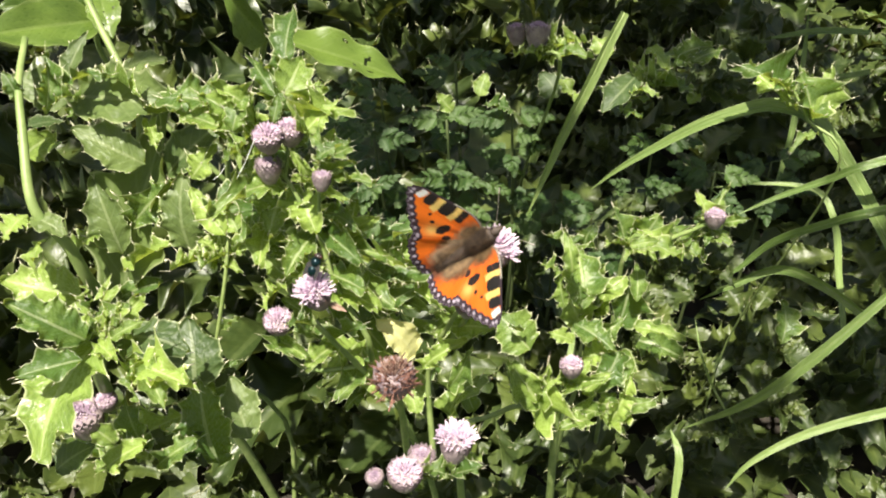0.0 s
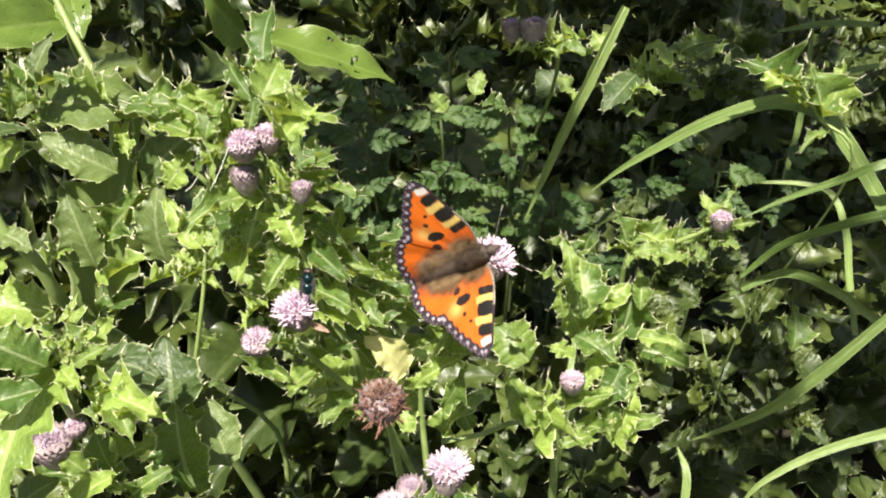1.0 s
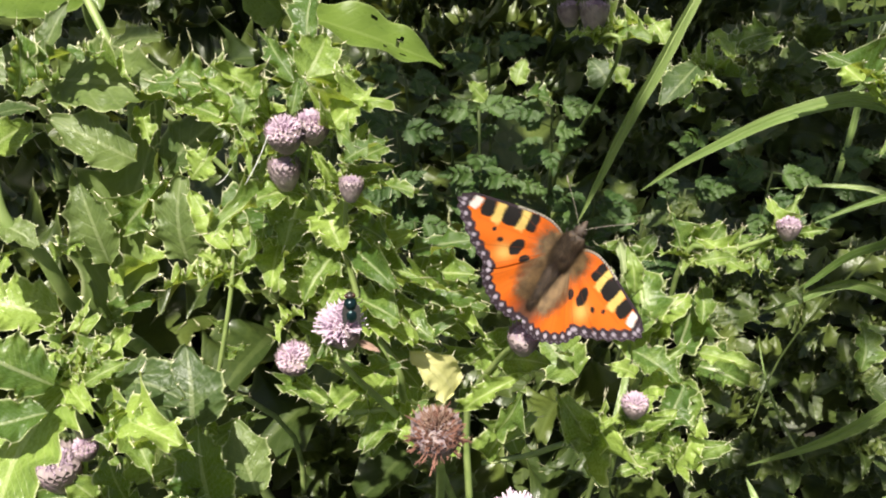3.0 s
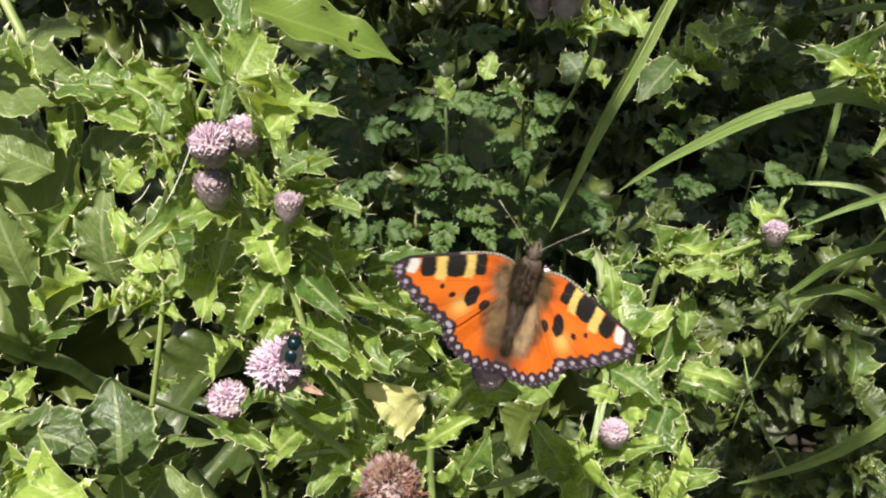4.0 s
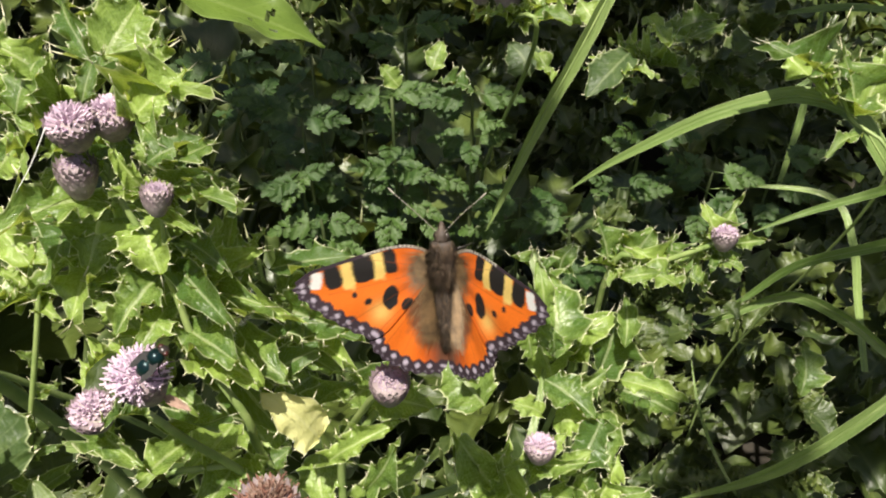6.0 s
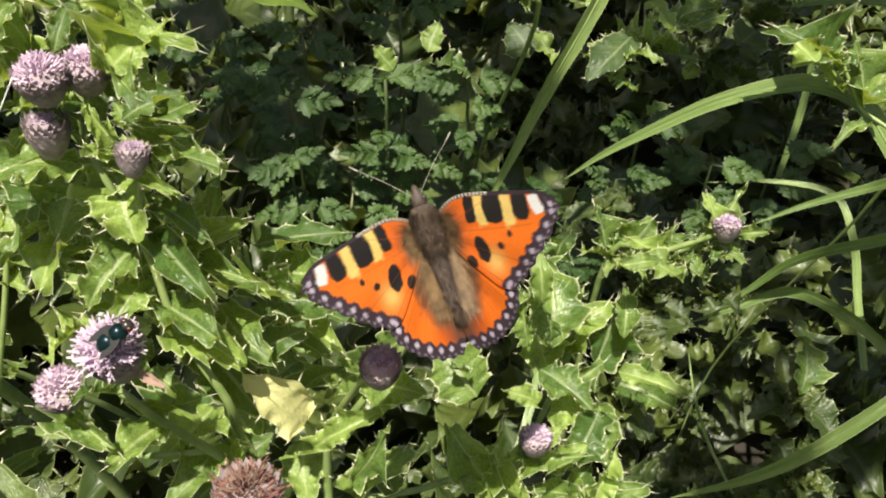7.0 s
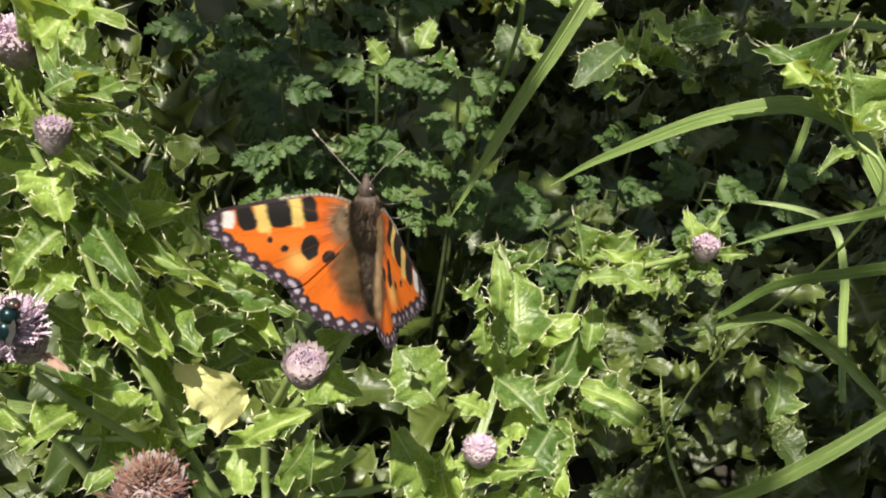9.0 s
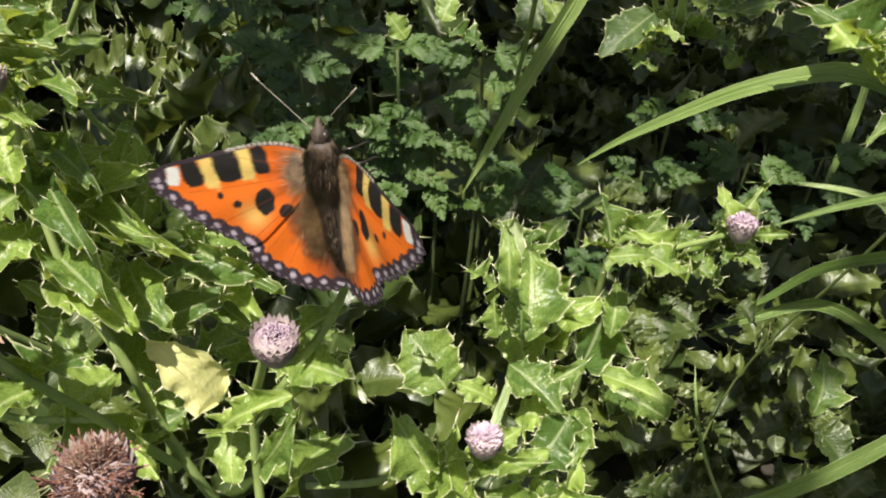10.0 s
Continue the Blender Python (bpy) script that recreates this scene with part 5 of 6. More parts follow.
big_leaf(tall_thistle, (-0.0318, 0.2053, 0.3403), (-0.0236, 0.2067, 0.3452), 0.0066, (0.17, -0.45, 0.88), WAVY)
big_leaf(tall_thistle, (-0.0380, 0.1932, 0.3264), (-0.0453, 0.2019, 0.3359), 0.0124, (-0.19, -0.45, 0.87), FRESH)
big_leaf(tall_thistle, (-0.0487, 0.1988, 0.3352), (-0.0644, 0.1946, 0.3359), 0.0067, (-0.08, 0.24, 0.97), WAVY)
big_leaf(tall_thistle, (-0.0532, 0.1961, 0.3350), (-0.0502, 0.1861, 0.3330), 0.0034, (0.48, -0.41, 0.78), WAVY)
big_leaf(tall_thistle, (-0.0558, 0.1933, 0.3227), (-0.0609, 0.2021, 0.3293), 0.0084, (-0.33, -0.47, 0.82), FRESH)
big_leaf(tall_thistle, (-0.0236, 0.2063, 0.3011), (-0.0239, 0.2164, 0.3125), 0.0084, (0.07, -0.68, 0.73), FRESH)
big_leaf(tall_thistle, (-0.0144, 0.2089, 0.2969), (-0.0111, 0.2153, 0.3043), 0.0073, (0.17, -0.58, 0.79), WAVY)
big_leaf(tall_thistle, (-0.0290, 0.1974, 0.2984), (-0.0184, 0.1911, 0.2978), 0.0066, (0.07, -0.17, 0.98), WAVY)
big_leaf(tall_thistle, (-0.0318, 0.2010, 0.3023), (-0.0227, 0.1958, 0.3059), 0.0058, (0.07, 0.17, 0.98), WAVY)
big_leaf(tall_thistle, (-0.0126, 0.2058, 0.2860), (-0.0006, 0.1961, 0.2906), 0.0100, (0.07, -0.31, 0.95), WAVY)
big_leaf(tall_thistle, (-0.0120, 0.2096, 0.2903), (0.0054, 0.2001, 0.2954), 0.0070, (0.06, -0.20, 0.98), WAVY)
big_leaf(tall_thistle, (-0.0386, 0.1973, 0.3129), (-0.0456, 0.2000, 0.3187), 0.0075, (-0.23, -0.40, 0.89), WAVY)
big_leaf(tall_thistle, (-0.0353, 0.1996, 0.3126), (-0.0286, 0.2022, 0.3189), 0.0068, (0.17, -0.41, 0.90), WAVY)
big_leaf(tall_thistle, (-0.0422, 0.1941, 0.3016), (-0.0531, 0.1989, 0.3110), 0.0064, (-0.35, -0.35, 0.87), LONG)
big_leaf(tall_thistle, (0.0053, 0.2006, 0.2658), (0.0154, 0.1989, 0.2794), 0.0088, (0.06, -0.20, 0.98), WAVY)
big_leaf(tall_thistle, (-0.0238, 0.1987, 0.2699), (-0.0137, 0.1839, 0.2687), 0.0114, (0.07, -0.50, 0.86), FRESH)
big_leaf(tall_thistle, (-0.0265, 0.1880, 0.2578), (-0.0344, 0.1927, 0.2703), 0.0130, (-0.24, -0.49, 0.84), SHADED_LEAVES)
big_leaf(tall_thistle, (-0.0655, 0.1826, 0.2575), (-0.0695, 0.1881, 0.2710), 0.0141, (-0.24, -0.49, 0.84), SHADED_LEAVES)
big_leaf(tall_thistle, (-0.0748, 0.1770, 0.2584), (-0.0629, 0.1775, 0.2744), 0.0095, (0.17, -0.28, 0.94), WAVY)

big_leaf(leafy_thistle, (0.0548, 0.2342, 0.2650), (0.0438, 0.2318, 0.2775), 0.0084, (-0.37, 0.01, 0.93), WAVY)
big_leaf(leafy_thistle, (0.0600, 0.2301, 0.2531), (0.0597, 0.2485, 0.2701), 0.0169, (0.10, -0.61, 0.78), FRESH)
big_leaf(leafy_thistle, (0.0523, 0.2271, 0.2575), (0.0495, 0.2326, 0.2708), 0.0062, (-0.47, -0.62, 0.63), WAVY)
big_leaf(leafy_thistle, (0.0576, 0.2243, 0.2616), (0.0570, 0.2260, 0.2709), 0.0047, (0.32, -0.59, 0.74), WAVY)
big_leaf(leafy_thistle, (0.0558, 0.2235, 0.2535), (0.0691, 0.2108, 0.2541), 0.0132, (0.17, -0.37, 0.91), WAVY)
big_leaf(leafy_thistle, (0.0835, 0.2398, 0.2482), (0.0845, 0.2518, 0.2582), 0.0071, (-0.08, -0.74, 0.67), FRESH)
big_leaf(leafy_thistle, (0.0815, 0.2334, 0.2413), (0.0994, 0.2231, 0.2445), 0.0090, (0.06, -0.28, 0.96), WAVY)
big_leaf(leafy_thistle, (0.0756, 0.2235, 0.2383), (0.0746, 0.2050, 0.2373), 0.0109, (-0.13, -0.40, 0.91), FRESH)
big_leaf(leafy_thistle, (0.0410, 0.2298, 0.2312), (0.0285, 0.2393, 0.2419), 0.0203, (-0.21, -0.50, 0.84), FRESH)
big_leaf(leafy_thistle, (0.0371, 0.2315, 0.2406), (0.0319, 0.2274, 0.2481), 0.0075, (-0.37, 0.01, 0.93), WAVY)
big_leaf(leafy_thistle, (0.1086, 0.2667, 0.2470), (0.0908, 0.2730, 0.2544), 0.0100, (-0.16, -0.05, 0.99), WAVY)
big_leaf(leafy_thistle, (0.1536, 0.2494, 0.2125), (0.1575, 0.2640, 0.2252), 0.0130, (0.20, -0.55, 0.81), FRESH)
big_leaf(leafy_thistle, (0.0567, 0.1985, 0.2412), (0.0663, 0.2002, 0.2502), 0.0081, (0.17, -0.24, 0.96), WAVY)
big_leaf(leafy_thistle, (0.0366, 0.1958, 0.2388), (0.0301, 0.2007, 0.2516), 0.0081, (-0.22, -0.41, 0.89), WAVY)
big_leaf(leafy_thistle, (0.0170, 0.1904, 0.2409), (0.0123, 0.1961, 0.2546), 0.0092, (-0.22, -0.41, 0.89), WAVY)
big_leaf(leafy_thistle, (-0.0012, 0.2057, 0.2432), (0.0033, 0.2046, 0.2567), 0.0082, (0.29, -0.31, 0.91), WAVY)

big_leaf(tall_thistle, (-0.0392, 0.2166, 0.3222), (-0.0231, 0.2161, 0.3286), 0.0086, (-0.20, -0.23, 0.95), FRESH)
big_leaf(tall_thistle, (-0.0280, 0.2188, 0.3023), (-0.0309, 0.2255, 0.3096), 0.0072, (-0.20, -0.23, 0.95), FRESH)
big_leaf(tall_thistle, (-0.0368, 0.2066, 0.2894), (-0.0411, 0.2138, 0.3045), 0.0106, (-0.20, -0.23, 0.95), WAVY)
big_leaf(tall_thistle, (-0.0325, 0.2095, 0.2923), (-0.0208, 0.2116, 0.3016), 0.0071, (-0.20, -0.23, 0.95), WAVY)
big_leaf(tall_thistle, (-0.0430, 0.2057, 0.3107), (-0.0484, 0.2120, 0.3176), 0.0066, (-0.20, -0.23, 0.95), WAVY)
big_leaf(tall_thistle, (-0.0397, 0.2174, 0.3305), (-0.0436, 0.2214, 0.3349), 0.0053, (-0.20, -0.23, 0.95), WAVY)
big_leaf(tall_thistle, (-0.0337, 0.2059, 0.2914), (-0.0122, 0.1837, 0.2816), 0.0138, (-0.20, -0.23, 0.95), FRESH)
big_leaf(tall_thistle, (-0.0160, 0.2044, 0.2864), (0.0009, 0.1999, 0.2869), 0.0083, (-0.20, -0.23, 0.95), WAVY)
big_leaf(tall_thistle, (-0.0374, 0.1910, 0.2799), (-0.0436, 0.1932, 0.2869), 0.0069, (-0.20, -0.23, 0.95), WAVY)
big_leaf(tall_thistle, (-0.0443, 0.2018, 0.2991), (-0.0503, 0.2021, 0.3025), 0.0067, (-0.20, -0.23, 0.95), WAVY)
big_leaf(tall_thistle, (-0.0176, 0.2173, 0.2856), (-0.0082, 0.2177, 0.2917), 0.0062, (-0.20, -0.23, 0.95), WAVY)
big_leaf(tall_thistle, (0.0030, 0.2110, 0.2635), (0.0143, 0.2118, 0.2715), 0.0073, (-0.20, -0.23, 0.95), WAVY)
big_leaf(tall_thistle, (-0.0383, 0.1978, 0.2828), (-0.0467, 0.1976, 0.2917), 0.0081, (-0.20, -0.23, 0.95), WAVY)
big_leaf(tall_thistle, (-0.0235, 0.2215, 0.2977), (-0.0201, 0.2261, 0.3055), 0.0049, (-0.20, -0.23, 0.95), WAVY)
big_leaf(tall_thistle, (-0.0266, 0.1988, 0.2836), (-0.0126, 0.1936, 0.2864), 0.0070, (-0.20, -0.23, 0.95), WAVY)
big_leaf(tall_thistle, (-0.0393, 0.2170, 0.3380), (-0.0376, 0.2240, 0.3460), 0.0077, (-0.01, -0.57, 0.82), FRESH)
big_leaf(tall_thistle, (-0.0457, 0.2267, 0.3457), (-0.0483, 0.2336, 0.3503), 0.0063, (0.01, -0.59, 0.81), WAVY)
big_leaf(tall_thistle, (-0.0567, 0.2200, 0.3436), (-0.0647, 0.2216, 0.3481), 0.0074, (0.05, -0.57, 0.82), WAVY)
big_leaf(tall_thistle, (-0.0540, 0.2109, 0.3366), (-0.0571, 0.2005, 0.3337), 0.0060, (0.04, -0.54, 0.84), WAVY)
big_leaf(tall_thistle, (-0.0696, 0.2252, 0.3430), (-0.0760, 0.2303, 0.3484), 0.0076, (0.07, -0.58, 0.81), WAVY)
big_leaf(tall_thistle, (-0.0293, 0.2098, 0.3335), (-0.0224, 0.2057, 0.3352), 0.0044, (-0.04, -0.54, 0.84), WAVY)
big_leaf(tall_thistle, (-0.0272, 0.1925, 0.2960), (-0.0330, 0.1933, 0.3026), 0.0065, (-0.04, -0.46, 0.89), WAVY)
big_leaf(tall_thistle, (-0.0448, 0.1957, 0.3108), (-0.0496, 0.1960, 0.3155), 0.0055, (0.01, -0.49, 0.87), WAVY)
big_leaf(tall_thistle, (-0.0033, 0.2093, 0.2948), (0.0038, 0.2067, 0.3013), 0.0056, (-0.12, -0.48, 0.87), WAVY)
big_leaf(tall_thistle, (-0.0193, 0.1956, 0.2847), (-0.0135, 0.1962, 0.2902), 0.0060, (-0.07, -0.45, 0.89), WAVY)
big_leaf(tall_thistle, (-0.0367, 0.1896, 0.2892), (-0.0277, 0.1828, 0.2895), 0.0066, (-0.03, -0.44, 0.90), WAVY)
big_leaf(leafy_thistle, (0.0529, 0.2230, 0.2781), (0.0502, 0.2287, 0.2919), 0.0086, (-0.23, -0.48, 0.85), WAVY)
big_leaf(leafy_thistle, (0.0770, 0.2411, 0.2769), (0.0886, 0.2426, 0.2792), 0.0073, (-0.29, -0.48, 0.83), WAVY)
big_leaf(leafy_thistle, (0.0516, 0.2001, 0.2674), (0.0433, 0.1990, 0.2732), 0.0068, (-0.22, -0.42, 0.88), WAVY)

grass_blade([(0.0738, 0.2890, 0.3488), (0.0681, 0.2840, 0.3384), (0.0619, 0.2799, 0.3244), (0.0538, 0.2753, 0.3069), (0.0458, 0.2687, 0.2885), (0.0396, 0.2630, 0.2743)], 0.0050, -48, "green grass blade arching over thistles")
grass_blade([(0.2183, 0.2563, 0.2180), (0.2005, 0.2749, 0.2456), (0.1842, 0.2901, 0.2694), (0.1724, 0.3013, 0.2843), (0.1640, 0.3084, 0.2919), (0.1520, 0.3153, 0.2930), (0.1427, 0.3202, 0.2890), (0.1260, 0.3253, 0.2788), (0.1087, 0.3293, 0.2644), (0.0921, 0.3326, 0.2491), (0.0795, 0.3343, 0.2353)], 0.0071, 0, "long grass blade bent over in an arch with yellow tip")
grass_blade([(0.2156, 0.2740, 0.2981), (0.1939, 0.2772, 0.2929), (0.1751, 0.2782, 0.2856), (0.1676, 0.2836, 0.2762), (0.1503, 0.2887, 0.2630), (0.1361, 0.2906, 0.2523)], 0.0036, 0, "green grass blade arching over thistles")
grass_blade([(0.2235, 0.2685, 0.2772), (0.2009, 0.2714, 0.2717), (0.1812, 0.2733, 0.2654), (0.1733, 0.2792, 0.2566), (0.1559, 0.2884, 0.2389), (0.1441, 0.2900, 0.2220), (0.1352, 0.2893, 0.2132)], 0.0041, 0, "green grass blade arching over thistles")
grass_blade([(0.2055, 0.2705, 0.2028), (0.1866, 0.2903, 0.2092), (0.1711, 0.3073, 0.2050), (0.1516, 0.3092, 0.1927), (0.1377, 0.3113, 0.1809)], 0.0048, -35, "wide grass blade folded over among thistles")
grass_blade([(0.1736, 0.2258, 0.2640), (0.1543, 0.2199, 0.2415), (0.1399, 0.2186, 0.2213), (0.1273, 0.2210, 0.2039), (0.1100, 0.2262, 0.1848)], 0.0043, 0, "broad grass blade with pale midrib reaching inward")
grass_blade([(0.1312, 0.2266, 0.1876), (0.1246, 0.2424, 0.1945), (0.1229, 0.2591, 0.1982), (0.1228, 0.2751, 0.2042)], 0.0012, 0, "thin pale grass stalk")
grass_blade([(0.2190, 0.4341, 0.1620), (0.2268, 0.4529, 0.1987), (0.2294, 0.4707, 0.2339), (0.2289, 0.4815, 0.2610)], 0.0037, 0, "thin pale grass stalk")
grass_blade([(0.1812, 0.1716, 0.2747), (0.1625, 0.1708, 0.2659), (0.1505, 0.1728, 0.2605), (0.1285, 0.1718, 0.2514), (0.1114, 0.1688, 0.2399), (0.1034, 0.1654, 0.2282)], 0.0032, 0, "green grass blade arching over thistles")
grass_blade([(0.0464, 0.1971, 0.2179), (0.0520, 0.2132, 0.2242), (0.0576, 0.2305, 0.2334), (0.0616, 0.2506, 0.2412)], 0.0027, 0, "thin green grass stalk")
grass_blade([(0.2046, 0.2896, 0.1795), (0.2117, 0.3227, 0.1870), (0.2196, 0.3545, 0.1930), (0.2153, 0.3757, 0.2016), (0.1924, 0.3878, 0.1989), (0.1626, 0.3954, 0.1909)], 0.0037, 0, "green grass blade arching over thistles")
grass_blade([(0.2650, 0.4549, 0.2330), (0.2402, 0.4603, 0.2228), (0.2142, 0.4594, 0.2053)], 0.0043, 0, "green grass blade arching over thistles")
grass_blade([(0.2504, 0.4431, 0.2641), (0.2299, 0.4632, 0.2555), (0.2034, 0.4794, 0.2423)], 0.0047, 0, "green grass blade arching over thistles")
grass_blade([(-0.0969, 0.2217, 0.2191), (-0.0826, 0.2279, 0.2106), (-0.0745, 0.2351, 0.2005)], 0.0037, 0, "bleached dry grass blade")
grass_blade([(0.0872, 0.1658, 0.2208), (0.0892, 0.1761, 0.2330), (0.0876, 0.1857, 0.2365)], 0.0028, 0, "thin green grass stalk")
put("dry_bract", BROAD_DRY, tall_thistle, aimed((-0.0240, 0.1562, 0.3287), (-0.0191, 0.1537, 0.3283), (0, -0.5, 0.7), 0.0016), "dry pale bract with brown root")
silk_thread((-0.0430, 0.1832, 0.3633), (-0.0484, 0.1779, 0.3540))
silk_thread((-0.0512, 0.1805, 0.3568), (-0.0552, 0.1796, 0.3526))


# ---- cut-leaved herb in the shade behind ----
def cut_leaf(name, seed):
    """A ferny leaf: leaflets in pairs along a stalk, each one deeply toothed."""
    rng = random.Random(seed)
    verts, faces, uvs = [], [], []

    def leaflet(base, way, face, length):
        y = way.normalized()
        z = (face - y * face.dot(y)).normalized()
        x = y.cross(z)
        k0, n = len(verts), 12
        for i in range(n + 1):
            s = i / n
            w = 0.36 * math.sin(math.pi * s ** 0.7) ** 0.8 * (1 - 0.45 * (i % 3 == 2)) * length + 0.004 * length
            for q in (-1, -0.5, 0, 0.5, 1):
                verts.append(base + y * (s * length + abs(q) * w * 0.35) + x * (q * w) + z * (abs(q) * w * 0.35 - s * s * length * 0.18))
                uvs.append((0.5 + 0.5 * q, s))
        for i in range(n):
            for j in range(4):
                a = k0 + i * 5 + j
                faces.append((a, a + 1, a + 6, a + 5))

    up = Vector((0, 0, 1))
    for i in range(4):
        s = 0.28 + 0.2 * i
        for sign in (-1, 1):
            leaflet(Vector((0, s, -0.1 * s * s)), Vector((sign * 1.0, 0.7, rng.uniform(-0.3, 0.2))), up + Vector((rng.uniform(-.4, .4), rng.uniform(-.4, .4), 0)), (0.5 - 0.09 * i) * rng.uniform(0.85, 1.15))
    leaflet(Vector((0, 0.85, -0.08)), Vector((0, 1, -0.2)), up, 0.4)
    v, f = tube([(0, 0, 0), (0, 0.5, -0.02), (0, 0.9, -0.08)], (0.018, 0.008), 5, 8)
    k0 = len(verts)
    verts += v
    uvs += [(0.5, 0.5)] * len(v)
    faces += [tuple(k + k0 for k in g) for g in f]
    return mesh_of(name, verts, faces, [FERNY], None, uvs)


CUT_LEAVES = [cut_leaf("leaf", 60 + i) for i in range(3)]


def cut_herb(place, count, length, seed):
    rng = random.Random(seed)
    x, y, z = place
    thing = plant_at("cut_leaved_herb", (x, y + 0.01, 0), "low herb with ferny toothed leaves in shade", "herb", "ferny herbs")
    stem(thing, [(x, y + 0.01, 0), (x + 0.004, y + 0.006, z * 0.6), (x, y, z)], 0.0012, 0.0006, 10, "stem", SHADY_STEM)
    for i in range(count):
        a = i * 2.4 + rng.uniform(-0.5, 0.5)
        lift = rng.uniform(-0.3, 0.5)
        c = Vector((x, y, z - 0.012 * (i % 4)))
        way = Vector((math.cos(a), math.sin(a) * 0.9 - 0.25, lift))
        n = length * rng.uniform(0.7, 1.2)
        put("leaf", CUT_LEAVES[i % 3], thing, aimed(c, c + way.normalized() * n, (rng.uniform(-.3, .3), -0.5, 0.8), n * 0.8))


cut_herb((-0.0305, 0.3747, 0.2405), 5, 0.0187, 1)
cut_herb((-0.0313, 0.3654, 0.2149), 5, 0.0179, 2)
cut_herb((0.0097, 0.3801, 0.2109), 6, 0.0199, 3)
cut_herb((0.0243, 0.3798, 0.2113), 5, 0.0199, 4)
cut_herb((-0.0049, 0.3894, 0.2282), 4, 0.0184, 5)
cut_herb((0.0080, 0.3754, 0.2508), 5, 0.0184, 6)
cut_herb((-0.0274, 0.3965, 0.2576), 5, 0.0189, 7)
cut_herb((0.0445, 0.3807, 0.2285), 5, 0.0194, 8)
cut_herb((-0.0226, 0.3571, 0.1985), 6, 0.0220, 9)
cut_herb((0.0414, 0.3677, 0.2588), 6, 0.0179, 10)
cut_herb((0.1195, 0.3817, 0.2335), 5, 0.0181, 11)
cut_herb((0.1146, 0.3805, 0.2018), 5, 0.0191, 12)
cut_herb((-0.0503, 0.4025, 0.2330), 5, 0.0226, 13)
cut_herb((-0.0082, 0.3892, 0.1902), 6, 0.0251, 14)
cut_herb((0.0669, 0.3700, 0.2026), 6, 0.0212, 15)
cut_herb((0.1617, 0.3931, 0.2033), 6, 0.0223, 16)
cut_herb((0.0129, 0.4040, 0.2682), 5, 0.0189, 17)
cut_herb((-0.0727, 0.4313, 0.2342), 6, 0.0251, 18)
cut_herb((0.2012, 0.4123, 0.1968), 6, 0.0234, 19)
cut_herb((0.0887, 0.3565, 0.2036), 5, 0.0194, 20)


# ---- an unseen leafy limb, added overhead to dapple the plants behind with shade ----
def shade_limb():
    rng = random.Random(15)
    thing = plant_at("shrub", (-1.1, 0.95, 0), "unseen leafy shrub added to cast dappled shade on the thistles", "shrub")
    limb = [(-1.1, 0.95, 0), (-1.05, 0.95, 0.5), (-0.8, 0.75, 0.92), (-0.36, 0.48, 1.0), (-0.09, 0.28, 0.99), (0.2, 0.08, 0.98)]
    reach, lean = Vector((-0.023, 0.02, 0)), Vector((-0.082, 0, 0))
    stem(thing, limb, 0.014, 0.003, 30, "limb", BARK)
    line = smooth_path(limb, 60)
    # openings in the added leaves that let the sun reach chosen plants
    gaps = [(Vector((-0.108, 0.103)), Vector((-0.102, 0.104)), 0.022), (Vector((-0.068, 0.09)), Vector((-0.06, 0.09)), 0.02), (Vector((-0.131, 0.078)), Vector((-0.095, 0.064)), 0.014), (Vector((0.01, -0.066)), Vector((0.10, -0.04)), 0.02), (Vector((0.045, 0.02)), Vector((0.09, 0.02)), 0.012), (Vector((0.0, 0.014)), Vector((0.045, 0.016)), 0.024),
            (Vector((0.075, 0.037)), Vector((0.055, 0.063)), 0.042), (Vector((0.055, 0.063)), Vector((-0.01, 0.085)), 0.026)]

    def open_sky(p):
        for g, h, wide in gaps:
            u = max(0, min(1, (p - g).dot(h - g) / (h - g).length_squared))
            if (g.lerp(h, u) - p).length < wide:
                return True
        return False

    for i in range(LIMB_LEAVES):
        x, y, z = rng.gauss(0, 0.45), rng.gauss(0, 0.45), 1.0 + rng.uniform(-0.05, 0.06)
        if x * x + y * y > 1:
            continue
        c = Vector((0.11 + 0.24 * x, 0.245 + 0.26 * y, z))
        if i % 6 == 0:
            c = Vector((max(-0.13, -0.075 + 0.12 * x), 0.13 + 0.11 * y, z))
        if i % 6 == 3:
            c = Vector((0.08 + 0.075 * x, -0.01 + 0.065 * y, z))
        near = min(line, key=lambda p: (p - c - reach).length)
        way = (c + reach - near).normalized() * 0.7 + Vector((rng.uniform(-.6, .6), rng.uniform(-.6, .6), rng.uniform(-.3, .1)))
        n = rng.uniform(0.04, 0.07)
        tip = c + way.normalized() * n
        bare = any(open_sky(c.lerp(tip, u).xy) for u in (0, 0.33, 0.67, 1)) or (i % 6 == 3 and min(c.x, tip.x) < 0.01)
        c = c + reach
        if bare:
            continue
        kind, top = BROAD_LEAVES[rng.randrange(4)], (rng.uniform(-.5, .3), rng.uniform(-.6, .3), 0.8)
        tip = c + way.normalized() * n
        if any(abs(c.lerp(tip, u).x + 0.13) < 0.035 and abs(c.lerp(tip, u).y - 0.05) < 0.017 for u in (0, 0.25, 0.5, 0.75, 1)):
            continue
        put("leaf", kind, thing, aimed(c, tip, top, n * 0.6))
        if i % 3 == 0:
            stem(thing, [near, (near + c) / 2 + Vector((0, 0, 0.01)), c], 0.0015, 0.0008, 6, "twig", BARK)


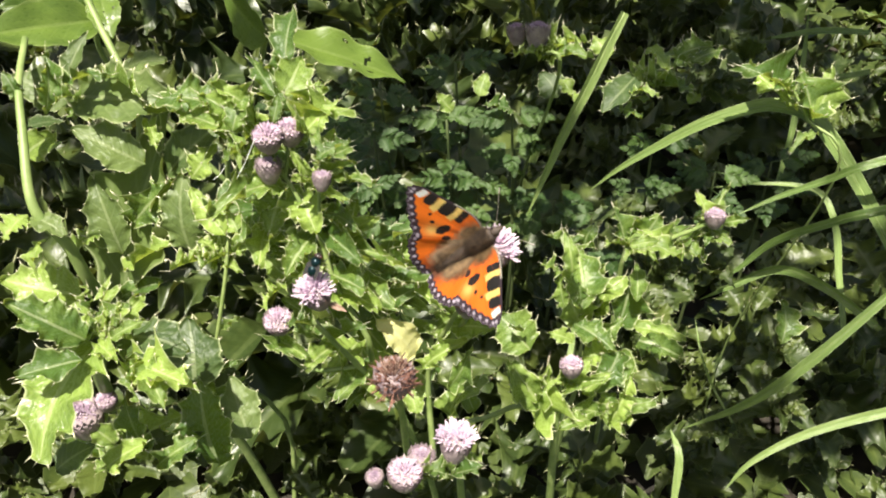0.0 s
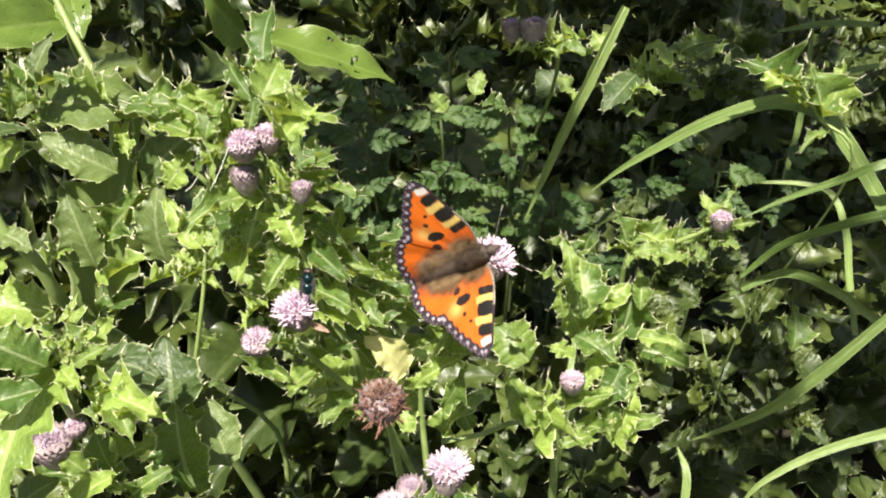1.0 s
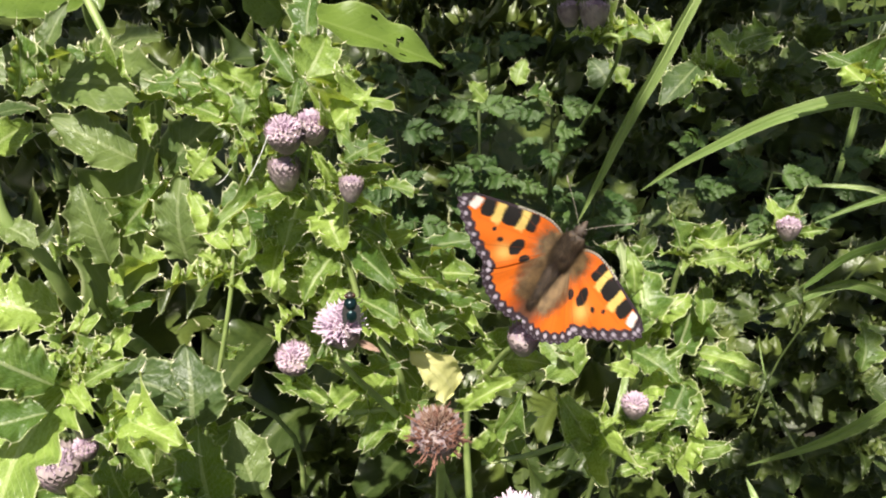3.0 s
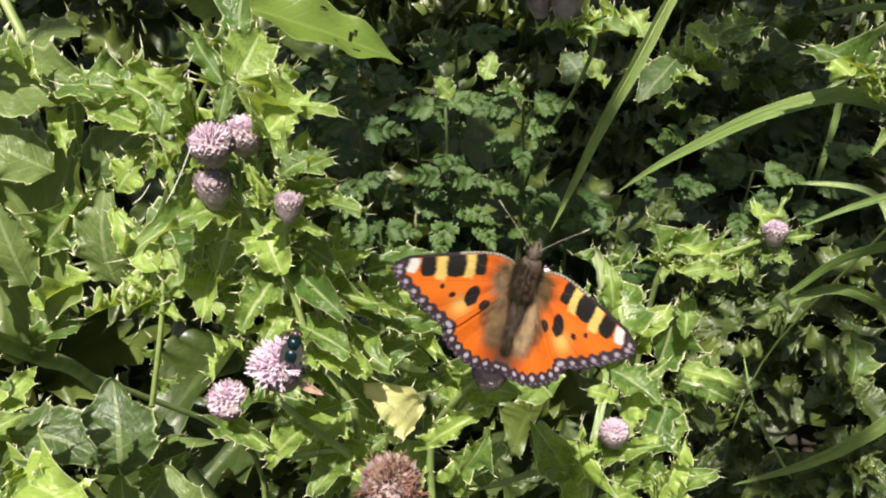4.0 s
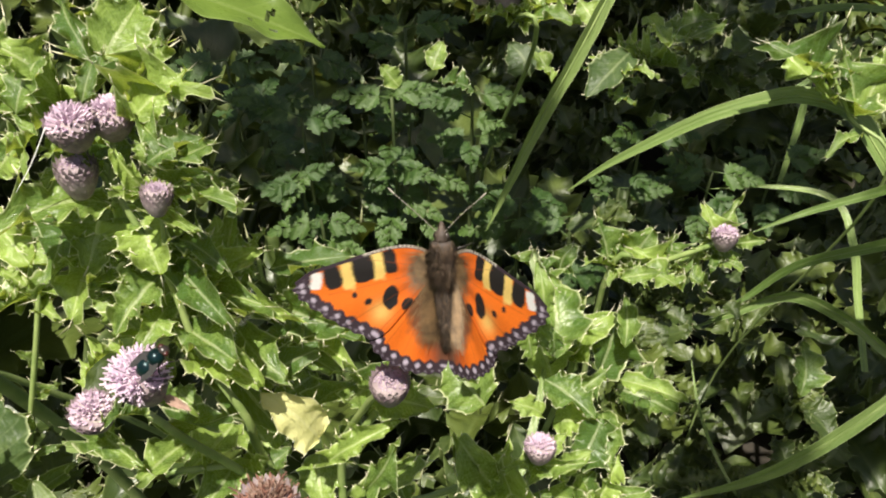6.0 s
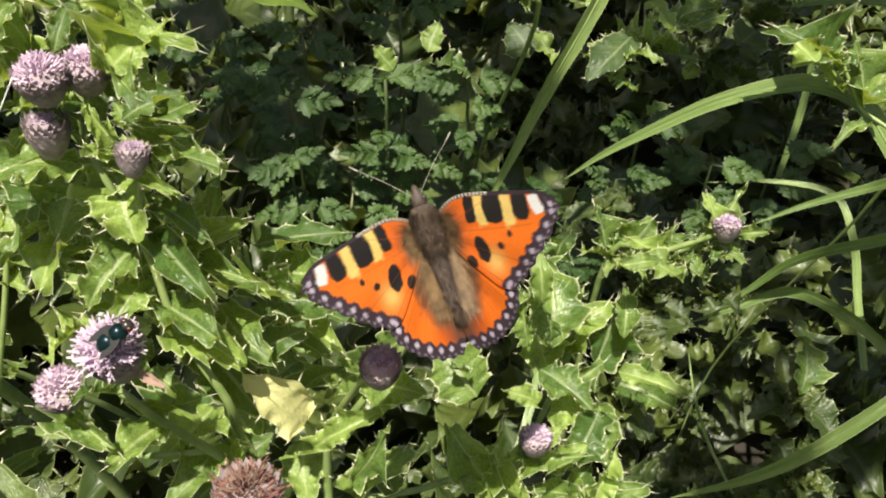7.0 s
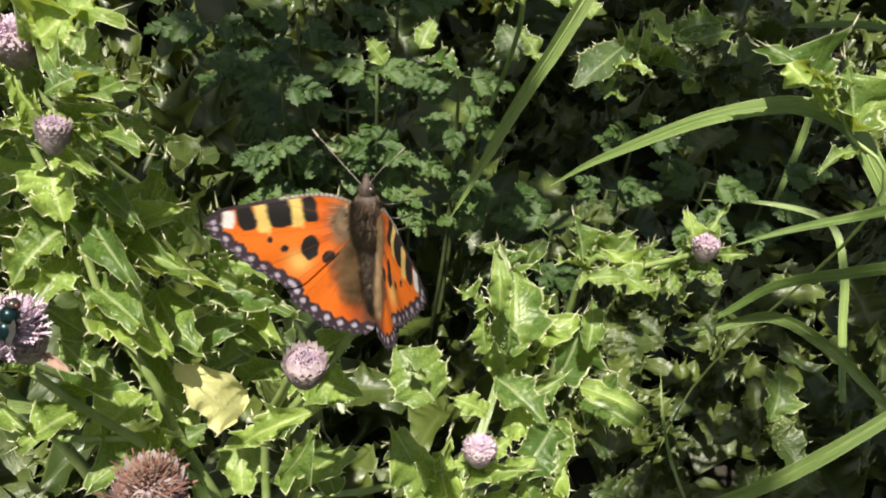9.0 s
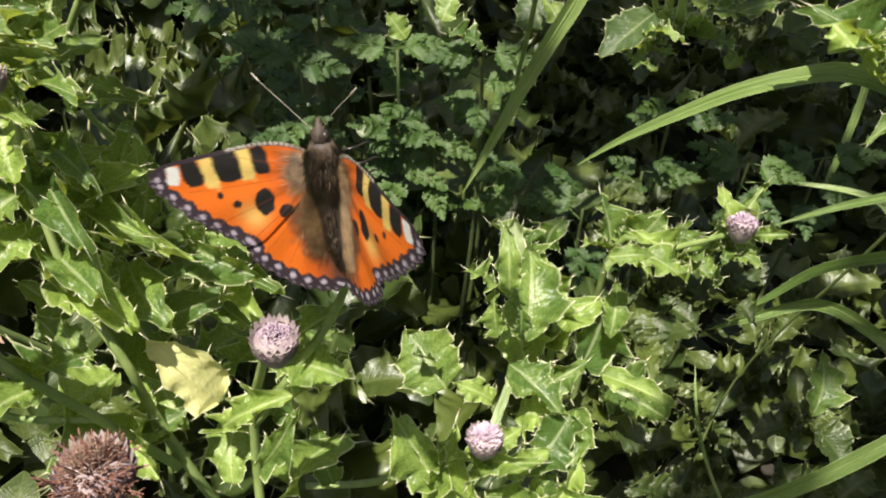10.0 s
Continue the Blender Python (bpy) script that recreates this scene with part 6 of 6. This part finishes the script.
    # more added crown to either side of the limb, open over the lit plants
    lit = [(Vector((0.097, 0.06)), Vector((0.187, 0.09)), 0.038), (Vector((0.057, 0.13)), Vector((0.167, 0.18)), 0.028), (Vector((0.087, -0.01)), Vector((0.177, 0.0)), 0.028), (Vector((-0.069, 0.133)), Vector((-0.063, 0.133)), 0.022), (Vector((-0.028, 0.12)), Vector((-0.018, 0.12)), 0.02)]
    for x0, x1, y0, y1, count in ((0.092, 0.387, -0.09, 0.54, 215), (0.057, 0.137, 0.22, 0.54, 40), (-0.463, -0.163, 0.115, 0.54, 130), (-0.153, 0.027, 0.15, 0.54, 30), (-0.003, 0.027, 0.055, 0.085, 6), (0.075, 0.12, -0.05, -0.015, 4)):
        for i in range(count):
            c = Vector((rng.uniform(x0, x1), rng.uniform(y0, y1), 1.0 + rng.uniform(-0.05, 0.06)))
            near = min(line, key=lambda p: (p - c).length)
            n = rng.uniform(0.035, 0.065)
            tip = c + Vector((rng.uniform(-1, 1), rng.uniform(-1, 1), rng.uniform(-.3, .1))).normalized() * n
            if any((g.lerp(h, max(0, min(1, (p - g).dot(h - g) / (h - g).length_squared))) - p).length < wide for g, h, wide in lit for p in (c.xy, c.lerp(tip, 0.5).xy, tip.xy)):
                continue
            c, tip = c + lean, tip + lean
            put("leaf", BROAD_LEAVES[rng.randrange(4)], thing, aimed(c, tip, (rng.uniform(-.5, .3), rng.uniform(-.6, .3), 0.8), n * 0.6))
            if i % 5 == 0:
                stem(thing, [near, (near + c) / 2 + Vector((0, 0, 0.01)), c], 0.0015, 0.0008, 6, "twig", BARK)


LIMB_LEAVES = 320
shade_limb()
# ---- the butterfly: body along +Y, wings hinged beside the thorax, in millimetres ----
MM = 0.001
HINGE_X, HINGE_Z = 1.3, 1.0
FORE_COSTA = [(1.7, 0.7), (3.7, 3.2), (6.9, 4.4), (10.0, 4.5), (13.1, 4.0), (17.1, 3.2), (20.7, 2.4), (24.2, 1.5), (26.2, 0.2)]
FORE_MARGIN = [(26.2, 0.2), (26.9, -1.5), (25.6, -3.5), (23.1, -5.8), (20.2, -8.2), (17.3, -10.2), (14.1, -12.1)]
FORE_INNER = [(14.1, -12.1), (11.6, -11.2), (8.1, -7.8), (3.0, -2.6), (1.2, -0.9)]
HIND_FRONT = [(1.7, -1.7), (5.8, -5.0), (9.6, -7.9), (12.9, -10.6), (14.3, -12.3)]
HIND_MARGIN = [(14.3, -12.3), (13.6, -14.5), (11.6, -16.7), (9.3, -18.4), (6.8, -19.8), (3.8, -20.6), (1.2, -20.8)]
HIND_INNER = [(1.2, -20.8), (0.0, -19.2), (-0.2, -16.0), (0.2, -11.0), (0.9, -5.0)]


def line2(points, n):
    return np.array([(p.x, p.y) for p in smooth_path([(x, y, 0) for x, y in points], n)])


def along(points, line):
    """Distance from a line, and how far along it the nearest place lies."""
    best, where = np.full(len(points), 1e9), np.zeros(len(points))
    length = 0.0
    for a, b in zip(line[:-1], line[1:]):
        d = b - a
        n = np.hypot(*d)
        s = np.clip(((points - a) @ d) / (n * n + 1e-12), 0, 1)
        e = np.hypot(*(points - a - s[:, None] * d).T)
        nearer = e < best
        best[nearer], where[nearer] = e[nearer], (length + s * n)[nearer]
        length += n
    return best, where


def soft(value, width=0.12):
    """1 where value is below nought, with a soft edge."""
    return np.clip(0.5 - value / width, 0, 1)[:, None]


def block(p, x, y, hx, hy, tilt=0.0, power=4):
    c, s = math.cos(radians(tilt)), math.sin(radians(tilt))
    q = (p - (x, y)) @ np.array([[c, -s], [s, c]])
    return ((np.abs(q[:, 0]) / hx) ** power + (np.abs(q[:, 1]) / hy) ** power) ** (1 / power) * min(hx, hy) - min(hx, hy)


ORANGE, DEEP, YELLOW, WHITE = (0.89, 0.180, 0.008), (0.85, 0.120, 0.008), (0.93, 0.65, 0.19), (0.9, 0.88, 0.86)
BLACK, UMBER, BLUISH, GOLD = (0.012, 0.010, 0.010), (0.040, 0.024, 0.036), (0.66, 0.57, 0.70), (0.19, 0.115, 0.05)


def lay(color, mask, paint):
    return color * (1 - mask) + np.array(paint) * mask


def wobble(p, scale, seed=0.0):
    return np.array([noise.noise(Vector((x * scale, y * scale, seed))) for x, y in p])


def fore_pattern(p):
    w = wobble(p, 0.9) * 0.22
    c = np.tile(np.array(ORANGE), (len(p), 1))
    c = lay(c, np.clip(1 - np.hypot(p[:, 0] - 3, p[:, 1]) / 9, 0, 1)[:, None], DEEP)
    c = lay(c, 0.75 * np.exp(-(((p[:, 0] - 12.2) / 1.9) ** 2 + ((p[:, 1] + 7.0) / 2.0) ** 2))[:, None], YELLOW)
    c = lay(c, soft(block(p, 12.4, 1.2, 1.25, 2.5, -8) + w, 0.3), YELLOW)
    c = lay(c, soft(block(p, 17.7, 0.4, 1.15, 2.9, -8) + w, 0.3), YELLOW)
    for x, y, hx, hy in ((10.2, 1.7, 1.15, 2.3), (15.0, 1.2, 1.9, 2.6), (20.3, 0.3, 1.5, 2.3)):
        c = lay(c, soft(block(p, x, y, hx, hy, -8) + w), BLACK)
    c = lay(c, soft(block(p, 10.3, -4.7, 1.4, 2.2, 8, 2) + w), BLACK)
    c = lay(c, soft(block(p, 14.4, -4.9, 0.62, 0.62, 0, 2) + w), BLACK)
    c = lay(c, soft(block(p, 16.6, -3.5, 0.45, 0.5, 0, 2) + w), BLACK)
    c = lay(c, soft(block(p, 7.4, -6.3, 0.9, 1.3, 30, 2) + w), BLACK)
    d, a = along(p, line2(FORE_MARGIN, 60))
    c = lay(c, soft(d - 2.3 - 0.25 * np.sin(a * 2.4) + w), UMBER)
    c = lay(c, soft(block(p, 23.1, -0.2, 0.95, 1.55, 10) + w), WHITE)
    moon = np.abs(d - 1.2) - 0.5 * np.sin(a * 2.45) + 0.08
    c = lay(c, 0.8 * soft(moon + w, 0.35), BLUISH)
    c = lay(c, 0.35 * soft(np.abs(d - 0.45) - 0.22 * np.cos(a * 4.9), 0.2), BLUISH)
    d, a = along(p, line2(FORE_COSTA, 60))
    c = lay(c, soft(d - 0.6), UMBER)
    tick = (np.sin(a * 8) > 0.0) * (a < 15) * (a > 2)
    c = lay(c, soft(d - 0.5) * tick[:, None], (0.85, 0.78, 0.66))
    # golden hair colour near the root, dusky veins
    r = np.hypot(p[:, 0] - 1, (p[:, 1] + 0.5))
    c = lay(c, 0.85 * np.clip(1.5 - r / 5.6 + w, 0, 1)[:, None], GOLD)
    for x, y in ((14, 2.6), (21, -3), (18, -8.5), (13, -11)):
        v, a = along(p, np.array([(1.5, -0.3), (x * 0.5, y * 0.45 - 0.3), (x, y)]))
        c = lay(c, 0.45 * soft(v - 0.07, 0.12), (0.25, 0.05, 0.01))
    return c


def hind_pattern(p):
    w = wobble(p, 0.8, 4.0) * 0.3
    c = np.tile(np.array(ORANGE), (len(p), 1))
    c = lay(c, np.clip(1 - np.hypot(p[:, 0] - 1, p[:, 1] + 17) / 6, 0, 0.8)[:, None], DEEP)
    base = np.hypot(p[:, 0] / 8.2, (p[:, 1] + 6) / 9.8)
    streak = wobble(np.stack([np.arctan2(p[:, 1] - 1, p[:, 0] + 0.5) * 9, np.hypot(p[:, 0], p[:, 1]) * 0.15], 1), 1.0, 7.0)
    c = lay(c, 0.85 * soft((base - 0.97 + streak * 0.1) * 6 + w * 2, 1.6), (0.085, 0.05, 0.028))
    c = lay(c, np.clip((0.8 + streak * 0.35 - base) * 4 + w, 0, 0.4)[:, None], GOLD)
    c = lay(c, np.clip((1.1 - np.abs(p[:, 0] - 0.5) / 4.0), 0, 0.9)[:, None], (0.075, 0.048, 0.03))
    d, a = along(p, line2(HIND_MARGIN, 60))
    c = lay(c, soft(d - 2.45 - 0.3 * np.sin(a * 2.3) + w), UMBER)
    c = lay(c, 0.9 * soft(np.abs(d - 1.45) - 0.5 * np.sin(a * 2.3) + 0.05 + w, 0.3), BLUISH)
    c = lay(c, 0.3 * soft(np.abs(d - 0.4) - 0.2 * np.cos(a * 4.6), 0.2), BLUISH)
    for x, y in ((12, -14), (9, -17.5), (5, -19.5)):
        v, a = along(p, np.array([(1.5, -2.5), (x, y)]))
        c = lay(c, 0.4 * soft(v - 0.07, 0.12), (0.25, 0.05, 0.01))
    return c


def wing_mesh(name, root, edges, pattern, sign, camber, z0):
    outline = np.concatenate([line2(e, 64)[:-1] for e in edges])
    margin = slice(64, 128)
    a = np.arange(64)
    outline[margin] += (outline[margin] - np.array(root)) * (0.012 * np.sin(a * 0.72))[:, None]
    rings = 64
    n = len(outline)
    s = np.linspace(0, 1, rings + 1)[1:]
    p = (np.array(root) + s[:, None, None] * (outline - np.array(root))).reshape(-1, 2)
    col = pattern(p)
    r = np.hypot(p[:, 0] - root[0], p[:, 1] - root[1])
    z = z0 + camber * np.sin(np.minimum(r / 26, 1) * math.pi) - 0.05 * r * 0.3 + 0.12 * np.sin(np.arctan2(p[:, 1] - root[1], p[:, 0] - root[0]) * 14) * np.minimum(r / 12, 1)
    verts = [(sign * (x - HINGE_X) * MM, y * MM, h * MM) for (x, y), h in zip(p, z)]
    faces = []
    for k in range(rings - 1):
        for i in range(n - 1):
            q = k * n + i
            f = (q, q + 1, q + n + 1, q + n)
            faces.append(f if sign < 0 else f[::-1])
    me = mesh_of(name, verts, faces, [WING])
    layer = me.color_attributes.new("pattern", "FLOAT_COLOR", "POINT")
    layer.data.foreach_set("color", np.concatenate([col, np.ones((len(col), 1))], 1).astype(np.float32).ravel())
    return me


def hair_mesh(name, sign, count, seed, hind):
    """Long hairs that lie over a wing's root."""
    rng = random.Random(seed)
    verts, faces = [], []
    for _ in range(count):
        if hind:
            x, y = rng.uniform(0.2, 3.0), rng.uniform(-11, -1)
            a = rng.uniform(-1.35, -0.75)
        else:
            x, y = rng.uniform(0.6, 4.0), rng.uniform(-2.0, 2.5)
            a = rng.uniform(-0.9, 0.3)
        l = rng.uniform(2.4, 7.0) * (1 if hind else 0.75)
        b = Vector((sign * (x - HINGE_X) * MM, y * MM, 0.3 * MM))
        t = b + Vector((sign * math.cos(a) * l, math.sin(a) * l, rng.uniform(0.3, 1.0))) * MM
        cone(verts, faces, b, t, rng.uniform(0.035, 0.07) * MM)
    return mesh_of(name, verts, faces, [ROOT_HAIR], smooth=False)


def lathe(profile, sides=16, lift=None, squash=1.0):
    """Rings of (y, radius, z) along +Y, in millimetres."""
    verts, faces = [], []
    for y, r, z in profile:
        for k in range(sides):
            a = 2 * math.pi * k / sides
            verts.append(Vector((r * math.cos(a), y, z + r * squash * math.sin(a))) * MM)
    for i in range(len(profile) - 1):
        for k in range(sides):
            a, b = i * sides + k, i * sides + (k + 1) % sides
            faces.append((a, a + sides, b + sides, b))
    faces.append(tuple(range(sides)))
    faces.append(tuple((len(profile) - 1) * sides + k for k in range(sides - 1, -1, -1)))
    return verts, faces


def furred(name, profile, count, length, seed, materials, back=0.9):
    """A body part with short fur that lies backwards."""
    rng = random.Random(seed)
    verts, faces = lathe(profile)
    slots = [0] * len(faces)
    for _ in range(count):
        i = rng.randrange(len(profile) - 1)
        u = rng.random()
        (y0, r0, z0), (y1, r1, z1) = profile[i], profile[i + 1]
        y, r, z = y0 + (y1 - y0) * u, r0 + (r1 - r0) * u, z0 + (z1 - z0) * u
        a = rng.uniform(0, 6.283)
        o = Vector((math.cos(a), 0, math.sin(a)))
        b = Vector((0, y, z)) + o * r * 0.95
        d = (o * rng.uniform(0.35, 0.9) + Vector((0, -back, 0)) + Vector((rng.uniform(-.2, .2), 0, rng.uniform(-.2, .2)))).normalized()
        cone(verts, faces, b * MM, (b + d * length * rng.uniform(0.6, 1.3)) * MM, 0.06 * MM)
    slots += [1] * (len(faces) - len(slots))
    return mesh_of(name, verts, faces, materials, slots)


def part(name, mesh, parent, label=""):
    ob = new(name, mesh)
    ob.parent = parent
    return tagged(ob, label)


butterfly = tagged(new("butterfly"), "orange butterfly with black, yellow and white wing spots on a thistle", "butterfly")
part("abdomen", furred("abdomen", [(-15.6, 0.15, 0.2), (-14.6, 0.9, 0.25), (-12, 1.5, 0.6), (-8, 2.05, 0.9), (-4, 2.1, 1.2), (-2, 1.9, 1.4)], 2000, 1.7, 31, [FUR_DARK, FUR]), butterfly, "dark brown furry abdomen")
part("thorax", furred("thorax", [(-3.0, 1.6, 1.3), (-1.8, 2.25, 1.5), (0.5, 2.65, 1.8), (3, 2.35, 2.2), (4.8, 1.6, 2.6)], 2600, 2.1, 32, [FUR_DARK, FUR]), butterfly, "brown furry thorax")
head = part("head", furred("head", [(4.4, 0.9, 2.5), (5.2, 1.25, 2.7), (6.3, 1.15, 2.8), (7.0, 0.7, 2.7), (8.3, 0.25, 2.6)], 200, 0.8, 33, [FUR_DARK, FUR]), butterfly)
for sign in (-1, 1):
    ev, ef = lathe([(5.1, 0.1, 0), (5.3, 0.45, 0), (5.8, 0.62, 0), (6.3, 0.45, 0), (6.5, 0.1, 0)], 10)
    part("eye", mesh_of("eye", [v + Vector((sign * 0.95, 0, 2.8)) * MM for v in ev], ef, [CHITIN]), head)
    root = Vector((sign * 0.5, 6.4, 3.2))
    av, af = tube([v * MM for v in (root, root + Vector((sign * 3.6, 3.8, 1.2)), root + Vector((sign * 7.2, 7.0, 1.8)))], (0.06 * MM, 0.05 * MM), 6, 14)
    club = [v * MM for v in (root + Vector((sign * 7.0, 6.8, 1.78)), root + Vector((sign * 7.6, 7.4, 1.85)), root + Vector((sign * 8.1, 7.9, 1.9)))]
    cv, cf = tube(club, (0.16 * MM, 0.13 * MM), 6, 6)
    part("antenna", mesh_of("antenna", av + cv, af + [tuple(i + len(av) for i in f) for f in cf], [ANTENNA]), head, "thin clubbed antenna")
    for k, (y, out) in enumerate(((2.8, 3.2), (0.6, 4.2), (-1.4, 4.0))):
        lv, lf = tube([Vector(v) * MM for v in ((sign * 1.2, y, 0.4), (sign * out, y + 0.4, -0.6), (sign * (out + 0.3), y + 0.2, -3.4), (sign * (out + 0.6), y - 0.2, -4.4))], (0.2 * MM, 0.1 * MM), 6, 12)
        part("leg", mesh_of("leg", lv, lf, [CHITIN]), butterfly)

WINGS = []
for sign, side in ((-1, "left"), (1, "right")):
    fw = part("forewing", wing_mesh("forewing", (1.5, -0.1), (FORE_COSTA, FORE_MARGIN, FORE_INNER), fore_pattern, sign, 0.5, 0.35), butterfly, "orange forewing with black and yellow bars and white tip spot")
    part("root_hair", hair_mesh("root_hair", sign, 1100, 41, False), fw)
    hw = part("hindwing", wing_mesh("hindwing", (1.4, -2.6), (HIND_FRONT, HIND_MARGIN, HIND_INNER), hind_pattern, sign, 0.4, 0.0), butterfly, "orange hindwing with brown root and blue-spotted dark edge")
    part("root_hair", hair_mesh("root_hair", sign, 1300, 42, True), hw)
    WINGS.append((sign, fw, hw))

# seconds, place, turn, how far the left and right wings are raised

BUTTERFLY_ROWS = [
    (0, (0.01702, 0.16990, 0.33885, 57.7, 37.8, -49.5), 41.0, 39.2),
    (0.5, (0.01665, 0.16985, 0.33859, 52.0, 40.9, -55.9), 38.1, 37.4),
    (1, (0.01706, 0.16963, 0.33808, 49.9, 43.0, -58.1), 33.6, 33.6),
    (1.5, (0.01867, 0.17091, 0.33947, 55.0, 34.6, -41.3), 34.3, 33.1),
    (2, (0.02037, 0.17223, 0.34088, 59.2, 25.2, -34.0), 32.6, 32.1),
    (2.2, (0.02090, 0.17226, 0.34082, 59.0, 24.5, -33.5), 29.7, 30.1),
    (3.5, (0.02163, 0.17260, 0.34062, 60.5, 11.4, -36.9), 27.4, 29.7),
    (4, (0.01934, 0.17266, 0.33981, 64.5, 5.4, -21.8), 33.1, 33.0),
    (4.5, (0.01985, 0.17318, 0.33974, 63.8, -4.9, -17.3), 35.1, 36.8),
    (5, (0.02170, 0.17466, 0.34044, 66.6, -11.2, -18.7), 40.2, 42.9),
    (5.5, (0.02295, 0.17599, 0.34079, 66.6, -6.7, -20.9), 36.5, 36.2),
    (6.8, (0.02143, 0.17774, 0.34084, 57.9, -24.1, 0.3), 43.2, 41.8),
    (7, (0.02070, 0.17782, 0.34070, 50.7, -22.1, 6.2), 49.6, 40.0),
    (7.5, (0.02096, 0.17827, 0.34158, 71.4, -29.6, -21.1), 50.6, 50.0),
    (8, (0.02193, 0.17849, 0.34249, 69.9, -31.6, -17.1), 51.0, 54.0),
    (8.5, (0.02306, 0.17866, 0.34321, 81.4, -24.2, -38.1), 31.9, 36.3),
    (9, (0.02302, 0.17879, 0.34290, 75.7, -14.3, -30.3), 36.3, 39.2),
    (9.5, (0.02165, 0.17949, 0.34324, 78.1, -13.1, -20.1), 33.1, 34.3),
    (10, (0.02129, 0.18006, 0.34364, 80.6, -12.1, -22.9), 29.5, 31.8),
]


# ---- a greenbottle fly on the open flower, head along +Y ----


fly = tagged(new("fly"), "shiny blue-green fly feeding on a lilac flower", "fly")
v, f = lathe([(-3.3, 0.1, 0.1), (-2.9, 0.9, 0.15), (-1.9, 1.35, 0.2), (-0.9, 1.3, 0.25), (-0.2, 0.8, 0.2)], 14)
part("abdomen", mesh_of("abdomen", v, f, [FLY_SHELL]), fly, "metallic green abdomen")
v, f = lathe([(-0.5, 0.7, 0.2), (0.1, 1.15, 0.3), (0.9, 1.25, 0.35), (1.6, 0.95, 0.3), (1.9, 0.4, 0.2)], 14)
part("thorax", mesh_of("thorax", v, f, [FLY_SHELL]), fly, "metallic blue-green thorax")
v, f = lathe([(1.7, 0.3, 0.1), (2.0, 0.8, 0.1), (2.5, 0.85, 0.05), (2.9, 0.4, 0.0)], 12)
fly_head = part("head", mesh_of("head", v, f, [CHITIN]), fly)
for sign in (-1, 1):
    v, f = lathe([(1.9, 0.1, 0), (2.1, 0.42, 0), (2.45, 0.5, 0), (2.75, 0.1, 0)], 10)
    part("eye", mesh_of("eye", [p + Vector((sign * 0.6, 0, 0.25)) * MM for p in v], f, [FLY_EYE]), fly_head, "dark red eye")
    me = smooth_leaf("wing", 20, FLY_WING, 0.6, 0.01, 0.05, 0.02)
    ob = part("wing", me, fly, "clear smoky wing")
    ob.matrix_basis = aimed(Vector((sign * 0.7, 0.9, 1.0)) * MM, Vector((sign * 1.5, -3.4, 1.2)) * MM, (0, 0, 1), 1.5 * MM)
    for y, out, back in ((1.3, 1.7, 0.8), (0.6, 2.0, 0.0), (-0.1, 1.9, -1.0)):
        v, f = tube([Vector(p) * MM for p in ((sign * 0.6, y, -0.4), (sign * out, y + back * 0.5, 0.0), (sign * (out + 0.3), y + back, -1.2), (sign * (out + 0.5), y + back * 1.3, -1.8))], (0.12 * MM, 0.06 * MM), 5, 10)
        part("leg", mesh_of("leg", v, f, [CHITIN]), fly)

fly.scale = (1.1, 1.1, 1.1)
FLY_ROWS = [
    (0, (-0.02642, 0.15719, 0.34182, 65.0, 17.7, -19.4)),
    (0.5, (-0.02517, 0.15740, 0.34206, 69.1, 11.4, -7.6)),
    (1, (-0.02329, 0.15745, 0.34206, 70.5, 6.8, 2.6)),
    (1.5, (-0.02516, 0.15625, 0.34056, 69.9, 3.0, 10.9)),
    (2.2, (-0.02492, 0.15574, 0.33990, 68.6, 0.2, 15.8)),
    (3.3, (-0.02452, 0.15557, 0.33978, 70.0, 4.3, 6.9)),
    (3.5, (-0.02370, 0.15565, 0.33983, 69.4, 6.3, 2.9)),
    (4, (-0.02369, 0.15552, 0.33982, 67.9, 10.9, -8.7)),
    (4.5, (-0.02346, 0.15503, 0.33937, 64.1, 15.4, -20.9)),
    (5, (-0.02337, 0.15483, 0.33912, 58.4, 19.5, -31.6)),
    (5.5, (-0.02311, 0.15489, 0.33928, 52.7, 22.0, -41.0)),
    (6.8, (-0.02454, 0.15505, 0.33940, 45.1, 23.7, -50.8)),
    (7, (-0.02481, 0.15457, 0.33885, 45.8, 23.4, -50.1)),
    (7.5, (-0.02585, 0.15439, 0.33856, 48.7, 22.6, -45.9)),
    (8, (-0.02622, 0.15441, 0.33856, 54.2, 19.5, -39.1)),
    (8.5, (-0.02623, 0.15428, 0.33843, 60.7, 15.0, -28.6)),
    (9, (-0.02583, 0.15422, 0.33832, 65.2, 10.4, -16.2)),
    (9.5, (-0.02541, 0.15414, 0.33807, 67.2, 7.1, -2.5)),
    (10, (-0.02551, 0.15403, 0.33793, 67.8, 2.0, 8.3)),
]


def motions():
    walk(butterfly, [(t, pose(*p)) for t, p, l, r in BUTTERFLY_ROWS])
    walk(fly, [(t, pose(*p)) for t, p in FLY_ROWS])
    for sign, fw, hw in WINGS:
        rows = []
        for t, p, l, r in BUTTERFLY_ROWS:
            up = r if sign > 0 else l
            rows.append((t, pose(sign * HINGE_X * MM, 0, HINGE_Z * MM, 0, -sign * up, 0)))
        walk(fw, rows)
        walk(hw, rows)


motions()
